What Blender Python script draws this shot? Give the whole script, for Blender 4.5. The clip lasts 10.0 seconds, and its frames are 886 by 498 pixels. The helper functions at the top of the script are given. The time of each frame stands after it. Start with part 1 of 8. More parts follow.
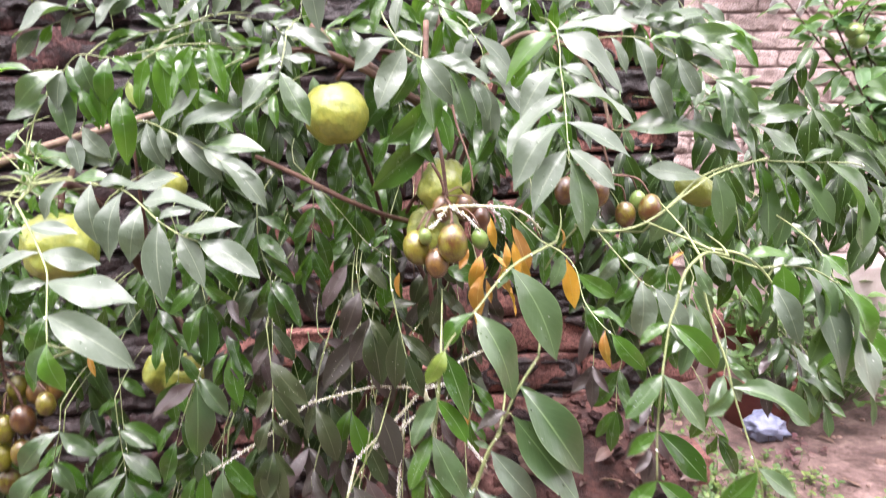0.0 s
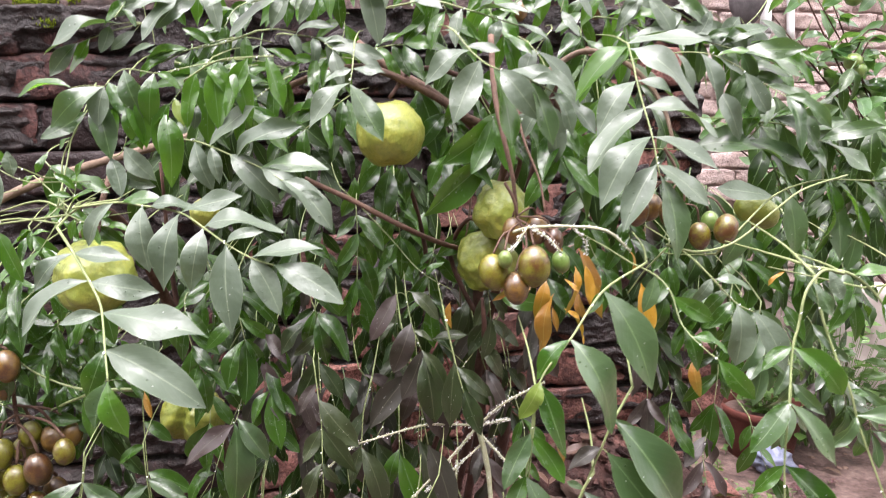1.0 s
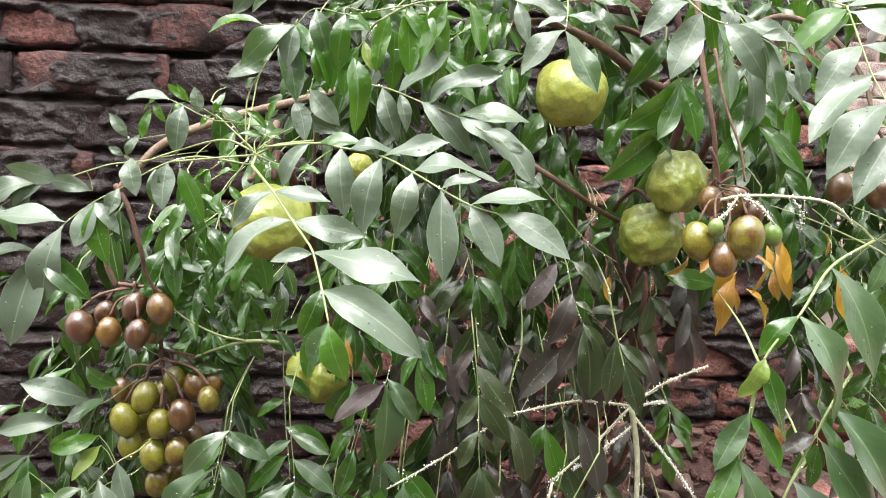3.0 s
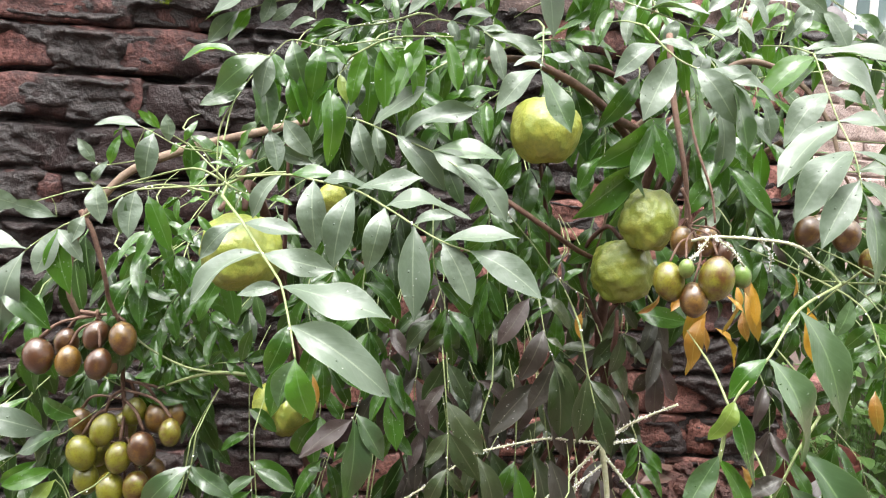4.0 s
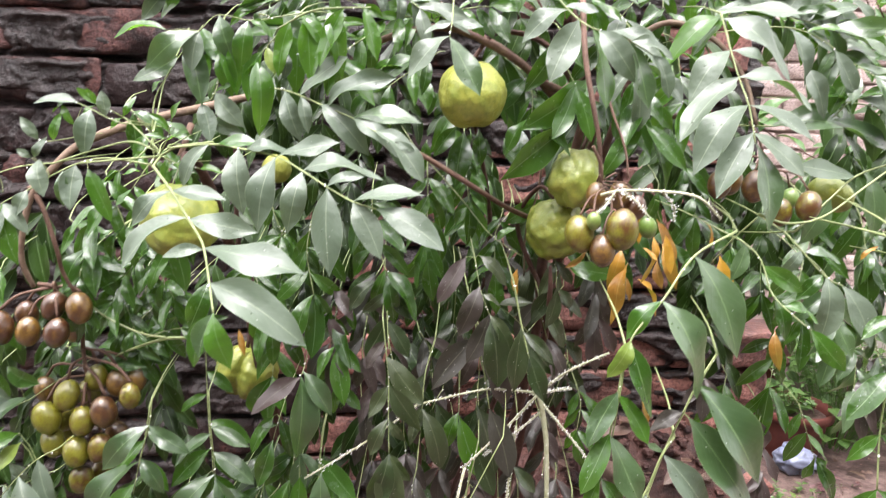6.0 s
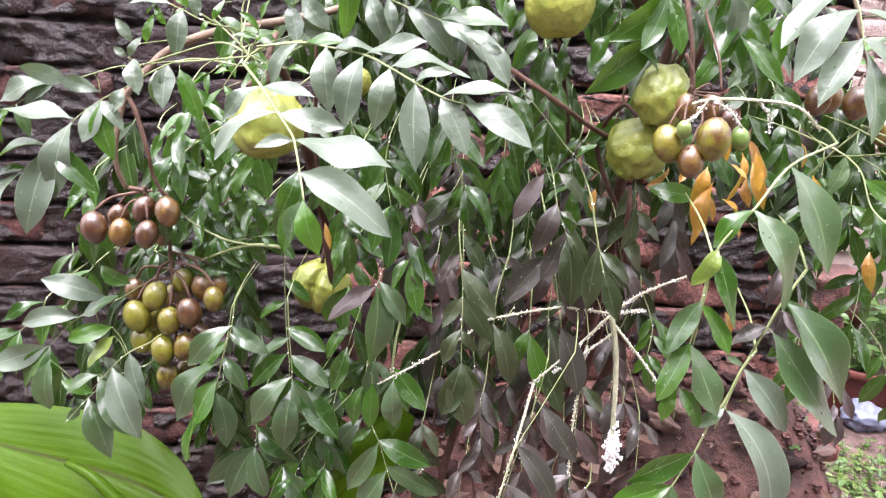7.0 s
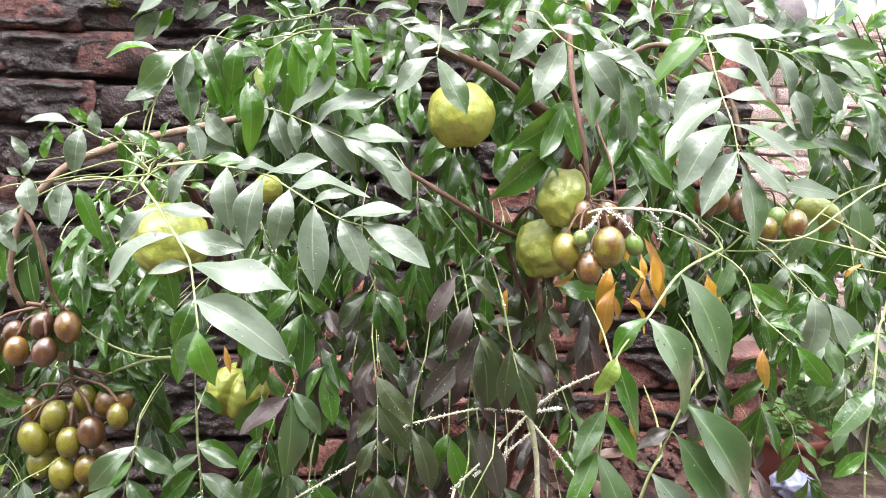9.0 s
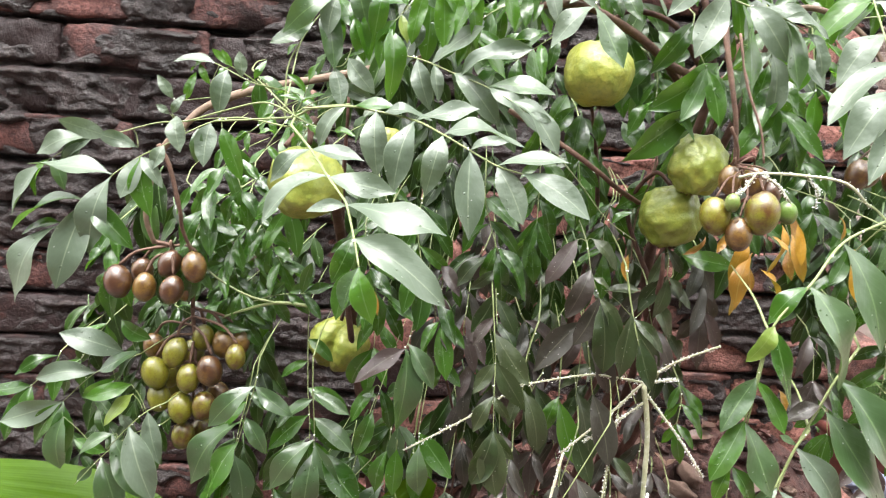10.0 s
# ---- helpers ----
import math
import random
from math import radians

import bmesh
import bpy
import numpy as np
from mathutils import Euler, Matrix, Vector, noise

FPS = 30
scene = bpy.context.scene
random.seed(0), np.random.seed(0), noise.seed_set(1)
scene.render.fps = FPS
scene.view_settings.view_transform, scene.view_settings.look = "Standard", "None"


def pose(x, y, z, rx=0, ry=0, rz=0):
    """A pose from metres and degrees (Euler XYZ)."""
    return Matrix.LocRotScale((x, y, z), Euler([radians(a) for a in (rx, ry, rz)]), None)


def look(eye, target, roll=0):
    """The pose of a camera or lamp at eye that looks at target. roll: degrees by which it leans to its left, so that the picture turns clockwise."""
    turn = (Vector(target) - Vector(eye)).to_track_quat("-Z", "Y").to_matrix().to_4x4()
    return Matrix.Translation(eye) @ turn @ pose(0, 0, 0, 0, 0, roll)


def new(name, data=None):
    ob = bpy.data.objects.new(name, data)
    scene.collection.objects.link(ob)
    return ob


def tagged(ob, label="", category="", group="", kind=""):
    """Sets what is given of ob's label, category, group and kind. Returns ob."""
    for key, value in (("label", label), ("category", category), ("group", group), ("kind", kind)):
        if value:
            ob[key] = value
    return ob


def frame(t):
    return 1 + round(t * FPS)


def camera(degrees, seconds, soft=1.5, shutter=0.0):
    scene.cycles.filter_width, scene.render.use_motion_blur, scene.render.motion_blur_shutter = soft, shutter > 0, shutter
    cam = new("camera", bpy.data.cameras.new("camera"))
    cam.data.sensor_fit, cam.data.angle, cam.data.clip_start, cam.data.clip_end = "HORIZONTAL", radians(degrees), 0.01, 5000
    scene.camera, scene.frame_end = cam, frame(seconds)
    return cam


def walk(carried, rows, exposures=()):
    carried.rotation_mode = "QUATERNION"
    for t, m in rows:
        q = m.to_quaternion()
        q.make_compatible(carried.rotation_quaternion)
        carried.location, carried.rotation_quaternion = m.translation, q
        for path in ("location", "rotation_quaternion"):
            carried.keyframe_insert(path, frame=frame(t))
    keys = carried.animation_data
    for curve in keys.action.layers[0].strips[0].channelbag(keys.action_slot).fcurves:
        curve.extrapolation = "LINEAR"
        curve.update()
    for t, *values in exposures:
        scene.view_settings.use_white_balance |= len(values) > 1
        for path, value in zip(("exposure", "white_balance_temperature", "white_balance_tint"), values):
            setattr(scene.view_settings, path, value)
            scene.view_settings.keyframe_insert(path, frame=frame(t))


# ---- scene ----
cam = camera(64.0, 10.0, 1.0, 0.4)
PATH = [
    (0, (0.001, 0.062, 1.262), (0.029, 2.019, 0.851), 0.6),
    (0.5, (-0.06, 0.086, 1.261), (0.035, 2.067, 1.007), -0.4),
    (1, (-0.103, 0.113, 1.238), (0.006, 2.086, 0.932), 0.3),
    (1.5, (-0.141, 0.136, 1.228), (-0.014, 2.104, 0.893), 0.8),
    (2, (-0.169, 0.141, 1.212), (-0.064, 2.111, 0.884), 1.7),
    (2.5, (-0.204, 0.149, 1.207), (-0.146, 2.114, 0.841), 2.2),
    (3, (-0.243, 0.145, 1.201), (-0.26, 2.115, 0.857), 3.4),
    (4.5, (-0.24, 0.154, 1.221), (-0.143, 2.139, 0.997), 4.7),
    (5, (-0.186, 0.136, 1.242), (-0.031, 2.119, 1.035), 1.6),
    (5.5, (-0.17, 0.118, 1.228), (-0.035, 2.097, 0.974), 2.3),
    (7, (-0.19, 0.099, 1.161), (-0.28, 2.038, 0.677), 4.2),
    (7.5, (-0.199, 0.094, 1.152), (-0.303, 2.022, 0.63), 5.1),
    (8, (-0.19, 0.096, 1.153), (-0.243, 2.024, 0.624), 5.2),
    (8.5, (-0.173, 0.098, 1.154), (-0.151, 2.03, 0.636), 5.0),
    (9, (-0.163, 0.105, 1.199), (-0.089, 2.086, 0.932), 3.1),
    (9.5, (-0.217, 0.11, 1.183), (-0.221, 2.086, 0.878), 4.6),
    (10, (-0.244, 0.109, 1.17), (-0.318, 2.078, 0.825), 5.7),
]
walk(cam, [(t, look(eye, target, roll)) for t, eye, target, roll in PATH],
     [(0.0, 3.10, 6400, 26), (0.5, 2.75, 6450, 20), (1.5, 2.80, 6450, 20), (2.5, 2.85, 6500, 13), (4.5, 2.88, 6500, 9), (5.5, 2.85, 6500, 11),
      (7.0, 3.24, 6200, 25), (8.5, 3.32, 6100, 24), (9.0, 3.14, 6400, 15), (10.0, 3.05, 6500, 10)])

# ---- light: an overcast, rainy day ----
world = bpy.data.worlds.new("overcast_sky")
scene.world = world
world.use_nodes = True
wn, wl = world.node_tree.nodes, world.node_tree.links
sky = wn.new("ShaderNodeTexSky")
sky.sky_type, sky.sun_disc = "NISHITA", False
sky.sun_elevation, sky.sun_rotation = radians(74), radians(200)
sky.air_density, sky.dust_density = 1.0, 6.0
grey = wn.new("ShaderNodeHueSaturation")
grey.inputs["Saturation"].default_value = 0.06
wl.new(sky.outputs[0], grey.inputs["Color"])
cloud = wn.new("ShaderNodeMix")
cloud.data_type = "RGBA"
cloud.inputs["Factor"].default_value, cloud.inputs["B"].default_value = 0.25, (4.05, 4.05, 3.70, 1)
wl.new(grey.outputs[0], cloud.inputs["A"])
wl.new(cloud.outputs["Result"], wn["Background"].inputs["Color"])
wn["Background"].inputs["Strength"].default_value = 0.13
sun = new("sun", bpy.data.lights.new("sun", "SUN"))
sun.data.energy, sun.data.angle, sun.data.color = 0.5, radians(50), (1.0, 0.97, 0.93)
sun.matrix_world = look((0, 0, 5), (0.10, 0.28, 4))


# ---- materials ----
def material(name):
    m = bpy.data.materials.new(name)
    m.use_nodes = True
    nt = m.node_tree
    return m, nt.nodes, nt.links, nt.nodes["Principled BSDF"]


def ramp(n, stops):
    r = n.new("ShaderNodeValToRGB")
    e = r.color_ramp.elements
    while len(e) < len(stops):
        e.new(0.5)
    for s, (p, c) in zip(e, stops):
        s.position, s.color = p, (*c, 1)
    return r


def noise_tex(n, l, vec, scale, detail=4.0, rough=0.55):
    t = n.new("ShaderNodeTexNoise")
    t.inputs["Scale"].default_value, t.inputs["Detail"].default_value = scale, detail
    t.inputs["Roughness"].default_value = rough
    if vec:
        l.new(vec, t.inputs["Vector"])
    return t


def mixc(n, l, fac, a, b, kind="MIX"):
    m = n.new("ShaderNodeMix")
    m.data_type, m.blend_type = "RGBA", kind
    for sock, v in ((m.inputs["Factor"], fac), (m.inputs["A"], a), (m.inputs["B"], b)):
        if isinstance(v, (int, float)):
            sock.default_value = v
        elif isinstance(v, tuple):
            sock.default_value = (*v, 1)
        else:
            l.new(v, sock)
    return m.outputs["Result"]


def math_node(n, l, op, a, b=0.0, c=0.0):
    m = n.new("ShaderNodeMath")
    m.operation = op
    for sock, v in zip(m.inputs, (a, b, c)):
        if isinstance(v, (int, float)):
            sock.default_value = v
        else:
            l.new(v, sock)
    return m.outputs[0]


def bump(n, l, height, strength, distance, bsdf, under=None):
    b = n.new("ShaderNodeBump")
    b.inputs["Strength"].default_value, b.inputs["Distance"].default_value = strength, distance
    l.new(height, b.inputs["Height"])
    if under:
        l.new(under, b.inputs["Normal"])
    if bsdf:
        l.new(b.outputs[0], bsdf.inputs["Normal"])
    return b.outputs[0]


def leaf_material(name, dark, light, rib, rough=0.3, glow=0.22, dust=(0.1, 0.1, 0.09), dusty=0.12, island=False, coat=0.25, shine=0.5, edge=0.35, flecks=0.96, grain=1.0):
    """A leaf: blade colour varied from leaf to leaf, paler midrib and side veins, spots of dust, drops of rain."""
    m, n, l, p = material(name)
    uv = n.new("ShaderNodeUVMap").outputs[0]
    sep = n.new("ShaderNodeSeparateXYZ")
    l.new(uv, sep.inputs[0])
    if island:
        rnd = n.new("ShaderNodeNewGeometry").outputs["Random Per Island"]
    else:
        rnd = n.new("ShaderNodeObjectInfo").outputs["Random"]
    across = math_node(n, l, "ABSOLUTE", math_node(n, l, "SUBTRACT", sep.outputs["Y"], 0.5))
    geo = n.new("ShaderNodeTexCoord").outputs["Object"]
    cloud = noise_tex(n, l, geo, 3.0 * grain, 5.0, 0.6)
    blade = mixc(n, l, rnd, dark, light)
    blade = mixc(n, l, math_node(n, l, "MULTIPLY", cloud.outputs["Fac"], 0.35), blade, dark)
    # side veins rise from the midrib towards the tip
    phase = math_node(n, l, "MULTIPLY_ADD", sep.outputs["X"], 62.0, math_node(n, l, "MULTIPLY", across, -38.0))
    vein = math_node(n, l, "POWER", math_node(n, l, "MULTIPLY_ADD", math_node(n, l, "SINE", phase), 0.5, 0.5), 7.0)
    blade = mixc(n, l, math_node(n, l, "MULTIPLY", vein, 0.03), blade, rib)
    mid = math_node(n, l, "LESS_THAN", across, 0.022)
    blade = mixc(n, l, math_node(n, l, "MULTIPLY", mid, 0.5), blade, rib)
    rim = math_node(n, l, "GREATER_THAN", across, 0.478)
    blade = mixc(n, l, math_node(n, l, "MULTIPLY", rim, edge), blade, rib)
    spots = noise_tex(n, l, geo, 26.0 * grain, 3.0, 0.7)
    spot = ramp(n, [(0.60, (0, 0, 0)), (0.72, (1, 1, 1))])
    l.new(spots.outputs["Fac"], spot.inputs[0])
    blade = mixc(n, l, math_node(n, l, "MULTIPLY", spot.outputs[0], dusty), blade, dust)
    # white flecks: wool that the insects leave, and raindrop glints painted in
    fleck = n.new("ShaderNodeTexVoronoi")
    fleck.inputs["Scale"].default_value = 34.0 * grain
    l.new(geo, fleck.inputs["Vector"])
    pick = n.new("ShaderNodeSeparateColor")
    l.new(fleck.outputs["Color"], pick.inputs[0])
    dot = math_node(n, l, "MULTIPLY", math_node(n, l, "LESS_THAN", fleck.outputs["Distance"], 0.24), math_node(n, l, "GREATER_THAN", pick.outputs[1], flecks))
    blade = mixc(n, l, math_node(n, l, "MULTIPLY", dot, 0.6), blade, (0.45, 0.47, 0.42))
    l.new(blade, p.inputs["Base Color"])
    p.inputs["Specular IOR Level"].default_value = shine
    gloss = math_node(n, l, "MULTIPLY_ADD", cloud.outputs["Fac"], 0.08, rough - 0.04)
    p.inputs["Coat Weight"].default_value, p.inputs["Coat Roughness"].default_value = coat, 0.2
    drops = n.new("ShaderNodeTexVoronoi")
    drops.inputs["Scale"].default_value = 16.0 * grain
    l.new(geo, drops.inputs["Vector"])
    keep = n.new("ShaderNodeSeparateColor")
    l.new(drops.outputs["Color"], keep.inputs[0])
    drop = ramp(n, [(0.0, (1, 1, 1)), (0.22, (0, 0, 0))])
    l.new(drops.outputs["Distance"], drop.inputs[0])
    wet = math_node(n, l, "MULTIPLY", drop.outputs[0], math_node(n, l, "GREATER_THAN", keep.outputs[0], 0.82))
    l.new(math_node(n, l, "MULTIPLY_ADD", wet, -0.3, gloss), p.inputs["Roughness"])
    pucker = noise_tex(n, l, geo, 5.5 * grain, 2.0, 0.5)
    nrm = bump(n, l, pucker.outputs["Fac"], 0.5, 0.0030, None)
    nrm = bump(n, l, vein, 0.04, 0.002, None, nrm)
    nrm = bump(n, l, spots.outputs["Fac"], 0.015, 0.01, None, nrm)
    bump(n, l, wet, 0.5, 0.03, p, nrm)
    back = n.new("ShaderNodeBsdfTranslucent")
    l.new(mixc(n, l, 0.65, blade, (0.16, 0.34, 0.03)), back.inputs[0])
    mix = n.new("ShaderNodeMixShader")
    mix.inputs[0].default_value = glow
    l.new(p.outputs[0], mix.inputs[1])
    l.new(back.outputs[0], mix.inputs[2])
    l.new(mix.outputs[0], n["Material Output"].inputs[0])
    return m


RIB = (0.17, 0.26, 0.11)
LEAF = leaf_material("leaf_green", (0.010, 0.038, 0.003), (0.043, 0.116, 0.011), RIB, 0.26, 0.24, dusty=0.05, coat=0.22, shine=0.52)
# pale base colour: wax bloom, with the sky's sheen put into it
WAXY_SHEEN = leaf_material("leaf_waxy_sheen", (0.060, 0.084, 0.057), (0.106, 0.135, 0.098), (0.22, 0.27, 0.18), 0.40, 0.14, (0.14, 0.16, 0.12), 0.05, coat=0.12, shine=0.46, flecks=0.985)
# greyer green, with less of that sky sheen in the colour
GLAUCOUS_SHEEN = leaf_material("leaf_glaucous_sheen", (0.026, 0.055, 0.020), (0.063, 0.106, 0.046), RIB, 0.30, 0.22, dusty=0.04, coat=0.30, shine=0.66, flecks=0.98)
YOUNG = leaf_material("leaf_young", (0.13, 0.19, 0.03), (0.22, 0.28, 0.06), (0.26, 0.32, 0.12), 0.35, 0.35, coat=0.25, shine=0.5)
BRIGHT = leaf_material("leaf_bright", (0.024, 0.085, 0.006), (0.058, 0.150, 0.012), RIB, 0.22, 0.44, coat=0.35, shine=0.65)
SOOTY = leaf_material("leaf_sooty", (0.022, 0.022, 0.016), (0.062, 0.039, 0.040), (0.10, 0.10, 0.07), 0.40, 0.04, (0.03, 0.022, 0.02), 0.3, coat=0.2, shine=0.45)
# dulled green for leaves low inside the tree, shade put into the colour
SHADED_LEAF = leaf_material("leaf_green_shaded", (0.014, 0.026, 0.007), (0.044, 0.056, 0.024), (0.12, 0.14, 0.08), 0.36, 0.10, (0.03, 0.024, 0.02), 0.2, coat=0.15, shine=0.42)
YELLOW = leaf_material("leaf_yellow", (0.20, 0.075, 0.016), (0.58, 0.30, 0.022), (0.42, 0.30, 0.09), 0.4, 0.25, (0.14, 0.05, 0.012), 0.7)
# darkened copy of the leaf green: shade inside the tree is in the colour
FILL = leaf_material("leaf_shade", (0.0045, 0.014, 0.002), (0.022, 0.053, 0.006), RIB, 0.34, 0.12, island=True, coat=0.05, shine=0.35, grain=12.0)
CITRUS = leaf_material("leaf_citrus", (0.036, 0.095, 0.028), (0.085, 0.17, 0.045), RIB, 0.3, 0.25)
LITTER = leaf_material("leaf_litter", (0.05, 0.022, 0.020), (0.15, 0.085, 0.06), (0.2, 0.13, 0.1), 0.55, 0.1, island=True, coat=0.1, grain=12.0)
WEED = leaf_material("leaf_weed", (0.034, 0.082, 0.016), (0.080, 0.155, 0.032), RIB, 0.5, 0.25, island=True, grain=12.0)


def blade_material(name, dark, light, seam):
    """A broad ribbed blade: fine veins that run out from the midrib along the blade, wet gloss, light through it."""
    m, n, l, p = material(name)
    sep = n.new("ShaderNodeSeparateXYZ")
    l.new(n.new("ShaderNodeUVMap").outputs[0], sep.inputs[0])
    across = math_node(n, l, "ABSOLUTE", math_node(n, l, "SUBTRACT", sep.outputs["Y"], 0.5))
    co = n.new("ShaderNodeTexCoord").outputs["Object"]
    cloud, fine = noise_tex(n, l, co, 14.0, 4.0, 0.6), noise_tex(n, l, co, 120.0, 3.0, 0.6)
    phase = math_node(n, l, "MULTIPLY_ADD", across, 250.0, math_node(n, l, "MULTIPLY", sep.outputs["X"], -190.0))
    vein = math_node(n, l, "MULTIPLY_ADD", math_node(n, l, "SINE", phase), 0.5, 0.5)
    wide = math_node(n, l, "MULTIPLY_ADD", math_node(n, l, "SINE", math_node(n, l, "MULTIPLY", phase, 0.23)), 0.5, 0.5)
    col = mixc(n, l, cloud.outputs["Fac"], dark, light)
    col = mixc(n, l, math_node(n, l, "MULTIPLY", vein, 0.14), col, dark)
    col = mixc(n, l, math_node(n, l, "MULTIPLY", wide, 0.12), col, light)
    mid = math_node(n, l, "LESS_THAN", across, 0.016)
    col = mixc(n, l, math_node(n, l, "MULTIPLY", mid, 0.8), col, seam)
    l.new(col, p.inputs["Base Color"])
    p.inputs["Roughness"].default_value, p.inputs["Specular IOR Level"].default_value = 0.40, 0.14
    nrm = bump(n, l, wide, 0.12, 0.003, None)
    nrm = bump(n, l, vein, 0.08, 0.001, None, nrm)
    bump(n, l, fine.outputs["Fac"], 0.2, 0.0015, p, nrm)
    back = n.new("ShaderNodeBsdfTranslucent")
    l.new(mixc(n, l, 0.5, col, (0.22, 0.40, 0.01)), back.inputs[0])
    mix = n.new("ShaderNodeMixShader")
    mix.inputs[0].default_value = 0.22
    l.new(p.outputs[0], mix.inputs[1])
    l.new(back.outputs[0], mix.inputs[2])
    l.new(mix.outputs[0], n["Material Output"].inputs[0])
    return m


BROADLEAF = blade_material("leaf_broad", (0.028, 0.068, 0.001), (0.052, 0.106, 0.0015), (0.030, 0.026, 0.006))


def rough_material(name, stops, scale, rough=0.85, depth=0.004, spec=0.25, fine=60.0, random_tint=None):
    """Bark, soil, plaster: two scales of noise over a ramp of colours, with relief."""
    m, n, l, p = material(name)
    co = n.new("ShaderNodeTexCoord").outputs["Object"]
    big = noise_tex(n, l, co, scale, 6.0, 0.62)
    small = noise_tex(n, l, co, scale * fine / 10.0, 5.0, 0.7)
    r = ramp(n, stops)
    l.new(math_node(n, l, "MULTIPLY_ADD", small.outputs["Fac"], 0.35, math_node(n, l, "MULTIPLY", big.outputs["Fac"], 0.68)), r.inputs[0])
    col = r.outputs[0]
    if random_tint:
        col = mixc(n, l, math_node(n, l, "MULTIPLY", n.new("ShaderNodeObjectInfo").outputs["Random"], 0.8), col, random_tint)
    l.new(col, p.inputs["Base Color"])
    p.inputs["Roughness"].default_value, p.inputs["Specular IOR Level"].default_value = rough, spec
    nrm = bump(n, l, big.outputs["Fac"], 0.6, depth * 2.5, None)
    bump(n, l, small.outputs["Fac"], 0.7, depth, p, nrm)
    return m


BARK = rough_material("bark", [(0.3, (0.045, 0.028, 0.022)), (0.55, (0.13, 0.075, 0.055)), (0.75, (0.22, 0.15, 0.11))], 45.0, 0.7, 0.0012)
PALE_BARK = rough_material("pale_bark", [(0.3, (0.075, 0.048, 0.036)), (0.55, (0.18, 0.125, 0.09)), (0.75, (0.27, 0.20, 0.15))], 45.0, 0.65, 0.001)
DARK_BARK = rough_material("dark_bark", [(0.3, (0.022, 0.012, 0.010)), (0.55, (0.08, 0.040, 0.031)), (0.78, (0.15, 0.085, 0.065))], 25.0, 0.7, 0.002)
PALE_STALK = rough_material("pale_stalk", [(0.3, (0.24, 0.25, 0.12)), (0.7, (0.50, 0.50, 0.38))], 90.0, 0.6, 0.0006, 0.3)
STALK = rough_material("green_stalk", [(0.3, (0.13, 0.17, 0.06)), (0.7, (0.25, 0.29, 0.13))], 60.0, 0.5, 0.0005, 0.4)
SOIL = rough_material("soil", [(0.32, (0.017, 0.010, 0.009)), (0.46, (0.066, 0.040, 0.034)), (0.58, (0.140, 0.092, 0.080)), (0.74, (0.27, 0.20, 0.18))], 9.0, 0.75, 0.010, 0.35, 60.0)
# reddish soil made darker: the tree's shade is put into this colour
SHADED_SOIL = rough_material("shaded_soil", [(0.32, (0.008, 0.0032, 0.0026)), (0.46, (0.036, 0.0125, 0.0095)), (0.60, (0.088, 0.034, 0.026)), (0.78, (0.16, 0.085, 0.068))], 12.0, 0.6, 0.012, 0.4, 60.0)
MORTAR = rough_material("mortar", [(0.34, (0.0055, 0.0032, 0.0032)), (0.52, (0.0135, 0.0080, 0.0077)), (0.64, (0.030, 0.019, 0.018)), (0.80, (0.085, 0.062, 0.058))], 15.0, 0.28, 0.008, 0.4, 80.0)
COPING = rough_material("mossy_coping", [(0.34, (0.010, 0.0065, 0.006)), (0.47, (0.034, 0.022, 0.020)), (0.57, (0.095, 0.062, 0.056)), (0.72, (0.26, 0.185, 0.17))], 13.0, 0.7, 0.009)
TERRACOTTA = rough_material("terracotta", [(0.3, (0.050, 0.013, 0.010)), (0.6, (0.095, 0.026, 0.019)), (0.8, (0.15, 0.055, 0.04))], 14.0, 0.7, 0.001)
PLASTER = rough_material("weathered_plaster", [(0.3, (0.22, 0.17, 0.155)), (0.55, (0.36, 0.31, 0.29)), (0.75, (0.48, 0.44, 0.42))], 3.0, 0.85, 0.003)
PINKISH = rough_material("pink_mortar", [(0.3, (0.20, 0.14, 0.125)), (0.7, (0.40, 0.31, 0.29))], 6.0, 0.9, 0.004)
STONE = rough_material("stone", [(0.3, (0.085, 0.050, 0.040)), (0.7, (0.22, 0.15, 0.12))], 30.0, 0.85, 0.002)
# mid grey for the added wall, kept low so that it reflects little
BLOCKER_GREY = rough_material("blocker_grey", [(0.3, (0.09, 0.085, 0.08)), (0.7, (0.19, 0.18, 0.17))], 2.0, 0.9, 0.003)
WHITEWASH = rough_material("whitewash", [(0.3, (0.46, 0.46, 0.46)), (0.7, (0.64, 0.64, 0.63))], 4.0, 0.6, 0.001)
MOSS = rough_material("moss", [(0.3, (0.035, 0.06, 0.004)), (0.6, (0.12, 0.155, 0.008)), (0.8, (0.21, 0.24, 0.018))], 60.0, 0.95, 0.002, 0.1)
WICKER = rough_material("grey_wicker", [(0.3, (0.055, 0.048, 0.05)), (0.7, (0.13, 0.115, 0.12))], 30.0, 0.7, 0.001, 0.3)
POLYTHENE = rough_material("polythene", [(0.3, (0.09, 0.105, 0.17)), (0.7, (0.20, 0.215, 0.29))], 12.0, 0.35, 0.002, 0.5)
# white of the wool, also laid on raindrops in place of their glint
WOOL_AND_GLINT = rough_material("mealybug_wool", [(0.3, (0.70, 0.70, 0.68)), (0.7, (0.85, 0.85, 0.84))], 90.0, 0.9, 0.001, 0.1)
WIRE = rough_material("wire", [(0.3, (0.10, 0.09, 0.08)), (0.7, (0.22, 0.20, 0.19))], 30.0, 0.5, 0.0005, 0.5)


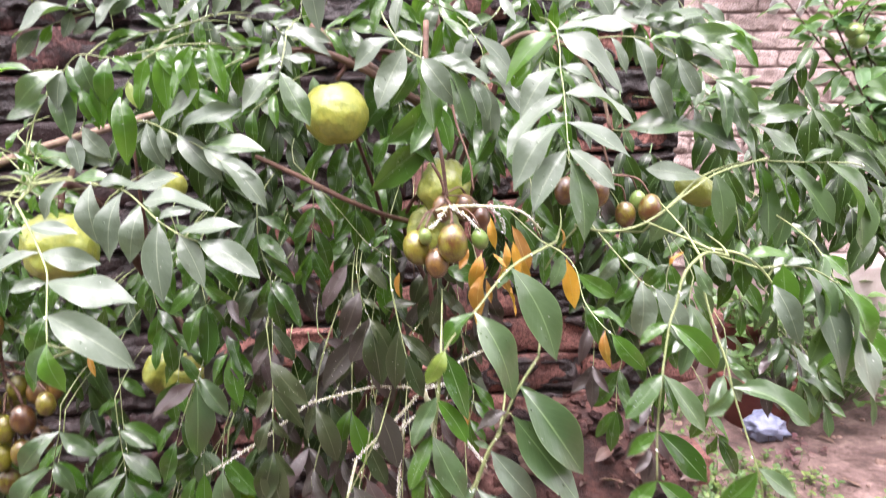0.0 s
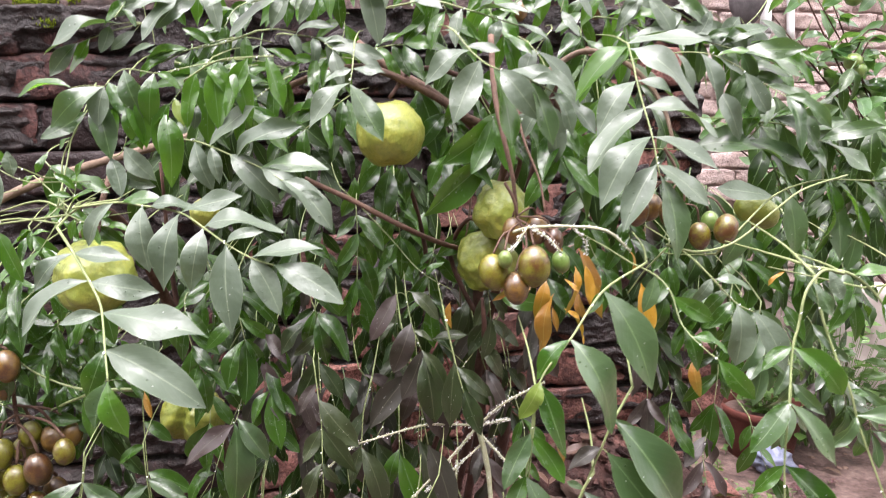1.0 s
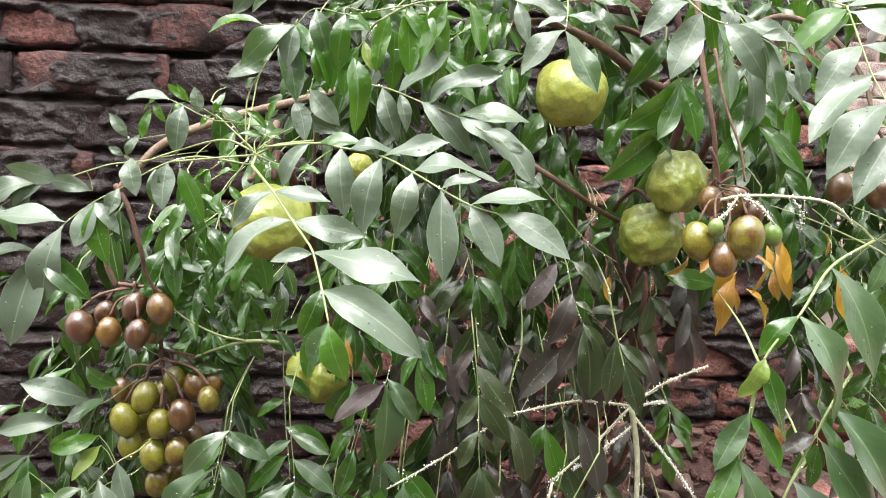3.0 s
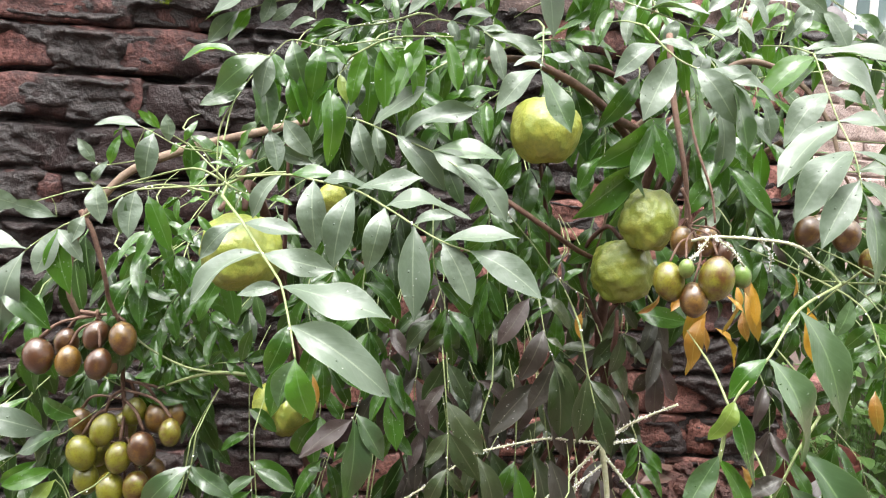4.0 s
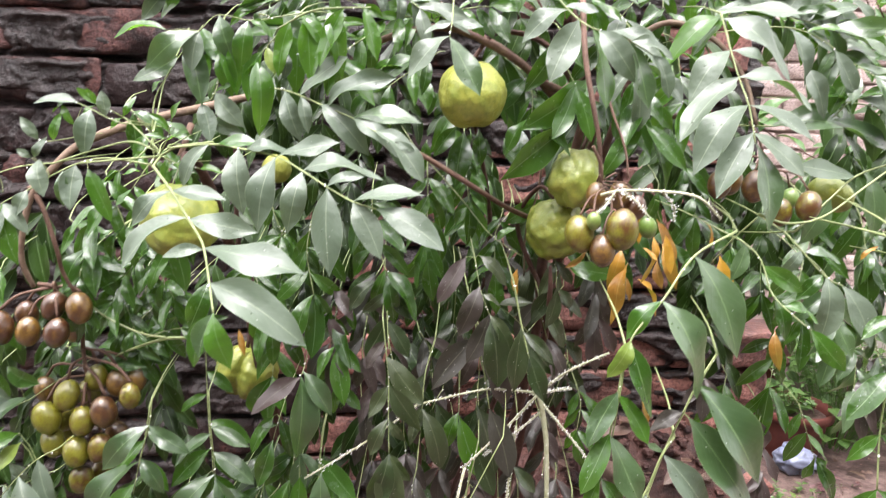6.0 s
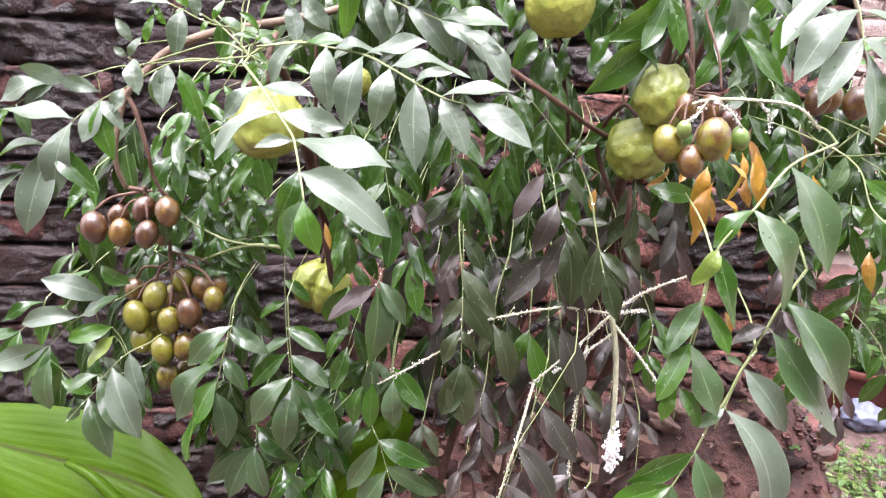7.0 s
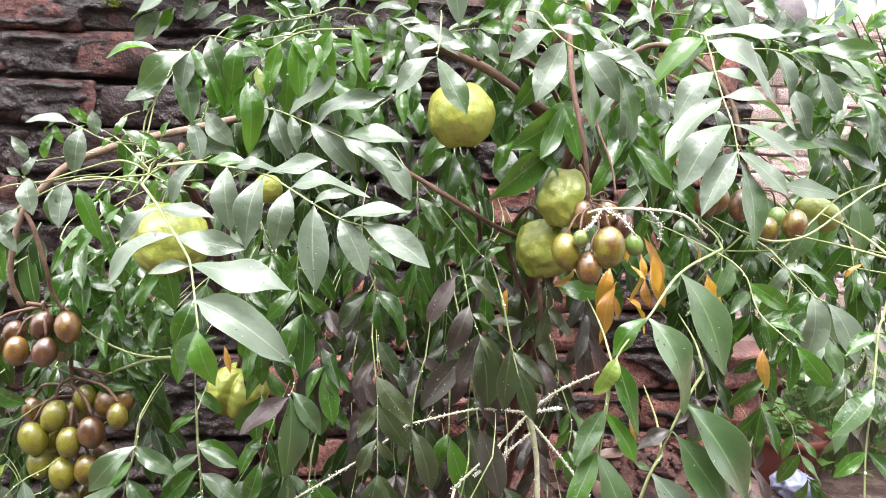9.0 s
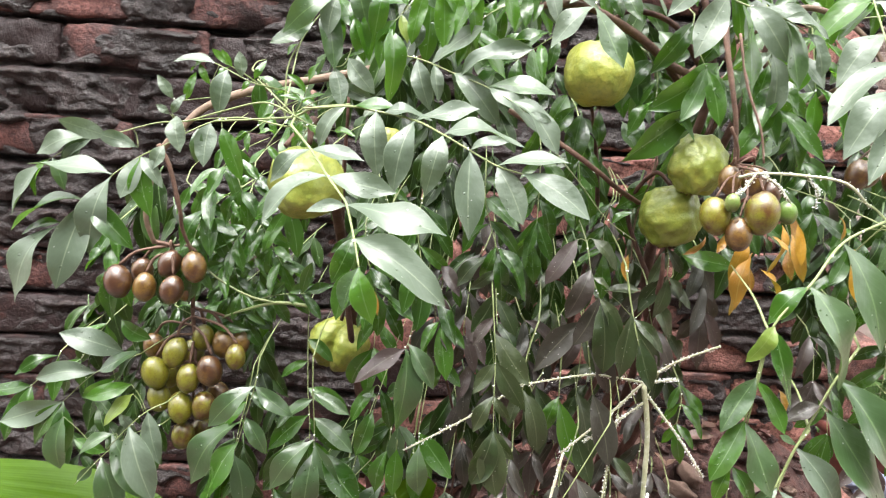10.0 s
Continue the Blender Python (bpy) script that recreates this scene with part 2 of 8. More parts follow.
def brick_material(name, clay, pale, grime, cover):
    """Old wet brick: clay that shows where the black film of algae and soot has come off."""
    m, n, l, p = material(name)
    co = n.new("ShaderNodeTexCoord").outputs["Object"]
    info = n.new("ShaderNodeObjectInfo")
    shift = n.new("ShaderNodeVectorMath")
    shift.operation = "MULTIPLY_ADD"
    l.new(info.outputs["Random"], shift.inputs[0])
    shift.inputs[1].default_value = (37.0, 53.0, 71.0)
    l.new(co, shift.inputs[2])
    v = shift.outputs[0]
    big, mid, fine = noise_tex(n, l, v, 9.0, 5.0, 0.6), noise_tex(n, l, v, 38.0, 5.0, 0.7), noise_tex(n, l, v, 170.0, 3.0, 0.7)
    col = mixc(n, l, mid.outputs["Fac"], clay, pale)
    pit = ramp(n, [(0.42, (1, 1, 1)), (0.52, (0, 0, 0))])
    l.new(fine.outputs["Fac"], pit.inputs[0])
    col = mixc(n, l, math_node(n, l, "MULTIPLY", pit.outputs[0], 0.7), col, tuple(0.3 * c for c in clay))
    r = ramp(n, [(cover - 0.10, (0, 0, 0)), (cover + 0.17, (1, 1, 1))])
    film = noise_tex(n, l, n.new("ShaderNodeNewGeometry").outputs["Position"], 7.0, 6.0, 0.68)
    mask = math_node(n, l, "ADD", math_node(n, l, "MULTIPLY", film.outputs["Fac"], 0.66), math_node(n, l, "MULTIPLY", mid.outputs["Fac"], 0.34))
    mask = math_node(n, l, "ADD", mask, math_node(n, l, "MULTIPLY_ADD", info.outputs["Random"], 0.12, -0.06))
    l.new(mask, r.inputs[0])
    g = mixc(n, l, big.outputs["Fac"], grime, tuple(2.6 * c for c in grime))
    speck = ramp(n, [(0.56, (0, 0, 0)), (0.72, (1, 1, 1))])
    l.new(fine.outputs["Fac"], speck.inputs[0])
    g = mixc(n, l, math_node(n, l, "MULTIPLY", speck.outputs[0], 0.5), g, (0.075, 0.055, 0.052))
    l.new(mixc(n, l, r.outputs[0], g, col), p.inputs["Base Color"])
    l.new(math_node(n, l, "MULTIPLY_ADD", r.outputs[0], 0.35, 0.45), p.inputs["Roughness"])
    p.inputs["Specular IOR Level"].default_value = 0.24
    nrm = bump(n, l, mid.outputs["Fac"], 0.8, 0.010, None)
    bump(n, l, fine.outputs["Fac"], 0.7, 0.003, p, nrm)
    return m


BRICK = brick_material("sooty_brick", (0.11, 0.032, 0.027), (0.18, 0.075, 0.06), (0.0095, 0.0053, 0.0053), 0.63)
CLAY_BRICK = brick_material("bare_brick", (0.21, 0.068, 0.052), (0.37, 0.190, 0.158), (0.022, 0.011, 0.010), 0.46)
RED_BRICK = brick_material("red_brick", (0.14, 0.043, 0.036), (0.26, 0.125, 0.110), (0.0095, 0.0053, 0.0053), 0.538)
FAR_BRICK = brick_material("washed_brick", (0.36, 0.25, 0.225), (0.50, 0.42, 0.40), (0.10, 0.07, 0.06), 0.40)


def fruit_material(name, a, b, spot, rough=0.4, cover=0.5, wrinkle=0.0, coat=0.5):
    """Fruit skin that turns from one colour to another over each fruit, with specks."""
    m, n, l, p = material(name)
    co = n.new("ShaderNodeTexCoord").outputs["Object"]
    rnd = n.new("ShaderNodeObjectInfo").outputs["Random"]
    shift = n.new("ShaderNodeVectorMath")
    shift.operation = "MULTIPLY_ADD"
    l.new(rnd, shift.inputs[0])
    shift.inputs[1].default_value = (11.0, 23.0, 31.0)
    l.new(co, shift.inputs[2])
    big, fine = noise_tex(n, l, shift.outputs[0], 1.7, 5.0, 0.65), noise_tex(n, l, shift.outputs[0], 9.0, 4.0, 0.75)
    r = ramp(n, [(cover - 0.12, (0, 0, 0)), (cover + 0.12, (1, 1, 1))])
    l.new(math_node(n, l, "ADD", big.outputs["Fac"], math_node(n, l, "MULTIPLY_ADD", rnd, 0.3, -0.15)), r.inputs[0])
    s = ramp(n, [(0.50, (0, 0, 0)), (0.66, (1, 1, 1))])
    l.new(fine.outputs["Fac"], s.inputs[0])
    col = mixc(n, l, r.outputs[0], a, b)
    l.new(mixc(n, l, math_node(n, l, "MULTIPLY", s.outputs[0], 0.6), col, spot), p.inputs["Base Color"])
    p.inputs["Roughness"].default_value = rough
    p.inputs["Subsurface Weight"].default_value = 0.08
    p.inputs["Subsurface Radius"].default_value = (0.01, 0.008, 0.003)
    p.inputs["Coat Weight"].default_value, p.inputs["Coat Roughness"].default_value = coat, 0.14
    nrm = bump(n, l, noise_tex(n, l, shift.outputs[0], 3.2, 2.0, 0.45).outputs["Fac"], wrinkle, 0.12, None) if wrinkle else None
    bump(n, l, fine.outputs["Fac"], 0.15, 0.02, p, nrm)
    return m


OLIVE = fruit_material("olive_plum", (0.155, 0.150, 0.011), (0.080, 0.030, 0.007), (0.055, 0.028, 0.005), 0.34, 0.55, 0.0, 0.7)
BROWN = fruit_material("brown_plum", (0.060, 0.022, 0.008), (0.150, 0.082, 0.013), (0.026, 0.009, 0.004), 0.32, 0.55, 0.0, 0.8)
GREEN_PLUM = fruit_material("green_plum", (0.10, 0.17, 0.03), (0.15, 0.20, 0.05), (0.07, 0.10, 0.02), 0.35)
GUAVA = fruit_material("guava_skin", (0.27, 0.285, 0.045), (0.175, 0.21, 0.03), (0.13, 0.16, 0.024), 0.40, 0.5, 0.09, 0.25)


# ---- mesh helpers ----
def mesh(name, verts, faces, uvs=None, smooth=True):
    me = bpy.data.meshes.new(name)
    me.from_pydata([tuple(v) for v in verts], [], faces)
    if uvs is not None:
        layer = me.uv_layers.new(name="UVMap")
        idx = np.empty(len(me.loops), dtype=np.int32)
        me.loops.foreach_get("vertex_index", idx)
        layer.data.foreach_set("uv", np.asarray(uvs, dtype=np.float32)[idx].ravel())
    if smooth:
        me.polygons.foreach_set("use_smooth", [True] * len(me.polygons))
    me.update()
    return me


def part(name, data, mat, parent=None, label="", m=None):
    """Links a mesh (or a bmesh) as one object, under a thing or a part."""
    if isinstance(data, bmesh.types.BMesh):
        me = bpy.data.meshes.new(name)
        data.to_mesh(me)
        data.free()
        me.polygons.foreach_set("use_smooth", [True] * len(me.polygons))
        data = me
    if mat and not data.materials:
        data.materials.append(mat)
    ob = new(name, data)
    ob.parent = parent
    if m is not None:
        ob.matrix_basis = m
    if label:
        ob["label"] = label
    return ob


def thing(name, place, label, category, group="", kind=""):
    ob = new(name)
    ob.location, ob.empty_display_size = place, 0.05
    return tagged(ob, label, category, group, kind)


def spline(pts, steps):
    """A smooth line through the points."""
    p = [Vector(q) for q in pts]
    if len(p) == 2:
        return [p[0].lerp(p[1], i / steps) for i in range(steps + 1)]
    ext = [2 * p[0] - p[1], *p, 2 * p[-1] - p[-2]]
    line = []
    for i in range(len(p) - 1):
        a, b, c, d = ext[i : i + 4]
        for k in range(steps):
            u = k / steps
            line.append(0.5 * (2 * b + (c - a) * u + (2 * a - 5 * b + 4 * c - d) * u * u + (3 * b - a - 3 * c + d) * u**3))
    return line + [p[-1]]


def tube_data(line, radii, sides=6, knots=0.0, seed=0):
    """Vertices and faces of a round stem along a line."""
    rng = random.Random(seed)
    verts, faces = [], []
    side = Vector((0.3, 0.8, 0.5))
    for i, p in enumerate(line):
        ahead = (line[min(i + 1, len(line) - 1)] - line[max(i - 1, 0)]).normalized()
        side = (side - ahead * side.dot(ahead)).normalized()
        up = ahead.cross(side)
        for k in range(sides):
            a = 2 * math.pi * k / sides
            r = radii[i] * (1 + knots * rng.uniform(-1, 1))
            verts.append(p + r * (math.cos(a) * side + math.sin(a) * up))
    for i in range(len(line) - 1):
        for k in range(sides):
            a, b = i * sides + k, i * sides + (k + 1) % sides
            faces.append((a, b, b + sides, a + sides))
    faces.append(tuple(range(sides - 1, -1, -1)))
    faces.append(tuple(range((len(line) - 1) * sides, len(line) * sides)))
    return verts, faces


def tubes_mesh(name, stems, sides=6, steps=5, knots=0.0, origin=(0, 0, 0)):
    """One mesh of several stems: (points, first radius, last radius)."""
    verts, faces = [], []
    o = Vector(origin)
    for s, (pts, r0, r1) in enumerate(stems):
        line = [q - o for q in spline(pts, steps)]
        radii = [r0 + (r1 - r0) * i / (len(line) - 1) for i in range(len(line))]
        v, f = tube_data(line, radii, sides, knots, s)
        faces += [tuple(i + len(verts) for i in q) for q in f]
        verts += v
    return mesh(name, verts, faces)


def blob(rng, size, lumps, rough, seg=14, rings=10, squash=(1, 1, 1)):
    """Vertices and faces of a rounded lump."""
    verts, faces = [], []
    off = Vector((rng.uniform(0, 50), rng.uniform(0, 50), rng.uniform(0, 50)))
    for i in range(rings + 1):
        th = math.pi * i / rings
        for k in range(seg):
            ph = 2 * math.pi * k / seg
            d = Vector((math.sin(th) * math.cos(ph), math.sin(th) * math.sin(ph), math.cos(th)))
            r = size * (1 + rough * noise.noise(d * lumps + off))
            verts.append(Vector((d.x * squash[0], d.y * squash[1], d.z * squash[2])) * r)
    for i in range(rings):
        for k in range(seg):
            a, b = i * seg + k, i * seg + (k + 1) % seg
            faces.append((a, b, b + seg, a + seg))
    return verts, faces


# ---- leaves ----
def leaf_data(width, fold, curl, wave, phase, segs=8, stalk=0.05, tip=1.0, twist=0.0, bend=0.0):
    """An oblong leaf of length 1 along x with its face up, entire margins and a short drawn-out point: vertices, faces, uv."""
    verts, uvs, faces = [], [], []
    for i in range(segs + 1):
        u = i / segs
        v = max(0.0, (u - stalk) / (1 - stalk))
        h = 0.007
        if v > 0:
            # full in the middle, rounded to the stalk, with a drawn-out tip
            body = math.sin(math.pi * min(1.0, v) ** 0.92) ** (0.72 * tip)
            point = 1 - max(0.0, (v - 0.78) / 0.22) ** 1.4 * 0.45
            h = max(0.007 * (1 - v), 0.5 * width * body * point)
        if i == segs:
            h = 0.001
        for k in range(5):
            s = (k - 2) / 2
            wob = wave * math.sin(7 * u + phase + 1.3 * s) * abs(s) * h * 2
            z = fold * abs(s) ** 1.3 * h + curl * (math.sin(math.pi * u**0.8) * 0.42 - 0.25 * u * u) + wob
            ct, st = math.cos(twist * u), math.sin(twist * u)
            yy = s * h
            verts.append((u, yy * ct - z * st * 0.3 + bend * math.sin(math.pi * u), z + yy * st))
            uvs.append((u, 0.5 + 0.5 * s))
    for i in range(segs):
        for k in range(4):
            a = i * 5 + k
            faces.append((a, a + 5, a + 6, a + 1))
    return verts, faces, uvs


LEAF_SHAPES = []
leaf_rng = random.Random(4)
for _ in range(16):
    LEAF_SHAPES.append((0.36, leaf_rng.uniform(0.05, 0.55), leaf_rng.uniform(0.02, 0.36), leaf_rng.uniform(0.07, 0.24), leaf_rng.uniform(0, 6), 14, 0.05, leaf_rng.uniform(0.85, 1.2), leaf_rng.uniform(-0.35, 0.35), leaf_rng.uniform(-0.045, 0.045)))
leaf_meshes = {}


def leaf_mesh(shape, mat):
    key = (shape, mat.name)
    if key not in leaf_meshes:
        v, f, uv = leaf_data(*LEAF_SHAPES[shape])
        leaf_meshes[key] = mesh("leaflet", v, f, uv)
        leaf_meshes[key].materials.append(mat)
    return leaf_meshes[key]


def leaf_pose(base, ahead, length, up, roll, wide=1.0):
    x = ahead.normalized()
    n = (up - x * up.dot(x))
    n = n.normalized() if n.length > 1e-4 else x.orthogonal().normalized()
    n = Matrix.Rotation(roll, 3, x) @ n
    y = n.cross(x)
    rot = Matrix((x, y, n)).transposed().to_4x4()
    return Matrix.Translation(base) @ rot @ Matrix.Diagonal((length, length * wide, length, 1))


plum_tree = thing("plum_tree", (0.02, 1.2, 0.0), "wet hog plum tree with long drooping leaves and fruit bunches", "tree")
TREE = Vector((0.02, 1.2, 0.0))
spray_rng = random.Random(11)


rachis_lines = []
WIDTHS = {"leaf_waxy_sheen": 1.04, "leaf_sooty": 0.95, "leaf_bright": 0.95}


def compound_leaf(points, leaflets, mat, thick=0.0013, narrow=1.0):
    """A feathered leaf: its stalk through the points; leaflets as (place along the stalk, angle from +x in the upright plane, length, lean towards -y)."""
    rng = spray_rng
    p0 = Vector(points[0])
    line = spline(points, 5)
    rachis_lines.append(line)
    # the stalk comes out of the depth of the tree
    first = (line[1] - line[0]).normalized()
    root = [p0 - first * 0.03 + Vector((0, 0.11, 0.004)), p0 - first * 0.016 + Vector((0, 0.045, 0.003)), p0]
    rachis = part("compound_leaf", tubes_mesh("rachis", [(root, thick * 0.5, thick), (points, thick, thick * 0.55)], 6, 5, 0.0, p0), STALK, plum_tree, m=Matrix.Translation(p0 - TREE))
    for f, angle, length, lean in leaflets:
        k = min(max(f, 0.0), 1.0) * (len(line) - 1)
        i = min(int(k), len(line) - 2)
        base = line[i].lerp(line[i + 1], k - i)
        a = radians(angle)
        ahead = Vector((math.cos(a), -lean, math.sin(a)))
        up = Vector((rng.uniform(-0.3, 0.3), -0.82 + rng.uniform(-0.3, 0.3), 0.7))
        me = leaf_mesh(rng.randrange(len(LEAF_SHAPES)), mat)
        part("leaflet", me, None, rachis, m=leaf_pose(base - p0, ahead, length, up, rng.uniform(-0.38, 0.38), narrow * rng.uniform(0.88, 1.06) * WIDTHS.get(mat.name, 0.98) / math.sqrt(1 + 0.4 * lean * lean)))


def feathered_leaf(points, mat, thick, leaflets):
    """A feathered leaf by its stalk and leaflets as (place along the stalk, angle in the upright plane, length, lean towards -y, seen breadth, skin, offset of a long stalklet)."""
    rng = spray_rng
    p0 = Vector(points[0])
    line = spline(points, 5)
    rachis_lines.append(line)
    thick *= 0.72
    first = (line[1] - line[0]).normalized()
    root = [p0 - first * 0.03 + Vector((0, 0.11, 0.004)), p0 - first * 0.016 + Vector((0, 0.045, 0.003)), p0]
    stems = [(root, thick * 0.5, thick), (points, thick, thick * 0.55)]
    made = []
    for f, angle, length, lean, seen, *more in leaflets:
        skin = more[0] if more else mat
        k = min(max(f, 0.0), 1.0) * (len(line) - 1)
        i = min(int(k), len(line) - 2)
        joint = line[i].lerp(line[i + 1], k - i)
        base = joint + Vector(more[1]) if len(more) > 1 else joint
        if len(more) > 1:
            stems.append(([joint, joint.lerp(base, 0.5) + Vector((0, 0.002, 0.002)), base], thick * 0.6, thick * 0.4))
        a = radians(angle)
        x = Vector((math.cos(a), -lean, math.sin(a))).normalized()
        # the blade turns about its midrib until it shows the given breadth; its face stays towards the sky
        facing = Vector((0, -1, 0)) - x * -x.y
        front = facing.normalized()
        side = x.cross(front)
        if side.z < 0 or (abs(side.z) < 0.25 and rng.random() < 0.5):
            side = -side
        full = rng.uniform(0.34, 0.39)
        need = seen * 0.35 * facing.length
        turn = min(1.0, need / full)
        n = front * turn + side * math.sqrt(max(0.0, 1 - turn * turn))
        wide = max(full, min(0.50, need)) / 0.36
        made.append((base - p0, x, length, n, skin, wide))
    rachis = part("compound_leaf", tubes_mesh("rachis", stems, 6, 5, 0.0, p0), STALK, plum_tree, m=Matrix.Translation(p0 - TREE))
    for base, x, length, n, skin, wide in made:
        part("leaflet", leaf_mesh(rng.randrange(len(LEAF_SHAPES)), skin), None, rachis, m=leaf_pose(base, x, length, n, rng.uniform(-0.08, 0.08), wide))


def hanging_leaf(a, b, pairs, length, mat, spread=48, sag=0.5):
    """A feathered leaf from a to b with leaflets in pairs and one at its end."""
    rng = spray_rng
    a, b = Vector(a), Vector(b)
    mid = a.lerp(b, 0.5) + Vector((rng.uniform(-0.01, 0.01), rng.uniform(-0.01, 0.01), 0.06 * (b - a).length))
    main = math.degrees(math.atan2(b.z - a.z, b.x - a.x))
    made = []
    for i in range(pairs):
        f = 0.18 + 0.78 * i / max(pairs - 1, 1)
        for s in (-1, 1):
            turn = main + s * (spread + rng.uniform(-20, 24))
            # leaflets sag
            v = Vector((math.cos(radians(turn)), 0, math.sin(radians(turn)) - sag)).normalized()
            made.append((f + rng.uniform(-0.03, 0.03), math.degrees(math.atan2(v.z, v.x)), length * rng.uniform(0.7, 1.08), rng.uniform(-0.3, 0.8)))
    made.append((1.0, main + rng.uniform(-15, 15), length * rng.uniform(0.9, 1.2), rng.uniform(0, 0.3)))
    compound_leaf([a, mid, b], made, mat, 0.0010, 0.94)


def tree_branch(points, r0, r1, mat):
    p0 = Vector(points[0])
    part("branch", tubes_mesh("branch", [(points, r0, r1)], 8, 6, 0.07, p0), mat, plum_tree, m=Matrix.Translation(p0 - TREE))


# ---- ground ----
def ground_height(x, y, bank=True):
    h = 0.035 * noise.noise(Vector((x * 1.1, y * 1.1, 0.3))) + 0.014 * noise.noise(Vector((x * 5, y * 5, 2))) + 0.006 * noise.noise(Vector((x * 17, y * 17, 4)))
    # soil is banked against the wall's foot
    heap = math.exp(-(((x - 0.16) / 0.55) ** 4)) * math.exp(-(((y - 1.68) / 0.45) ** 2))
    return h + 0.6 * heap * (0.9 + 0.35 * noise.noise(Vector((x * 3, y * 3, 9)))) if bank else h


steps_x = [-60, -25, -10, -5] + [-3 + 0.05 * i for i in range(141)] + [6, 10, 25, 60]
steps_y = [-60, -20, -8, -3] + [-1 + 0.05 * i for i in range(101)] + [6, 10, 25, 80]
gv = [(x, y, ground_height(x, y, False) if abs(x) < 5 and -3 < y < 6 else -0.01) for y in steps_y for x in steps_x]
w_ = len(steps_x)
gf = [(j * w_ + i, j * w_ + i + 1, (j + 1) * w_ + i + 1, (j + 1) * w_ + i) for j in range(len(steps_y) - 1) for i in range(w_ - 1)]
tagged(part("ground", mesh("ground", gv, gf), SOIL), "damp reddish-brown garden soil with small stones", "soil", kind="structure")

# the bank gets its own mesh and a colour darkened for shade under the tree
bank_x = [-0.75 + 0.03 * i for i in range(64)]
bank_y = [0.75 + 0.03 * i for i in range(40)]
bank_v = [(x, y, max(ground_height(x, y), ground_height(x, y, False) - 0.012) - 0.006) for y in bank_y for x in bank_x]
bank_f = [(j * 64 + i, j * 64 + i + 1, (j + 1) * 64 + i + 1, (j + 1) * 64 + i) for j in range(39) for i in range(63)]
tagged(part("soil_bank", mesh("soil_bank", bank_v, bank_f), SHADED_SOIL), "bank of wet earth against the brick wall, coloured darker for tree shade", "soil", kind="structure")

# unseen wall added behind the camera; it blocks low sky from the front
south = part("wall_south", mesh("wall_south", [(x, y, z) for x in (-6, 7) for y in (-2.2, -2.0) for z in (-0.05, 3.3)], [(0, 1, 3, 2), (4, 6, 7, 5), (0, 4, 5, 1), (2, 3, 7, 6), (1, 5, 7, 3), (0, 2, 6, 4)], smooth=False), BLOCKER_GREY)
tagged(south, "unseen plain grey wall added to hold back low sky light", "wall", kind="structure")

# ---- brick wall behind the tree ----
WALL_ANGLE = math.atan(0.08)
WALL_LONG, WALL_SCALE = 2.20, 1.204
# the courses rise a little towards the broken end
wall_m = Matrix.Translation((-2.083, 1.373, -0.295)) @ Matrix.Rotation(WALL_ANGLE, 4, "Z") @ Matrix.Rotation(radians(-1.7), 4, "Y") @ Matrix.Diagonal((WALL_SCALE, WALL_SCALE, WALL_SCALE, 1))
wall_rng = random.Random(21)


def uneven_slab(x0, x1, y0, y1, z0, z1, nx, nz, amount, scale):
    """A box whose front face (y0) is roughened."""
    verts, faces = [], []
    for j in range(nz + 1):
        for i in range(nx + 1):
            x, z = x0 + (x1 - x0) * i / nx, z0 + (z1 - z0) * j / nz
            verts.append((x, y0 + amount * noise.noise(Vector((x * scale, z * scale, 1.7))) + 0.4 * amount * noise.noise(Vector((x * scale * 3, z * scale * 3, 5))), z))
    for j in range(nz):
        for i in range(nx):
            a = j * (nx + 1) + i
            faces.append((a, a + 1, a + nx + 2, a + nx + 1))
    b = len(verts)
    verts += [(x0, y1, z0), (x1, y1, z0), (x1, y1, z1), (x0, y1, z1)]
    faces += [(b + 1, b, b + 3, b + 2)]
    top = [nz * (nx + 1) + i for i in range(nx + 1)]
    faces.append((*top, b + 2, b + 3))
    faces.append((b, *[j * (nx + 1) for j in range(nz + 1)], b + 3)[::-1])
    faces.append((b + 1, *[j * (nx + 1) + nx for j in range(nz + 1)], b + 2))
    return verts, faces


PITCH, JOINT = 0.0735, 1.4388
core_v, core_f = uneven_slab(0, WALL_LONG, 0.005, 0.22, 0.2, 1.44, 400, 460, 0.008, 5.5)
for i, (x, y, z) in enumerate(core_v):
    if y < 0.15:
        # the beds are washed out; above each one a ragged ledge of mortar is left
        course = round((z - JOINT) / PITCH)
        bed = z - JOINT - course * PITCH + 0.008 * noise.noise(Vector((x * 4, 0, course * 7.0))) + 0.004 * noise.noise(Vector((x * 15, 3, course * 3.0)))
        deep = 0.5 + 0.9 * abs(noise.noise(Vector((x * 3.1, 11, course * 5.0))))
        y += 0.022 * deep * math.exp(-((bed / 0.0055) ** 4))
        ledge = max(0.0, noise.noise(Vector((x * 7, course * 4.0, 3))) + 0.15)
        y -= 0.020 * ledge * math.exp(-(((bed + 0.013) / 0.005) ** 2))
        # plates of mortar with broken edges on the faces
        plate = noise.noise(Vector((x * 9, z * 13, 21))) + 0.35 * noise.noise(Vector((x * 31, z * 40, 5)))
        y -= 0.012 * min(1.0, max(0.0, (plate - 0.02) * 15))
        y += 0.007 * noise.noise(Vector((x * 34, z * 58, 8))) + 0.004 * noise.noise(Vector((x * 80, z * 95, 2)))
        core_v[i] = (x, y, z)
brick_wall = part("wall_north", mesh("wall_core", core_v, core_f), MORTAR, m=wall_m)
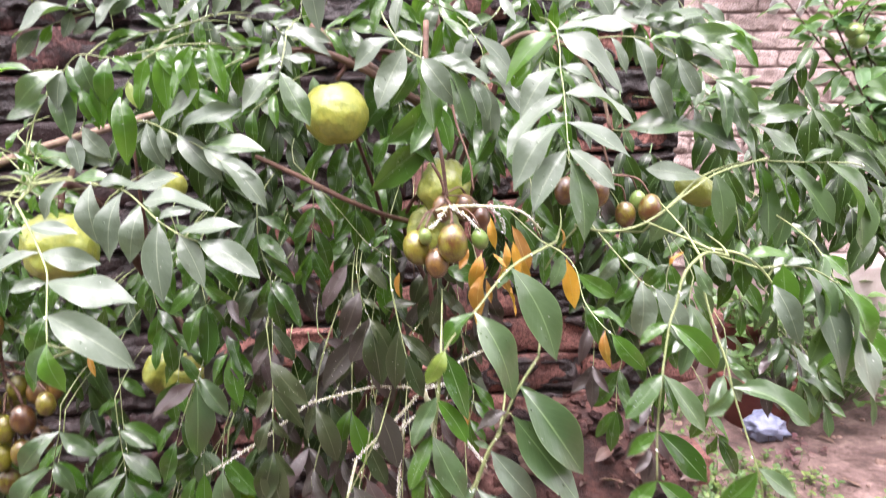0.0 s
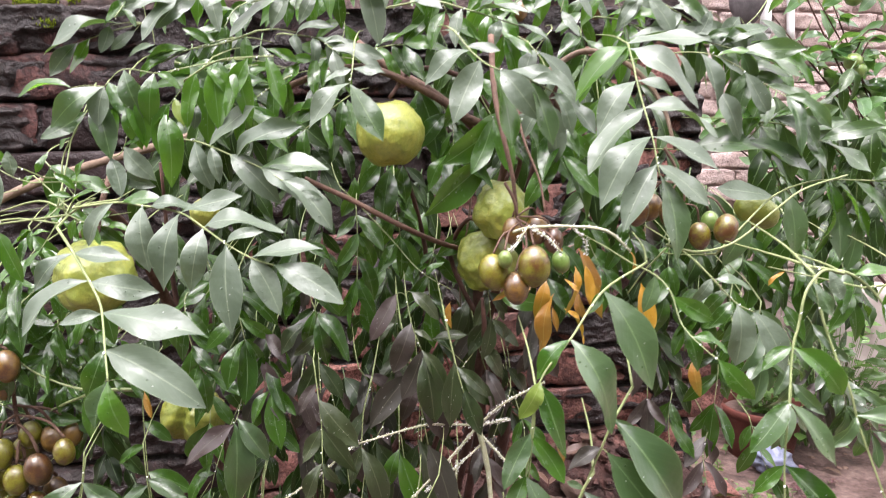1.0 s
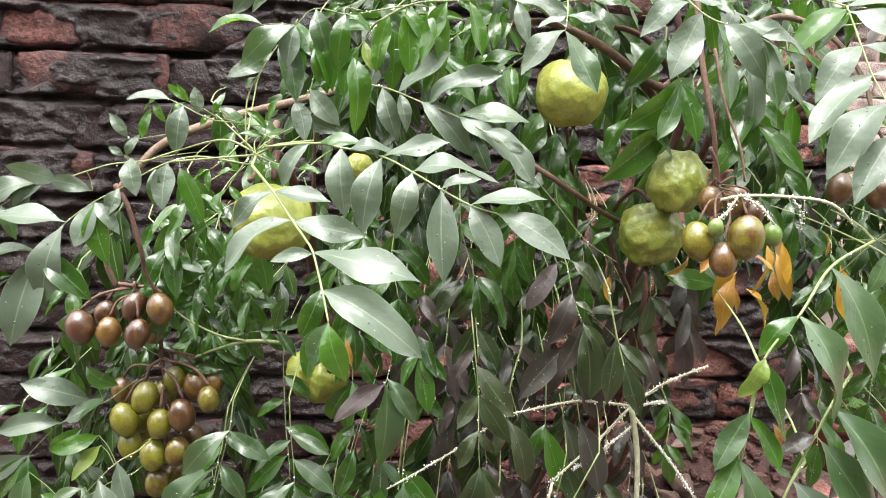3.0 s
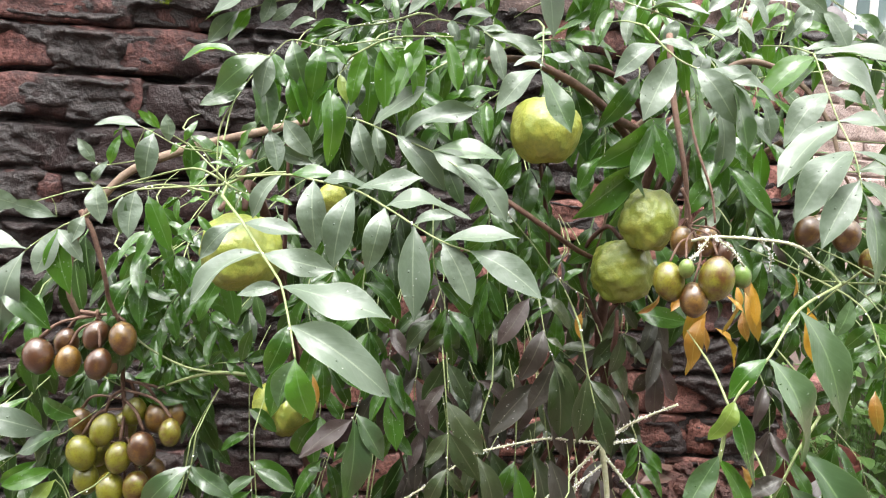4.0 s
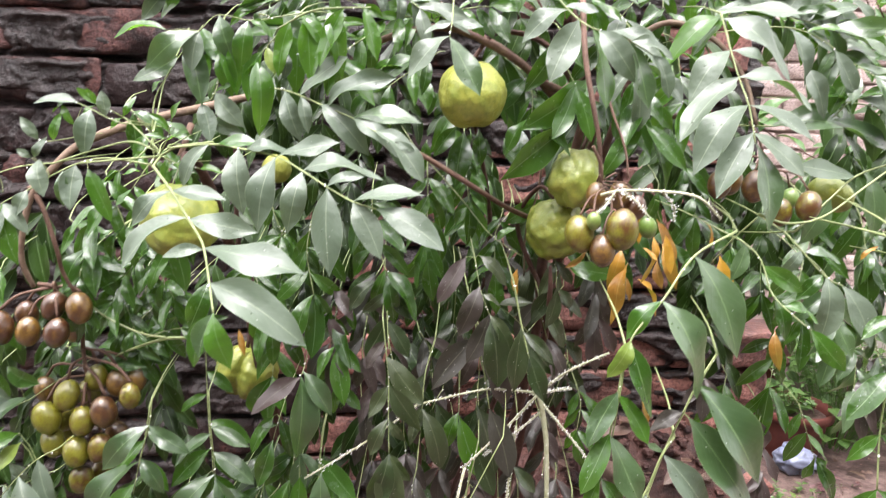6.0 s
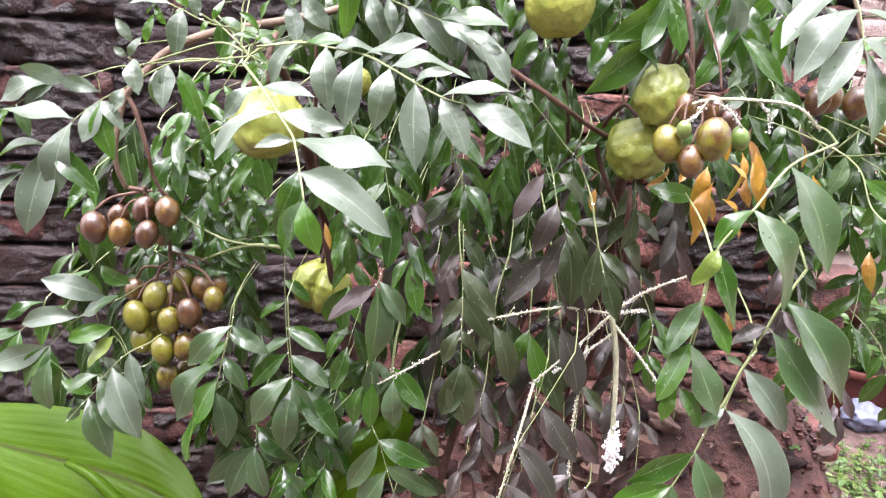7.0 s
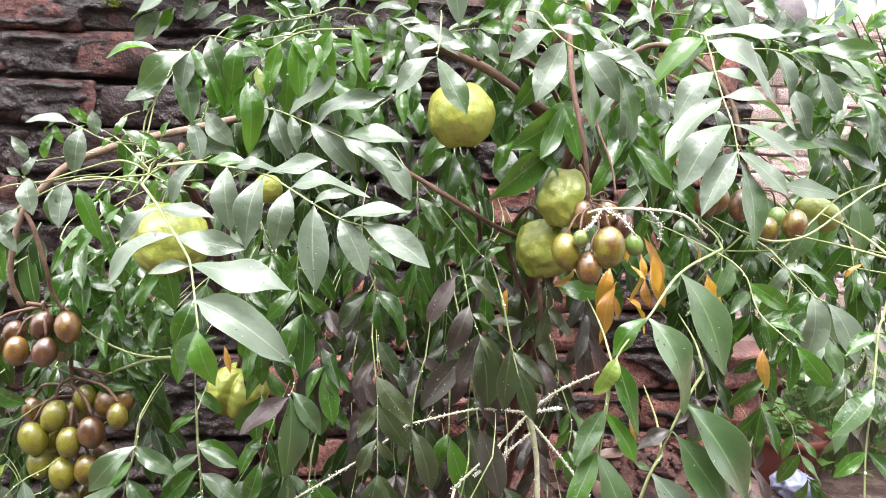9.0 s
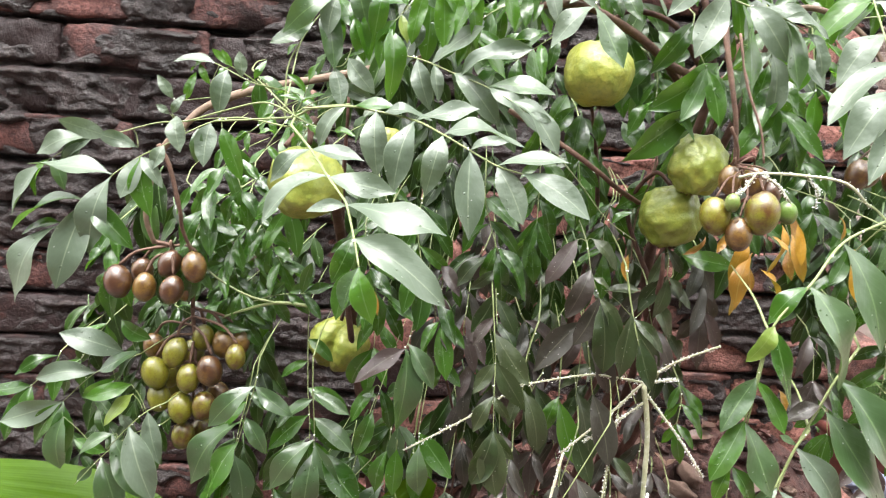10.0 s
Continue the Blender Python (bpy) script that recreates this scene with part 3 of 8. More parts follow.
tagged(brick_wall, "old wet brick wall, blackened, with deep worn joints", "wall", kind="structure")
part("coping", mesh("coping", *uneven_slab(0, WALL_LONG, -0.004, 0.235, 1.428, 1.478, 320, 14, 0.017, 11)), COPING, brick_wall, "mossy mortar coping")

# ---- fence on the wall ----
wire_fence = thing("wire_fence", wall_m @ Vector((1.0, 0.12, 1.472)), "chicken wire fence on pale posts above the brick wall", "fence")
wire_fence.scale = (WALL_SCALE, WALL_SCALE, WALL_SCALE)


for fx in (-0.3, -0.1, 0.105, 0.213, 0.276, 0.5):
    c = Matrix.Rotation(WALL_ANGLE, 3, "Z") @ Vector((fx, 0, 0))
    v, f = uneven_slab(-0.019, 0.019, -0.012, 0.012, -0.01, 0.7, 3, 10, 0.003, 12)
    part("post", mesh("post", v, f), WHITEWASH, wire_fence, m=pose(c.x, c.y, 0, 0, 0, math.degrees(WALL_ANGLE)))
hex_e = []
cell = 0.012
for j in range(22):
    for i in range(66):
        x0, z0 = -0.62 + i * cell * 1.732 + (j % 2) * cell * 0.866, j * cell * 1.5
        hex_e.append(((x0, z0), (x0, z0 + cell)))
        hex_e.append(((x0, z0 + cell), (x0 + cell * 0.866, z0 + cell * 1.5)))
        hex_e.append(((x0, z0 + cell), (x0 - cell * 0.866, z0 + cell * 1.5)))
wv, wf = [], []
for (ax, az), (bx, bz) in hex_e:
    d = Vector((bx - ax, 0, bz - az)).normalized()
    s = Vector((-d.z, 0, d.x)) * 0.0009
    q = Vector((0, 0.0009, 0))
    A0, B0 = Vector((ax, 0.016, az)), Vector((bx, 0.016, bz))
    n0 = len(wv)
    for P0 in (A0, B0):
        wv += [P0 + s, P0 + q, P0 - s]
    wf += [(n0, n0 + 1, n0 + 4, n0 + 3), (n0 + 1, n0 + 2, n0 + 5, n0 + 4), (n0 + 2, n0, n0 + 3, n0 + 5)]
tagged(part("netting", mesh("netting", wv, wf), WIRE, wire_fence, "rusty hexagonal wire netting", pose(0, 0, 0, 0, 0, math.degrees(WALL_ANGLE))), kind="stuff")


# ---- dark planks added behind the fence as a backing for the netting ----
shed = thing("shed", (-1.0, 2.3, 0.0), "dark weathered planks added as a backing behind the wire fence", "shed")
shed_rng = random.Random(2)
for i in range(19):
    v, f = uneven_slab(0, 0.148, 0, 0.025, 0, 2.6, 2, 16, 0.004, 5)
    part("plank", mesh("plank", v, f), DARK_BARK, shed, m=pose(-1.55 + 0.152 * i, shed_rng.uniform(-0.006, 0.006) + 0.19 * 0.152 * i, 0, 0, 0, 10.76))

# ---- plum tree: trunk, branches, leaves ----
trunk = tubes_mesh("trunk", [([(0.03, 1.22, -0.05), (0.0, 1.21, 0.3), (-0.03, 1.2, 0.6), (0.0, 1.18, 0.78), (0.02, 1.12, 0.98), (0.06, 1.03, 1.18), (0.09, 1.0, 1.33)], 0.015, 0.003)], 10, 6, 0.12, TREE)
part("trunk", trunk, DARK_BARK, plum_tree)
for stem in ([(-0.28, 1.24, -0.02), (-0.2, 1.22, 0.55), (-0.1, 1.18, 0.8), (-0.07, 1.12, 1.05), (-0.12, 1.03, 1.26)], [(-0.10, 1.25, -0.02), (-0.02, 1.23, 0.5), (0.01, 1.1, 0.85), (0.0, 1.0, 0.99), (-0.005, 0.985, 1.04)],
             [(-0.3, 1.26, -0.02), (-0.36, 1.22, 0.5), (-0.43, 1.15, 0.95), (-0.43, 1.09, 1.205)]):
    part("trunk", tubes_mesh("trunk", [(stem, 0.009, 0.002)], 9, 6, 0.08, TREE), DARK_BARK, plum_tree)

# feathered leaves, from the growing tip over the fruit to the soil
feathered_leaf([(-0.416, 0.800, 1.172), (-0.371, 0.790, 1.178), (-0.345, 0.780, 1.176), (-0.306, 0.765, 1.171), (-0.277, 0.735, 1.161), (-0.253, 0.710, 1.151), (-0.229, 0.695, 1.141), (-0.208, 0.682, 1.137)], WAXY_SHEEN, 0.0016, [(0.13, -121, 0.047, 0.20, 0.95), (0.29, -83, 0.062, 0.30, 1.20), (0.43, -102, 0.072, 0.30, 1.05), (0.57, -100, 0.057, 0.30, 1.15), (0.72, -84, 0.076, 0.30, 0.98), (0.86, -60, 0.054, 0.35, 1.20), (1.00, -27, 0.065, 0.20, 0.85), (0.86, 10, 0.060, 0.10, 0.55), (0.72, 21, 0.033, 0.10, 0.70), (0.57, 1, 0.072, 0.15, 0.55), (0.43, 16, 0.060, 0.10, 0.60), (0.32, 0, 0.046, 0.10, 0.65), (0.16, 5, 0.041, 0.10, 0.60, BRIGHT)])
feathered_leaf([(-0.425, 0.785, 1.155), (-0.398, 0.755, 1.136), (-0.376, 0.731, 1.116), (-0.360, 0.710, 1.104), (-0.349, 0.690, 1.096), (-0.336, 0.660, 1.075), (-0.327, 0.640, 1.056)], WAXY_SHEEN, 0.002, [(0.34, -142, 0.070, 0.30, 0.62), (0.17, -138, 0.048, 0.20, 0.80), (0.17, -4, 0.052, 0.15, 0.70), (0.35, -6, 0.064, 0.20, 0.85), (0.67, -170, 0.034, 0.20, 0.85), (0.66, -8, 0.089, 0.20, 0.62), (0.84, -28, 0.090, 0.15, 0.85), (0.83, -110, 0.041, 0.20, 1.20, LEAF), (1.00, -105, 0.036, 0.25, 1.50, GLAUCOUS_SHEEN), (1.00, -71, 0.046, 0.20, 1.25, BRIGHT), (1.00, -109, 0.046, 0.10, 1.00, LEAF)])
feathered_leaf([(-0.446, 0.840, 1.152), (-0.494, 0.850, 1.156), (-0.523, 0.850, 1.150), (-0.551, 0.845, 1.135), (-0.572, 0.840, 1.120), (-0.594, 0.835, 1.107), (-0.621, 0.830, 1.085), (-0.645, 0.825, 1.056), (-0.672, 0.820, 1.028)], WAXY_SHEEN, 0.0014, [(0.27, -90, 0.048, 0.35, 1.60), (0.23, -63, 0.059, 0.20, 1.10, BRIGHT, (0.003, 0.000, -0.008)), (0.38, -72, 0.041, 0.50, 1.50, WAXY_SHEEN, (-0.010, 0.000, 0.017)), (0.39, 57, 0.026, 0.10, 1.10, WAXY_SHEEN, (-0.013, 0.000, 0.020)), (0.40, 151, 0.017, 0.10, 1.30, WAXY_SHEEN, (-0.013, 0.000, 0.021)), (0.50, -108, 0.030, 0.40, 1.60), (0.63, -76, 0.065, 0.10, 1.10, LEAF), (0.63, -105, 0.048, 0.40, 1.40), (0.75, 176, 0.084, 0.20, 0.50), (0.76, -102, 0.086, 0.20, 1.05), (0.88, -158, 0.081, 0.20, 0.40, GLAUCOUS_SHEEN), (0.88, -103, 0.097, 0.20, 0.90), (1.00, -118, 0.095, 0.20, 0.95), (0.99, -160, 0.044, 0.10, 0.55, LEAF), (0.87, -42, 0.069, 0.10, 0.90, LEAF), (0.63, -47, 0.040, 0.10, 0.90), (0.32, -90, 0.038, 0.10, 1.00, GLAUCOUS_SHEEN)])
feathered_leaf([(-0.566, 0.880, 1.146), (-0.598, 0.880, 1.141), (-0.618, 0.875, 1.134), (-0.649, 0.870, 1.122), (-0.673, 0.868, 1.116), (-0.706, 0.860, 1.092)], WAXY_SHEEN, 0.0012, [(0.43, 166, 0.047, 0.15, 1.00, WAXY_SHEEN, (0.006, 0.000, -0.020)), (0.60, 166, 0.052, 0.20, 1.20), (0.76, -159, 0.059, 0.25, 0.90), (0.71, -140, 0.047, 0.20, 0.95), (0.81, -115, 0.037, 0.20, 1.20), (1.00, -119, 0.067, 0.20, 0.80, WAXY_SHEEN, (-0.006, 0.000, -0.006)), (1.00, -112, 0.046, 0.10, 0.75, BRIGHT), (0.99, -65, 0.038, 0.10, 0.90, GLAUCOUS_SHEEN)])
feathered_leaf([(-0.349, 0.875, 1.238), (-0.321, 0.870, 1.235), (-0.302, 0.860, 1.230), (-0.271, 0.840, 1.219), (-0.244, 0.820, 1.210), (-0.219, 0.800, 1.198), (-0.203, 0.790, 1.188)], WAXY_SHEEN, 0.0013, [(0.33, 39, 0.066, 0.25, 0.85), (0.50, 27, 0.077, 0.25, 0.72), (0.34, -75, 0.040, 0.20, 0.95), (0.18, -70, 0.056, 0.20, 1.10), (0.46, -42, 0.072, 0.25, 1.00), (0.67, -33, 0.069, 0.25, 0.95), (0.83, -41, 0.069, 0.30, 0.80), (1.00, -14, 0.024, 0.10, 1.00), (0.67, 0, 0.068, 0.10, 0.60, GLAUCOUS_SHEEN)])
feathered_leaf([(-0.444, 0.830, 1.171), (-0.446, 0.860, 1.212), (-0.443, 0.870, 1.239), (-0.433, 0.880, 1.262), (-0.422, 0.885, 1.279), (-0.410, 0.890, 1.298)], BRIGHT, 0.0013, [(0.62, -148, 0.053, 0.20, 1.05, GLAUCOUS_SHEEN), (0.39, -137, 0.018, 0.20, 0.70), (0.80, -67, 0.050, 0.20, 1.40), (0.84, -53, 0.035, 0.10, 1.50, WAXY_SHEEN), (0.76, -70, 0.066, 0.35, 1.00, GLAUCOUS_SHEEN), (0.97, -52, 0.051, 0.20, 1.00)])
feathered_leaf([(-0.385, 0.880, 1.306), (-0.387, 0.875, 1.254), (-0.394, 0.870, 1.224), (-0.407, 0.870, 1.217)], BRIGHT, 0.0012, [(0.97, -72, 0.044, 0.30, 1.30, WAXY_SHEEN), (0.59, -47, 0.048, 0.20, 1.30, WAXY_SHEEN), (0.98, -18, 0.041, 0.10, 1.00, WAXY_SHEEN, (0.007, 0.000, -0.017)), (0.17, -79, 0.054, 0.10, 1.10), (0.03, -78, 0.076, 0.10, 0.90), (0.58, 25, 0.020, 0.10, 0.80)])
feathered_leaf([(-0.305, 0.900, 1.323), (-0.326, 0.890, 1.299), (-0.341, 0.880, 1.279), (-0.351, 0.875, 1.264)], BRIGHT, 0.0012, [(1.00, -84, 0.078, 0.10, 0.85), (0.76, -106, 0.056, 0.10, 0.90), (0.66, -71, 0.032, 0.20, 1.00, YOUNG), (0.55, -97, 0.026, 0.30, 1.40, WAXY_SHEEN, (0.018, 0.000, -0.014)), (0.18, -91, 0.072, 0.05, 1.00, BRIGHT, (0.005, 0.000, -0.006)), (0.77, -127, 0.032, 0.10, 0.80)])
feathered_leaf([(-0.150, 0.820, 1.331), (-0.151, 0.800, 1.304), (-0.153, 0.790, 1.288)], WAXY_SHEEN, 0.0013, [(1.00, -59, 0.062, 0.20, 0.95, GLAUCOUS_SHEEN), (0.97, -134, 0.057, 0.25, 0.85), (0.54, -155, 0.029, 0.20, 0.90), (0.54, -4, 0.030, 0.10, 0.90)])
feathered_leaf([(-0.052, 0.840, 1.344), (-0.038, 0.820, 1.323), (-0.024, 0.810, 1.310), (-0.008, 0.800, 1.302), (0.015, 0.790, 1.294), (0.037, 0.785, 1.282)], WAXY_SHEEN, 0.0014, [(0.33, -114, 0.070, 0.30, 1.20), (0.56, -52, 0.063, 0.30, 1.20), (0.49, -76, 0.079, 0.10, 0.75, LEAF), (0.20, -146, 0.056, 0.20, 0.80), (0.15, -8, 0.033, 0.20, 0.90), (0.62, -4, 0.050, 0.10, 0.70), (0.81, -70, 0.065, 0.10, 0.90, GLAUCOUS_SHEEN), (0.81, -17, 0.044, 0.10, 0.80), (1.00, -65, 0.043, 0.20, 1.00)])
feathered_leaf([(0.138, 0.890, 1.341), (0.139, 0.870, 1.317), (0.137, 0.850, 1.298), (0.138, 0.826, 1.270), (0.135, 0.790, 1.242), (0.135, 0.772, 1.216), (0.136, 0.768, 1.206)], WAXY_SHEEN, 0.0015, [(0.33, -131, 0.074, 0.30, 0.80), (0.50, -134, 0.094, 0.30, 0.66), (0.67, -132, 0.089, 0.30, 0.62), (0.83, -121, 0.075, 0.30, 0.85), (0.84, -40, 0.061, 0.30, 0.95), (0.99, -78, 0.084, 0.20, 0.88, GLAUCOUS_SHEEN), (0.67, -26, 0.074, 0.20, 0.80), (0.50, -19, 0.079, 0.20, 0.58), (0.33, -33, 0.062, 0.20, 0.60), (0.03, -138, 0.081, 0.10, 0.70, BRIGHT), (0.05, -129, 0.051, 0.10, 0.50, BRIGHT), (0.00, 3, 0.086, 0.10, 0.60), (0.04, -39, 0.098, 0.30, 1.00)])
feathered_leaf([(0.164, 0.950, 1.331), (0.211, 0.940, 1.338), (0.250, 0.935, 1.336), (0.283, 0.930, 1.321), (0.291, 0.930, 1.313)], WAXY_SHEEN, 0.0012, [(0.41, -70, 0.071, 0.20, 0.95), (0.52, -33, 0.045, 0.10, 0.70), (0.54, 10, 0.039, 0.10, 0.50, BRIGHT), (0.89, -58, 0.059, 0.10, 1.10), (0.93, -121, 0.037, 0.10, 1.00, GLAUCOUS_SHEEN), (0.67, -63, 0.065, 0.10, 1.10, WAXY_SHEEN, (-0.015, 0.000, -0.030)), (0.25, -64, 0.048, 0.20, 0.90)])
feathered_leaf([(0.234, 0.950, 1.227), (0.296, 0.940, 1.238), (0.316, 0.940, 1.255), (0.330, 0.938, 1.264), (0.362, 0.930, 1.273)], GLAUCOUS_SHEEN, 0.0014, [(0.01, -5, 0.131, 0.10, 0.62), (0.27, -23, 0.092, 0.10, 0.85), (0.27, 70, 0.067, 0.05, 0.60, LEAF), (0.76, -17, 0.080, 0.10, 0.90, WAXY_SHEEN), (0.75, 23, 0.039, 0.10, 0.70, LEAF), (0.50, 160, 0.051, 0.10, 0.50, LEAF), (0.96, 37, 0.042, 0.10, 0.70, BRIGHT)])
feathered_leaf([(0.251, 0.890, 1.111), (0.293, 0.900, 1.151), (0.324, 0.914, 1.174), (0.360, 0.922, 1.188), (0.401, 0.930, 1.193), (0.457, 0.930, 1.192), (0.509, 0.930, 1.192), (0.532, 0.930, 1.187)], GLAUCOUS_SHEEN, 0.0019, [(0.14, -120, 0.063, 0.10, 1.35), (0.35, -77, 0.082, 0.05, 1.00), (0.29, 172, 0.072, 0.10, 0.75, WAXY_SHEEN), (0.55, -90, 0.089, 0.05, 0.85, LEAF), (0.57, -80, 0.099, 0.10, 0.95), (0.59, -55, 0.083, 0.05, 0.60, BRIGHT), (0.66, -98, 0.065, 0.05, 1.00, GLAUCOUS_SHEEN, (0.004, 0.000, -0.046)), (0.65, -49, 0.104, 0.10, 0.85), (0.71, -49, 0.047, 0.05, 0.70, BRIGHT), (0.78, -61, 0.124, 0.10, 0.85), (0.87, -64, 0.085, 0.05, 0.90), (0.71, 26, 0.039, 0.05, 0.70)])
feathered_leaf([(0.266, 0.680, 1.128), (0.244, 0.670, 1.133), (0.229, 0.660, 1.128), (0.216, 0.650, 1.116), (0.210, 0.645, 1.092), (0.204, 0.640, 1.076), (0.196, 0.625, 1.037), (0.194, 0.621, 0.989), (0.195, 0.615, 0.944)], GLAUCOUS_SHEEN, 0.0019, [(0.62, -145, 0.032, 0.10, 0.60, LEAF), (0.63, -52, 0.022, 0.10, 0.90), (0.62, -42, 0.059, 0.10, 1.00, LEAF), (0.75, -129, 0.050, 0.10, 0.75, LEAF), (0.75, -51, 0.066, 0.10, 0.85), (0.88, -139, 0.034, 0.10, 1.00, LEAF), (0.88, -45, 0.064, 0.10, 0.90, LEAF), (1.00, -40, 0.049, 0.10, 0.90, LEAF), (1.00, -132, 0.040, 0.10, 0.90, LEAF), (0.10, -64, 0.028, 0.20, 1.20, WAXY_SHEEN), (0.28, -56, 0.035, 0.10, 1.00)])
feathered_leaf([(0.241, 0.680, 1.127), (0.244, 0.670, 1.095), (0.253, 0.660, 1.062), (0.261, 0.650, 1.037), (0.268, 0.645, 1.009), (0.282, 0.635, 0.966), (0.292, 0.630, 0.936), (0.298, 0.630, 0.908)], GLAUCOUS_SHEEN, 0.0018, [(0.54, -129, 0.034, 0.10, 1.10), (0.54, -23, 0.079, 0.10, 0.68), (0.81, -136, 0.054, 0.10, 1.20, LEAF), (0.80, -35, 0.045, 0.10, 0.90), (0.43, -15, 0.017, 0.10, 0.90, LEAF)])
feathered_leaf([(0.264, 0.720, 1.126), (0.292, 0.715, 1.122), (0.310, 0.710, 1.110), (0.323, 0.705, 1.092), (0.330, 0.700, 1.066)], WAXY_SHEEN, 0.0022, [(0.62, -83, 0.057, 0.10, 1.60, BRIGHT, (0.013, 0.000, 0.012)), (0.70, -63, 0.065, 0.20, 1.10), (0.31, 6, 0.041, 0.10, 0.60, BRIGHT)])
feathered_leaf([(0.319, 0.730, 1.105), (0.344, 0.720, 1.110), (0.367, 0.715, 1.106), (0.384, 0.710, 1.096)], WAXY_SHEEN, 0.0016, [(0.48, -72, 0.116, 0.35, 0.85), (0.82, -80, 0.050, 0.10, 1.20, LEAF), (0.98, -76, 0.137, 0.35, 0.70), (0.63, -92, 0.091, 0.30, 1.00, GLAUCOUS_SHEEN), (1.00, -65, 0.082, 0.10, 0.80, LEAF, (0.006, 0.000, -0.003)), (0.27, 14, 0.026, 0.10, 0.70)])
feathered_leaf([(0.110, 0.760, 1.124), (0.130, 0.750, 1.114), (0.142, 0.740, 1.100), (0.148, 0.724, 1.073), (0.159, 0.698, 1.058), (0.169, 0.690, 1.050)], LEAF, 0.0012, [(0.20, -107, 0.037, 0.10, 1.10, GLAUCOUS_SHEEN), (0.43, -30, 0.046, 0.10, 1.10), (0.60, -84, 0.027, 0.10, 0.80), (0.61, -70, 0.045, 0.10, 0.90), (0.97, -46, 0.050, 0.10, 1.00), (0.69, -21, 0.036, 0.10, 0.60)])
feathered_leaf([(0.176, 0.770, 1.124), (0.189, 0.760, 1.109), (0.209, 0.750, 1.087), (0.225, 0.745, 1.079)], WAXY_SHEEN, 0.0014, [(0.69, -89, 0.060, 0.10, 1.30), (0.33, -127, 0.033, 0.10, 1.20), (0.36, -11, 0.038, 0.10, 0.70, GLAUCOUS_SHEEN), (0.97, -60, 0.066, 0.15, 1.05), (0.64, -134, 0.035, 0.10, 0.90, LEAF)])
feathered_leaf([(0.125, 0.760, 1.124), (0.077, 0.733, 1.103), (0.042, 0.702, 1.069), (0.013, 0.690, 1.034), (0.008, 0.688, 0.991), (0.004, 0.687, 0.943)], GLAUCOUS_SHEEN, 0.0019, [(0.20, -62, 0.104, 0.10, 0.90), (0.41, -63, 0.095, 0.10, 0.93), (0.41, -132, 0.046, 0.10, 0.70, BRIGHT), (0.61, -70, 0.070, 0.10, 0.85, LEAF), (0.60, -118, 0.038, 0.10, 1.25, YOUNG), (0.20, -123, 0.025, 0.10, 0.70, LEAF)])
feathered_leaf([(0.009, 0.690, 1.029), (0.006, 0.688, 0.987), (0.002, 0.687, 0.950), (-0.003, 0.686, 0.907), (-0.002, 0.686, 0.877)], LEAF, 0.0016, [(0.26, -55, 0.052, 0.10, 0.90), (0.24, -116, 0.056, 0.10, 0.85, GLAUCOUS_SHEEN), (0.50, -113, 0.060, 0.10, 0.75), (0.51, -62, 0.072, 0.10, 0.95, GLAUCOUS_SHEEN), (0.74, -57, 0.043, 0.10, 1.00), (0.75, -109, 0.034, 0.10, 0.90, BRIGHT)])
feathered_leaf([(0.107, 0.730, 1.013), (0.087, 0.720, 0.984), (0.076, 0.715, 0.961), (0.060, 0.710, 0.924), (0.046, 0.700, 0.889), (0.040, 0.700, 0.864)], GLAUCOUS_SHEEN, 0.0019, [(0.19, -52, 0.114, 0.10, 0.95), (0.42, -52, 0.114, 0.10, 0.92, GLAUCOUS_SHEEN, (0.007, 0.000, -0.002)), (0.61, -49, 0.075, 0.10, 1.00, WAXY_SHEEN), (0.40, -150, 0.037, 0.10, 0.70, SOOTY), (0.60, 154, 0.019, 0.10, 0.70), (0.18, -42, 0.032, 0.05, 1.20), (0.81, -135, 0.031, 0.10, 0.90)])
feathered_leaf([(-0.453, 1.040, 0.910), (-0.450, 1.030, 0.873), (-0.441, 1.010, 0.805), (-0.434, 1.000, 0.767), (-0.429, 0.990, 0.738)], LEAF, 0.0013, [(0.51, -22, 0.064, 0.15, 1.00), (0.76, -33, 0.069, 0.10, 1.10), (0.99, -55, 0.074, 0.10, 1.00), (0.99, -93, 0.083, 0.10, 0.90), (0.98, -125, 0.095, 0.10, 0.95, LEAF, (-0.006, 0.000, -0.002)), (0.73, -134, 0.076, 0.10, 0.90), (0.38, -144, 0.043, 0.10, 0.90), (0.28, -35, 0.046, 0.10, 0.90)])
feathered_leaf([(-0.211, 0.930, 0.979), (-0.204, 0.915, 0.935), (-0.200, 0.905, 0.907), (-0.198, 0.890, 0.870), (-0.195, 0.875, 0.832)], SHADED_LEAF, 0.0012, [(0.25, -50, 0.074, 0.10, 1.00), (0.51, -54, 0.070, 0.10, 1.00), (0.52, -119, 0.047, 0.10, 1.00, SHADED_LEAF), (0.76, -115, 0.050, 0.10, 0.90), (0.76, -52, 0.034, 0.10, 1.00), (1.00, -106, 0.070, 0.10, 1.20), (1.00, -81, 0.080, 0.10, 1.25), (1.00, -50, 0.041, 0.10, 1.20), (0.14, -120, 0.042, 0.10, 1.00, SOOTY)])
feathered_leaf([(-0.303, 0.970, 0.930), (-0.306, 0.950, 0.906), (-0.309, 0.940, 0.896)], GLAUCOUS_SHEEN, 0.001, [(0.96, -89, 0.106, 0.10, 0.90), (1.00, -141, 0.076, 0.10, 0.80, SOOTY), (0.68, -54, 0.067, 0.05, 0.90)])
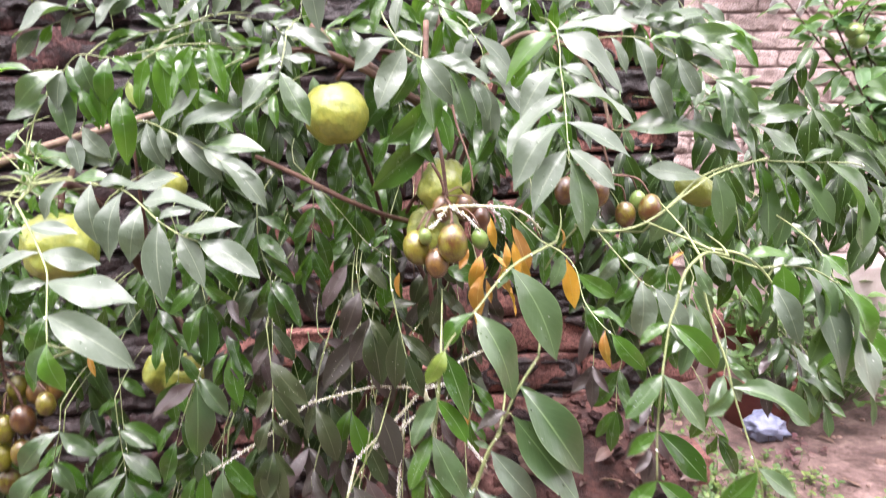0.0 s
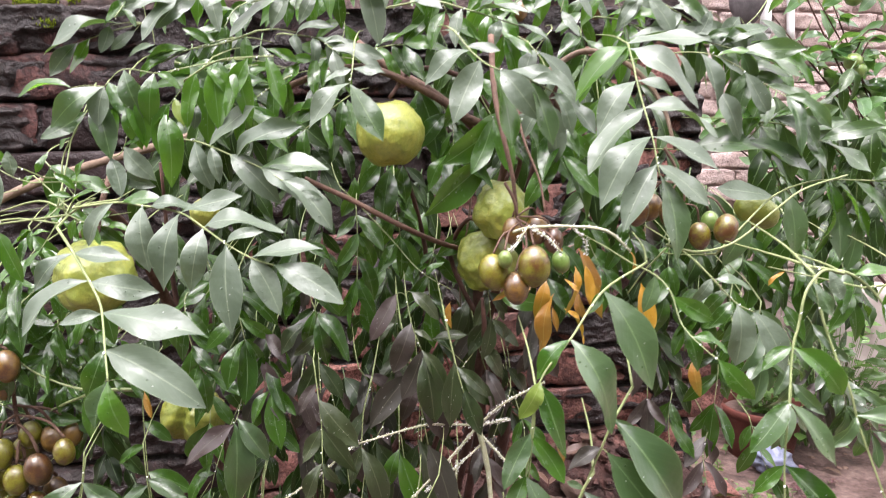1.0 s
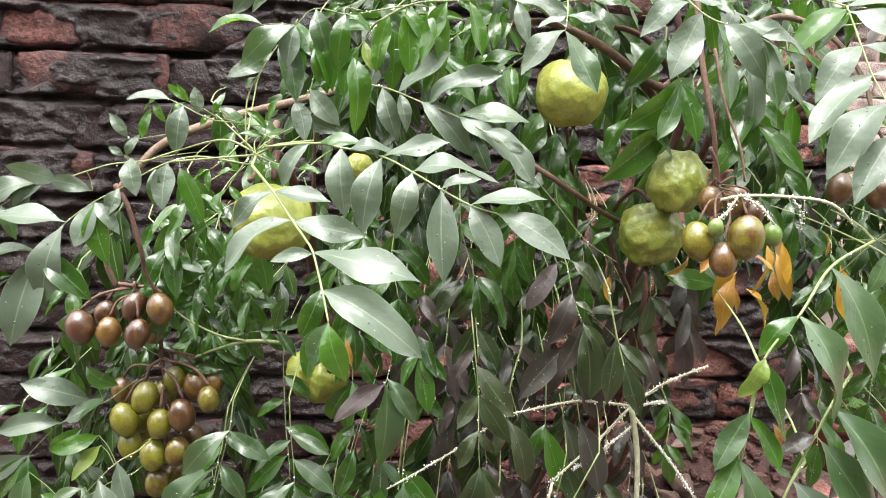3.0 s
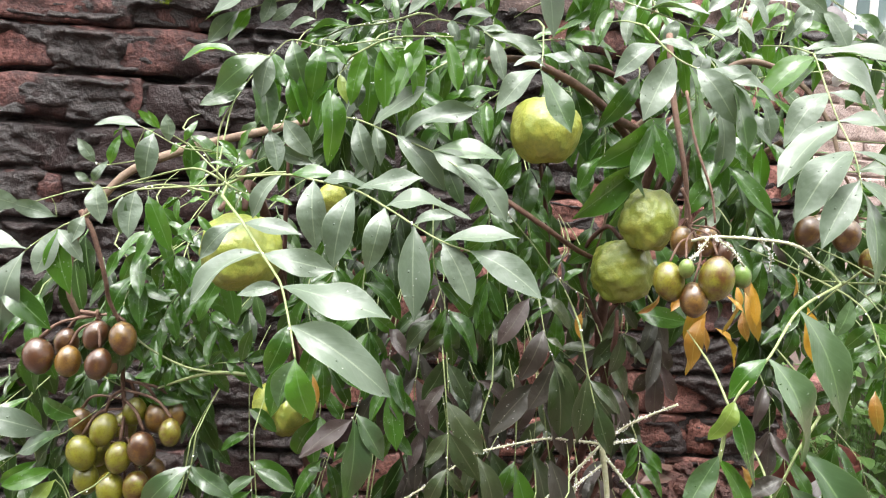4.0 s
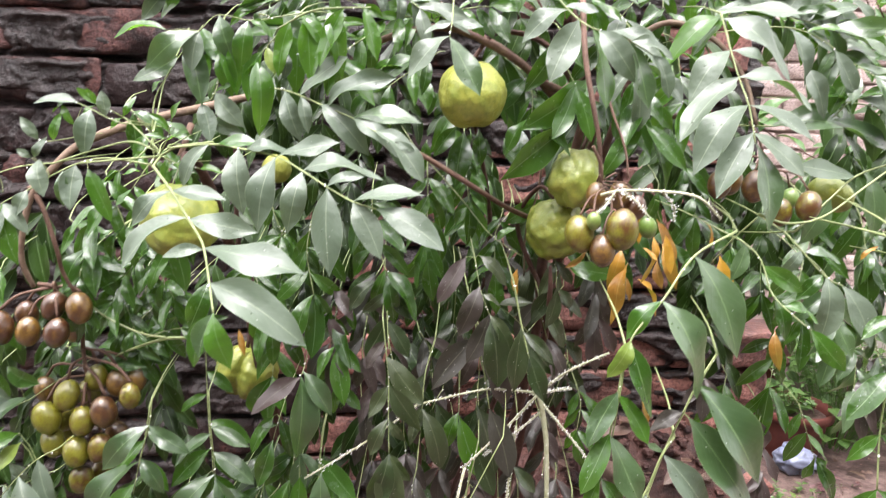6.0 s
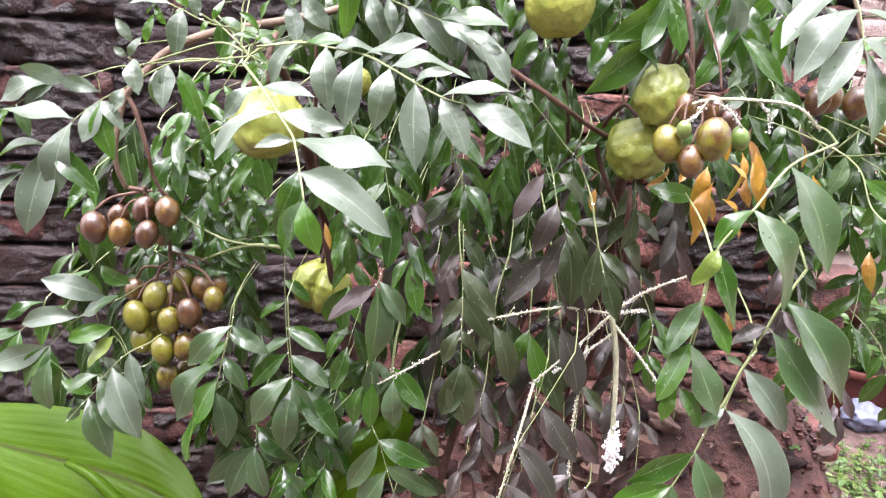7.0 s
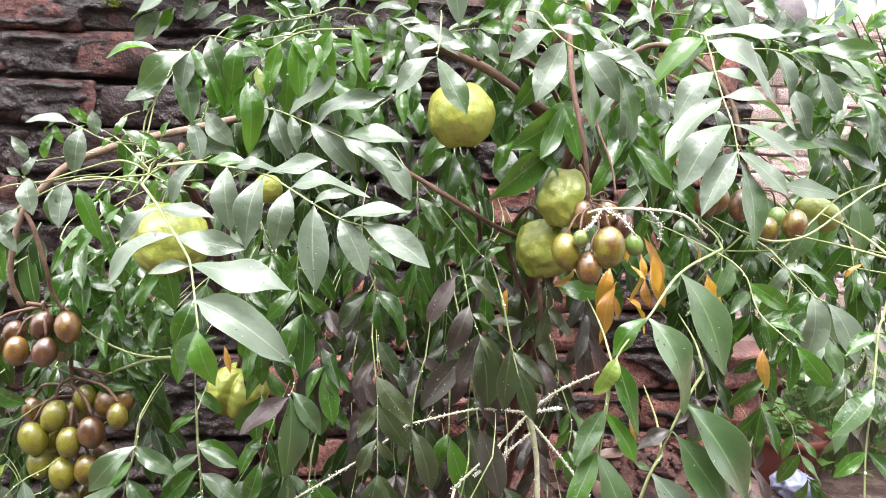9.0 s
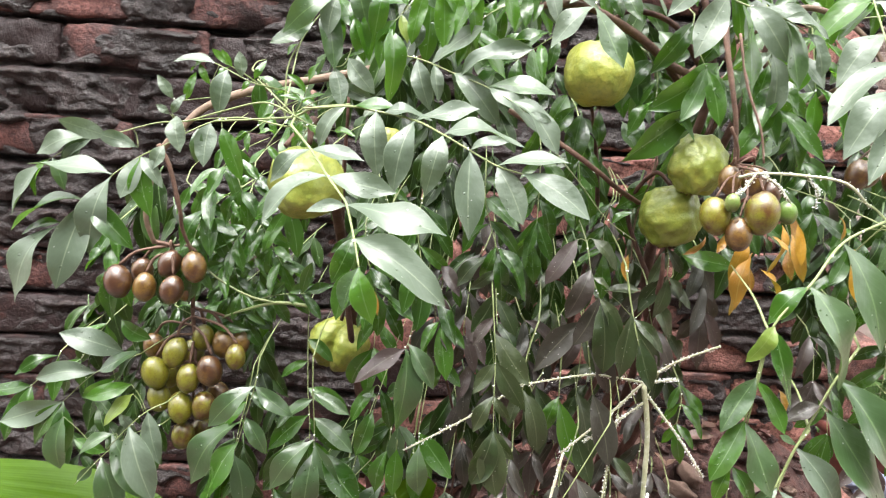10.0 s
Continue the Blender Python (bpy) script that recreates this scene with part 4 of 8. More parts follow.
feathered_leaf([(-0.330, 0.980, 0.864), (-0.338, 0.960, 0.832), (-0.343, 0.950, 0.809)], LEAF, 0.001, [(0.47, -119, 0.055, 0.20, 1.00, LEAF, (-0.007, 0.000, 0.002)), (1.00, -106, 0.064, 0.20, 1.00), (0.49, -70, 0.053, 0.10, 0.90), (0.62, -175, 0.020, 0.10, 0.80)])
feathered_leaf([(-0.314, 0.960, 0.721), (-0.306, 0.950, 0.698), (-0.294, 0.945, 0.676), (-0.282, 0.940, 0.642), (-0.270, 0.930, 0.615)], LEAF, 0.0013, [(0.47, -118, 0.083, 0.10, 1.00, GLAUCOUS_SHEEN), (0.44, -21, 0.078, 0.10, 0.95), (0.75, -119, 0.088, 0.10, 0.95, GLAUCOUS_SHEEN), (0.71, -24, 0.080, 0.10, 1.05, GLAUCOUS_SHEEN), (1.00, -114, 0.063, 0.10, 1.30, SOOTY), (1.00, -30, 0.076, 0.10, 1.40, SOOTY), (0.27, -141, 0.034, 0.10, 1.00)])
feathered_leaf([(-0.309, 0.970, 0.831), (-0.310, 0.960, 0.795), (-0.309, 0.950, 0.759)], GLAUCOUS_SHEEN, 0.001, [(1.00, -90, 0.061, 0.10, 1.10, BRIGHT), (0.59, -88, 0.058, 0.10, 1.10), (0.60, -48, 0.037, 0.10, 0.80)])
feathered_leaf([(-0.281, 0.960, 0.822), (-0.283, 0.950, 0.787), (-0.281, 0.945, 0.770)], GLAUCOUS_SHEEN, 0.001, [(1.00, -85, 0.067, 0.10, 1.15), (0.53, -49, 0.072, 0.10, 1.00, LEAF)])
feathered_leaf([(-0.410, 1.000, 0.708), (-0.439, 0.990, 0.674), (-0.472, 0.980, 0.638), (-0.496, 0.970, 0.588)], GLAUCOUS_SHEEN, 0.0012, [(0.55, -40, 0.082, 0.10, 1.10, GLAUCOUS_SHEEN, (-0.014, 0.000, 0.013)), (0.69, -137, 0.092, 0.10, 1.00), (0.70, -120, 0.070, 0.10, 1.10), (0.68, -81, 0.082, 0.10, 1.20), (0.33, 10, 0.047, 0.10, 0.90, LEAF), (0.45, -74, 0.055, 0.10, 0.90, LEAF)])
feathered_leaf([(-0.346, 1.000, 0.716), (-0.375, 0.990, 0.682), (-0.395, 0.980, 0.654), (-0.431, 0.970, 0.613), (-0.451, 0.960, 0.555)], GLAUCOUS_SHEEN, 0.0012, [(0.75, -53, 0.083, 0.10, 1.05), (0.45, -48, 0.074, 0.10, 1.00), (0.04, -125, 0.077, 0.15, 1.00, GLAUCOUS_SHEEN, (0.025, -0.000, -0.025)), (0.56, -64, 0.059, 0.10, 1.00, LEAF), (0.93, -47, 0.052, 0.10, 1.00), (0.96, -122, 0.049, 0.10, 1.00, LEAF)])
feathered_leaf([(-0.510, 0.990, 0.834), (-0.514, 0.980, 0.788), (-0.517, 0.970, 0.765), (-0.522, 0.960, 0.721)], BRIGHT, 0.0013, [(0.68, -126, 0.114, 0.10, 0.75, GLAUCOUS_SHEEN), (0.85, -110, 0.134, 0.10, 0.45), (1.00, -76, 0.080, 0.10, 0.80, GLAUCOUS_SHEEN), (0.65, -47, 0.057, 0.10, 0.90), (0.99, -101, 0.082, 0.10, 0.70, LEAF), (0.24, -18, 0.055, 0.10, 0.90, LEAF), (0.34, -130, 0.057, 0.10, 0.90, LEAF)])
feathered_leaf([(-0.626, 0.980, 0.742), (-0.652, 0.960, 0.735), (-0.679, 0.950, 0.715), (-0.698, 0.940, 0.694), (-0.717, 0.930, 0.669)], GLAUCOUS_SHEEN, 0.0012, [(0.64, -92, 0.072, 0.10, 1.20, GLAUCOUS_SHEEN, (-0.050, 0.000, 0.050)), (0.64, -66, 0.089, 0.20, 1.00), (0.44, -53, 0.103, 0.10, 0.95, GLAUCOUS_SHEEN, (-0.007, 0.000, 0.012)), (0.17, -60, 0.061, 0.10, 0.95, GLAUCOUS_SHEEN, (-0.003, 0.000, 0.009)), (0.56, 160, 0.045, 0.10, 0.90, LEAF), (0.76, -132, 0.029, 0.10, 1.30), (0.24, 135, 0.035, 0.10, 1.20, WAXY_SHEEN)])
feathered_leaf([(-0.662, 0.990, 0.833), (-0.718, 0.980, 0.803), (-0.756, 0.970, 0.762)], LEAF, 0.0012, [(0.15, 165, 0.087, 0.15, 1.05, WAXY_SHEEN, (-0.003, 0.000, 0.008)), (0.50, -171, 0.079, 0.15, 0.85, WAXY_SHEEN), (0.34, -145, 0.053, 0.10, 1.10, BRIGHT, (0.008, 0.000, -0.017)), (1.00, -157, 0.090, 0.10, 1.10, WAXY_SHEEN), (1.00, -88, 0.078, 0.10, 0.90), (1.00, -120, 0.074, 0.10, 0.90), (0.47, 33, 0.067, 0.10, 0.70, GLAUCOUS_SHEEN), (0.05, -27, 0.046, 0.10, 1.50, LEAF, (-0.021, -0.000, 0.046))])
feathered_leaf([(-0.084, 0.960, 0.814), (-0.091, 0.955, 0.772), (-0.106, 0.950, 0.707), (-0.126, 0.940, 0.621)], SOOTY, 0.0014, [(0.44, -62, 0.073, 0.10, 0.95, SOOTY, (0.007, 0.000, -0.002)), (0.70, -53, 0.071, 0.10, 0.95), (0.93, -49, 0.074, 0.10, 1.10), (0.12, -66, 0.064, 0.10, 1.10, SHADED_LEAF), (0.53, -119, 0.038, 0.10, 0.90)])
feathered_leaf([(-0.035, 0.970, 0.847), (-0.039, 0.960, 0.742), (-0.038, 0.955, 0.675), (-0.039, 0.950, 0.601)], SOOTY, 0.0012, [(0.43, -53, 0.060, 0.10, 1.10), (0.49, -111, 0.045, 0.10, 1.00), (0.77, -140, 0.056, 0.10, 0.80), (0.85, -47, 0.049, 0.10, 1.00), (0.21, -45, 0.048, 0.10, 0.90, SHADED_LEAF)])
feathered_leaf([(-0.132, 1.000, 0.865), (-0.139, 0.990, 0.856), (-0.145, 0.985, 0.842)], SHADED_LEAF, 0.001, [(1.00, -76, 0.083, 0.10, 1.15, SHADED_LEAF), (0.66, -53, 0.068, 0.10, 1.00)])
feathered_leaf([(-0.086, 1.030, 0.938), (-0.083, 1.020, 0.895), (-0.086, 1.000, 0.839)], SHADED_LEAF, 0.001, [(0.94, -72, 0.102, 0.10, 0.85), (1.00, -106, 0.053, 0.10, 0.90, SHADED_LEAF), (1.00, -112, 0.049, 0.10, 1.00, BRIGHT, (0.009, 0.000, -0.034)), (0.26, -114, 0.061, 0.10, 0.95, SOOTY), (0.26, -59, 0.068, 0.10, 1.00), (0.23, -118, 0.064, 0.10, 0.90, SOOTY, (-0.022, 0.000, -0.002))])
feathered_leaf([(0.068, 0.710, 0.939), (0.057, 0.705, 0.924), (0.046, 0.700, 0.896), (0.033, 0.695, 0.871), (0.023, 0.690, 0.846), (0.007, 0.685, 0.814), (-0.007, 0.680, 0.780)], LEAF, 0.0019, [(0.39, -59, 0.117, 0.10, 0.90, WAXY_SHEEN, (0.006, 0.000, -0.003)), (0.67, -149, 0.068, 0.10, 1.05), (0.67, -64, 0.072, 0.10, 1.10, GLAUCOUS_SHEEN), (0.84, -156, 0.064, 0.10, 0.95, BRIGHT), (0.84, -88, 0.044, 0.10, 1.20, GLAUCOUS_SHEEN), (0.97, -135, 0.040, 0.10, 1.00)])
feathered_leaf([(-0.299, 0.980, 1.452), (-0.308, 0.960, 1.417), (-0.337, 0.950, 1.396), (-0.366, 0.940, 1.370), (-0.388, 0.935, 1.362)], WAXY_SHEEN, 0.0013, [(1.00, -159, 0.087, 0.15, 0.60, WAXY_SHEEN, (-0.025, 0.000, -0.001)), (1.00, -107, 0.032, 0.20, 1.50, WAXY_SHEEN, (-0.036, 0.000, -0.003)), (1.00, -141, 0.034, 0.10, 1.00, WAXY_SHEEN, (-0.009, 0.000, -0.008)), (1.00, -129, 0.048, 0.20, 1.10, WAXY_SHEEN, (-0.071, 0.000, -0.022)), (1.00, -121, 0.044, 0.10, 1.00, BRIGHT, (-0.058, 0.000, -0.017)), (0.96, -150, 0.036, 0.20, 1.40, WAXY_SHEEN, (-0.004, 0.000, 0.022)), (0.54, -132, 0.045, 0.30, 1.20), (0.41, -66, 0.036, 0.30, 1.30), (0.67, 165, 0.023, 0.10, 0.90, BRIGHT, (-0.009, 0.000, 0.011)), (0.24, -42, 0.040, 0.20, 1.20), (0.39, 149, 0.021, 0.10, 1.20), (0.92, -156, 0.031, 0.10, 0.70, GLAUCOUS_SHEEN, (0.004, 0.000, -0.025))])
feathered_leaf([(-0.297, 0.890, 1.318), (-0.331, 0.885, 1.310), (-0.358, 0.880, 1.304), (-0.390, 0.875, 1.307), (-0.408, 0.870, 1.289)], BRIGHT, 0.0012, [(0.74, -71, 0.052, 0.10, 1.25, GLAUCOUS_SHEEN), (0.52, -97, 0.054, 0.10, 1.10), (0.99, -98, 0.044, 0.20, 1.40, WAXY_SHEEN), (1.00, -142, 0.068, 0.20, 1.00, GLAUCOUS_SHEEN), (1.00, -172, 0.054, 0.05, 0.40, BRIGHT, (-0.033, 0.000, -0.001)), (0.50, -32, 0.029, 0.10, 0.80), (0.21, -40, 0.039, 0.20, 1.30, GLAUCOUS_SHEEN), (0.00, -73, 0.051, 0.10, 1.10)])
feathered_leaf([(0.166, 0.990, 1.460), (0.153, 0.980, 1.431), (0.122, 0.970, 1.417)], GLAUCOUS_SHEEN, 0.0012, [(0.62, -33, 0.049, 0.20, 1.20, WAXY_SHEEN), (0.53, -128, 0.037, 0.20, 1.20, WAXY_SHEEN, (0.024, 0.000, -0.028)), (0.50, -56, 0.054, 0.20, 1.20, WAXY_SHEEN, (0.036, 0.000, -0.025)), (1.00, -82, 0.042, 0.20, 1.00, WAXY_SHEEN, (-0.022, 0.000, 0.022)), (0.70, 0, 0.104, 0.10, 0.60, WAXY_SHEEN, (0.024, 0.000, -0.066)), (0.40, -40, 0.048, 0.20, 1.20, GLAUCOUS_SHEEN, (0.069, 0.000, -0.031)), (1.00, -115, 0.034, 0.10, 0.60, BRIGHT, (-0.035, 0.000, 0.011)), (0.86, -128, 0.048, 0.05, 0.80, BRIGHT, (0.003, 0.000, -0.012)), (0.40, -48, 0.055, 0.20, 1.10, WAXY_SHEEN, (0.124, 0.000, -0.059))])
feathered_leaf([(0.349, 1.000, 1.417), (0.326, 0.990, 1.388), (0.296, 0.980, 1.366)], WAXY_SHEEN, 0.0012, [(0.75, -124, 0.049, 0.30, 1.50, WAXY_SHEEN, (-0.008, 0.000, 0.010)), (0.65, -72, 0.065, 0.30, 1.30), (1.00, -122, 0.043, 0.30, 1.30, WAXY_SHEEN, (-0.030, 0.000, 0.026)), (0.85, -87, 0.028, 0.10, 0.80, BRIGHT, (0.010, 0.000, -0.012)), (0.47, -38, 0.040, 0.20, 1.00, WAXY_SHEEN, (0.006, 0.000, -0.005)), (1.00, 175, 0.059, 0.10, 1.00, WAXY_SHEEN, (-0.007, 0.000, -0.000))])
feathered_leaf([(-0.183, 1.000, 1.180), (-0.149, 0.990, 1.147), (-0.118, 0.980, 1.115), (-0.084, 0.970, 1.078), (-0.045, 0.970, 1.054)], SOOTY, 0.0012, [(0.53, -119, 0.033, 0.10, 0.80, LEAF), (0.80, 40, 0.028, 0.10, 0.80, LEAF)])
feathered_leaf([(-0.101, 0.980, 1.045), (-0.098, 0.970, 1.030), (-0.093, 0.960, 1.009), (-0.082, 0.950, 0.983)], SOOTY, 0.0012, [(0.00, -120, 0.068, 0.10, 0.95, SOOTY, (-0.012, 0.000, 0.002)), (0.58, -110, 0.068, 0.10, 1.15), (1.00, -112, 0.066, 0.10, 1.15), (1.00, -81, 0.088, 0.10, 1.10, SHADED_LEAF, (0.002, 0.000, -0.006)), (1.00, -58, 0.056, 0.10, 0.90, SHADED_LEAF), (0.00, -43, 0.052, 0.10, 0.90, SHADED_LEAF, (0.005, 0.000, 0.005)), (0.71, -27, 0.027, 0.10, 0.80, SHADED_LEAF)])
feathered_leaf([(-0.213, 0.970, 1.033), (-0.209, 0.960, 1.002), (-0.206, 0.940, 0.973), (-0.202, 0.920, 0.942)], SHADED_LEAF, 0.0011, [(0.17, -135, 0.055, 0.10, 0.75, SHADED_LEAF, (-0.007, 0.000, -0.001)), (0.62, -116, 0.057, 0.10, 1.15), (0.23, -46, 0.060, 0.10, 1.00), (0.67, -57, 0.054, 0.10, 1.00), (0.33, -137, 0.040, 0.10, 1.00)])
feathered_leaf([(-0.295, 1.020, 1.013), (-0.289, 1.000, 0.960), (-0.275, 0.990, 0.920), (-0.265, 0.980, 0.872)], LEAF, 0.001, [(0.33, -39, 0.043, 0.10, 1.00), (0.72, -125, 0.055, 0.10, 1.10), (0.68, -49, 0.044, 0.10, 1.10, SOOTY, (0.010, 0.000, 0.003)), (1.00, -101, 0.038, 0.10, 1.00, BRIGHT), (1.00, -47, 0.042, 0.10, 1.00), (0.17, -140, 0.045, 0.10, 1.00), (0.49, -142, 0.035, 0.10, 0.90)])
feathered_leaf([(-0.105, 1.030, 0.957), (-0.114, 1.020, 0.945), (-0.121, 1.010, 0.934)], SHADED_LEAF, 0.001, [(1.00, -100, 0.069, 0.10, 0.95), (0.62, -76, 0.049, 0.10, 0.90, SOOTY)])
feathered_leaf([(0.021, 1.020, 1.008), (-0.001, 1.010, 0.977), (-0.032, 1.000, 0.939)], SHADED_LEAF, 0.0011, [(0.94, -50, 0.069, 0.10, 1.00), (0.35, -133, 0.040, 0.10, 0.90), (0.51, -60, 0.059, 0.10, 1.00), (0.88, 9, 0.045, 0.10, 0.70, SHADED_LEAF, (-0.042, 0.000, 0.034)), (0.21, -36, 0.046, 0.10, 0.90)])
feathered_leaf([(-0.488, 0.940, 0.864), (-0.491, 0.935, 0.828), (-0.499, 0.930, 0.790), (-0.510, 0.930, 0.742)], LEAF, 0.0013, [(0.33, -135, 0.078, 0.20, 1.00, GLAUCOUS_SHEEN), (0.33, -29, 0.062, 0.20, 0.90, GLAUCOUS_SHEEN), (0.68, -53, 0.053, 0.20, 1.00, GLAUCOUS_SHEEN), (0.92, -110, 0.121, 0.15, 0.60)])
feathered_leaf([(-0.426, 0.960, 0.865), (-0.422, 0.955, 0.820), (-0.416, 0.950, 0.775), (-0.415, 0.950, 0.743)], GLAUCOUS_SHEEN, 0.0013, [(0.33, -21, 0.056, 0.20, 0.80), (0.39, -137, 0.059, 0.20, 0.80), (0.56, -33, 0.066, 0.20, 0.90), (0.82, -128, 0.087, 0.20, 0.90), (0.84, -53, 0.069, 0.20, 1.00), (1.00, -94, 0.088, 0.20, 1.10), (1.00, -46, 0.087, 0.15, 0.80, LEAF, (0.008, 0.000, 0.001))])
feathered_leaf([(-0.473, 0.980, 0.681), (-0.470, 0.975, 0.662), (-0.470, 0.970, 0.638)], GLAUCOUS_SHEEN, 0.0012, [(1.00, -140, 0.082, 0.20, 1.00), (0.95, -113, 0.085, 0.20, 1.10), (1.00, -73, 0.071, 0.20, 1.20), (0.29, -35, 0.081, 0.20, 1.00, LEAF)])
feathered_leaf([(-0.608, 0.950, 0.787), (-0.624, 0.930, 0.781), (-0.642, 0.920, 0.763), (-0.670, 0.920, 0.729)], WAXY_SHEEN, 0.0013, [(0.33, -70, 0.068, 0.20, 0.90), (0.67, -64, 0.099, 0.20, 0.90), (0.84, -148, 0.050, 0.20, 0.80, GLAUCOUS_SHEEN, (-0.005, 0.000, 0.004)), (0.35, -161, 0.058, 0.20, 1.00, BRIGHT, (-0.020, 0.000, 0.034)), (0.39, -127, 0.054, 0.20, 1.00, YOUNG, (-0.015, 0.000, 0.024))])
feathered_leaf([(-0.484, 0.860, 1.192), (-0.499, 0.860, 1.197), (-0.520, 0.870, 1.205), (-0.542, 0.875, 1.213)], WAXY_SHEEN, 0.0011, [(0.66, -96, 0.051, 0.20, 1.30), (0.87, -179, 0.044, 0.15, 0.50), (0.36, 97, 0.027, 0.10, 1.40), (0.81, 120, 0.024, 0.10, 1.00, BRIGHT, (-0.009, 0.000, -0.021)), (0.97, -149, 0.025, 0.10, 0.60, BRIGHT)])
feathered_leaf([(-0.563, 0.900, 1.171), (-0.578, 0.900, 1.168), (-0.590, 0.900, 1.168)], WAXY_SHEEN, 0.001, [(1.00, 125, 0.031, 0.15, 1.10), (0.39, 73, 0.033, 0.10, 1.00, BRIGHT)])
# branches
tree_branch([(-0.320, 1.240, 1.283), (-0.414, 1.200, 1.243), (-0.482, 1.140, 1.217), (-0.513, 1.060, 1.201), (-0.532, 0.970, 1.185), (-0.573, 0.950, 1.162), (-0.594, 0.935, 1.136), (-0.618, 0.935, 1.106), (-0.630, 0.935, 1.068), (-0.637, 0.940, 1.026), (-0.630, 0.950, 0.992)], 0.0065, 0.0030, PALE_BARK)
tree_branch([(-0.622, 0.935, 1.114), (-0.608, 0.935, 1.090), (-0.596, 0.940, 1.040), (-0.596, 0.950, 1.014), (-0.588, 0.960, 0.986)], 0.0030, 0.0022, BARK)
tree_branch([(-0.452, 0.980, 1.193), (-0.456, 0.950, 1.155), (-0.466, 0.920, 1.128)], 0.0040, 0.0030, BARK)
tree_branch([(-0.009, 0.900, 1.349), (-0.008, 0.870, 1.288), (0.001, 0.855, 1.238), (0.010, 0.850, 1.199), (0.016, 0.850, 1.154)], 0.0034, 0.0020, BARK)
tree_branch([(0.016, 0.900, 1.294), (0.025, 0.880, 1.241), (0.041, 0.865, 1.196), (0.046, 0.855, 1.163)], 0.0016, 0.0011, BARK)
tree_branch([(-0.161, 1.040, 1.357), (-0.118, 1.020, 1.324), (-0.070, 1.000, 1.296), (-0.026, 0.990, 1.264), (0.025, 1.000, 1.249)], 0.0055, 0.0050, BARK)
tree_branch([(-0.216, 0.930, 1.193), (-0.165, 0.940, 1.168), (-0.111, 0.955, 1.138), (-0.060, 1.010, 1.108), (-0.006, 1.075, 1.084)], 0.0028, 0.0034, BARK)
tree_branch([(-0.239, 0.980, 1.299), (-0.189, 0.980, 1.318), (-0.145, 0.970, 1.320), (-0.103, 0.970, 1.306), (-0.054, 0.980, 1.281), (-0.005, 1.020, 1.245)], 0.0040, 0.0050, BARK)
tree_branch([(-0.005, 1.020, 1.253), (0.039, 1.010, 1.296), (0.074, 1.000, 1.321), (0.120, 1.000, 1.346), (0.173, 0.990, 1.328), (0.207, 0.970, 1.283), (0.220, 0.950, 1.228)], 0.0048, 0.0022, PALE_BARK)
tree_branch([(0.172, 1.000, 1.257), (0.145, 1.020, 1.235), (0.118, 1.030, 1.256), (0.076, 1.020, 1.297)], 0.0035, 0.0040, BARK)
# green leaf stalks at the growing tip
tree_branch([(-0.438, 0.840, 1.164), (-0.471, 0.850, 1.174), (-0.516, 0.860, 1.162), (-0.558, 0.860, 1.146)], 0.0011, 0.0009, STALK)
tree_branch([(-0.435, 0.830, 1.162), (-0.478, 0.840, 1.156), (-0.520, 0.840, 1.150)], 0.0011, 0.0009, STALK)
tree_branch([(-0.429, 0.820, 1.164), (-0.408, 0.810, 1.174), (-0.373, 0.800, 1.180)], 0.0012, 0.0010, STALK)
tree_branch([(-0.452, 0.860, 1.157), (-0.455, 0.870, 1.213), (-0.441, 0.880, 1.250), (-0.428, 0.900, 1.295)], 0.0009, 0.0008, STALK)
tree_branch([(-0.440, 0.850, 1.164), (-0.471, 0.870, 1.185), (-0.490, 0.880, 1.198)], 0.0009, 0.0007, STALK)
tree_branch([(-0.442, 1.000, 0.920), (-0.488, 1.000, 0.919), (-0.530, 1.010, 0.903), (-0.566, 1.020, 0.885)], 0.0026, 0.0014, STALK)
tree_branch([(-0.488, 1.000, 0.919), (-0.527, 1.000, 0.925), (-0.573, 1.000, 0.947), (-0.604, 1.000, 0.978)], 0.0016, 0.0010, STALK)
# more shoots behind
hanging_leaf((-0.352, 1.050, 0.932), (-0.355, 1.000, 0.872), 3, 0.068, LEAF, 48)
hanging_leaf((-0.274, 1.000, 1.011), (-0.277, 0.980, 0.925), 3, 0.062, SOOTY, 48)
hanging_leaf((-0.377, 1.000, 0.686), (-0.375, 0.970, 0.613), 3, 0.075, LEAF, 48)
hanging_leaf((-0.427, 1.000, 1.132), (-0.474, 0.970, 1.046), 4, 0.061, LEAF, 48)
hanging_leaf((-0.566, 1.020, 1.098), (-0.581, 1.000, 1.033), 3, 0.065, LEAF, 48)
hanging_leaf((-0.538, 1.050, 1.017), (-0.566, 1.020, 0.956), 4, 0.051, LEAF, 48)
hanging_leaf((-0.511, 1.070, 0.953), (-0.528, 1.050, 0.864), 4, 0.052, LEAF, 48)
hanging_leaf((-0.598, 1.060, 0.970), (-0.541, 1.040, 0.882), 4, 0.048, LEAF, 48)
hanging_leaf((-0.739, 1.080, 0.994), (-0.740, 1.060, 0.924), 3, 0.067, LEAF, 48)
hanging_leaf((-0.379, 1.000, 1.037), (-0.354, 0.970, 0.956), 4, 0.063, LEAF, 48)
hanging_leaf((-0.309, 1.000, 1.080), (-0.299, 0.970, 0.991), 4, 0.066, LEAF, 48)
hanging_leaf((-0.234, 1.000, 1.121), (-0.209, 0.960, 1.023), 4, 0.068, LEAF, 48)
hanging_leaf((-0.166, 1.040, 1.154), (-0.163, 1.000, 1.058), 4, 0.062, LEAF, 48)
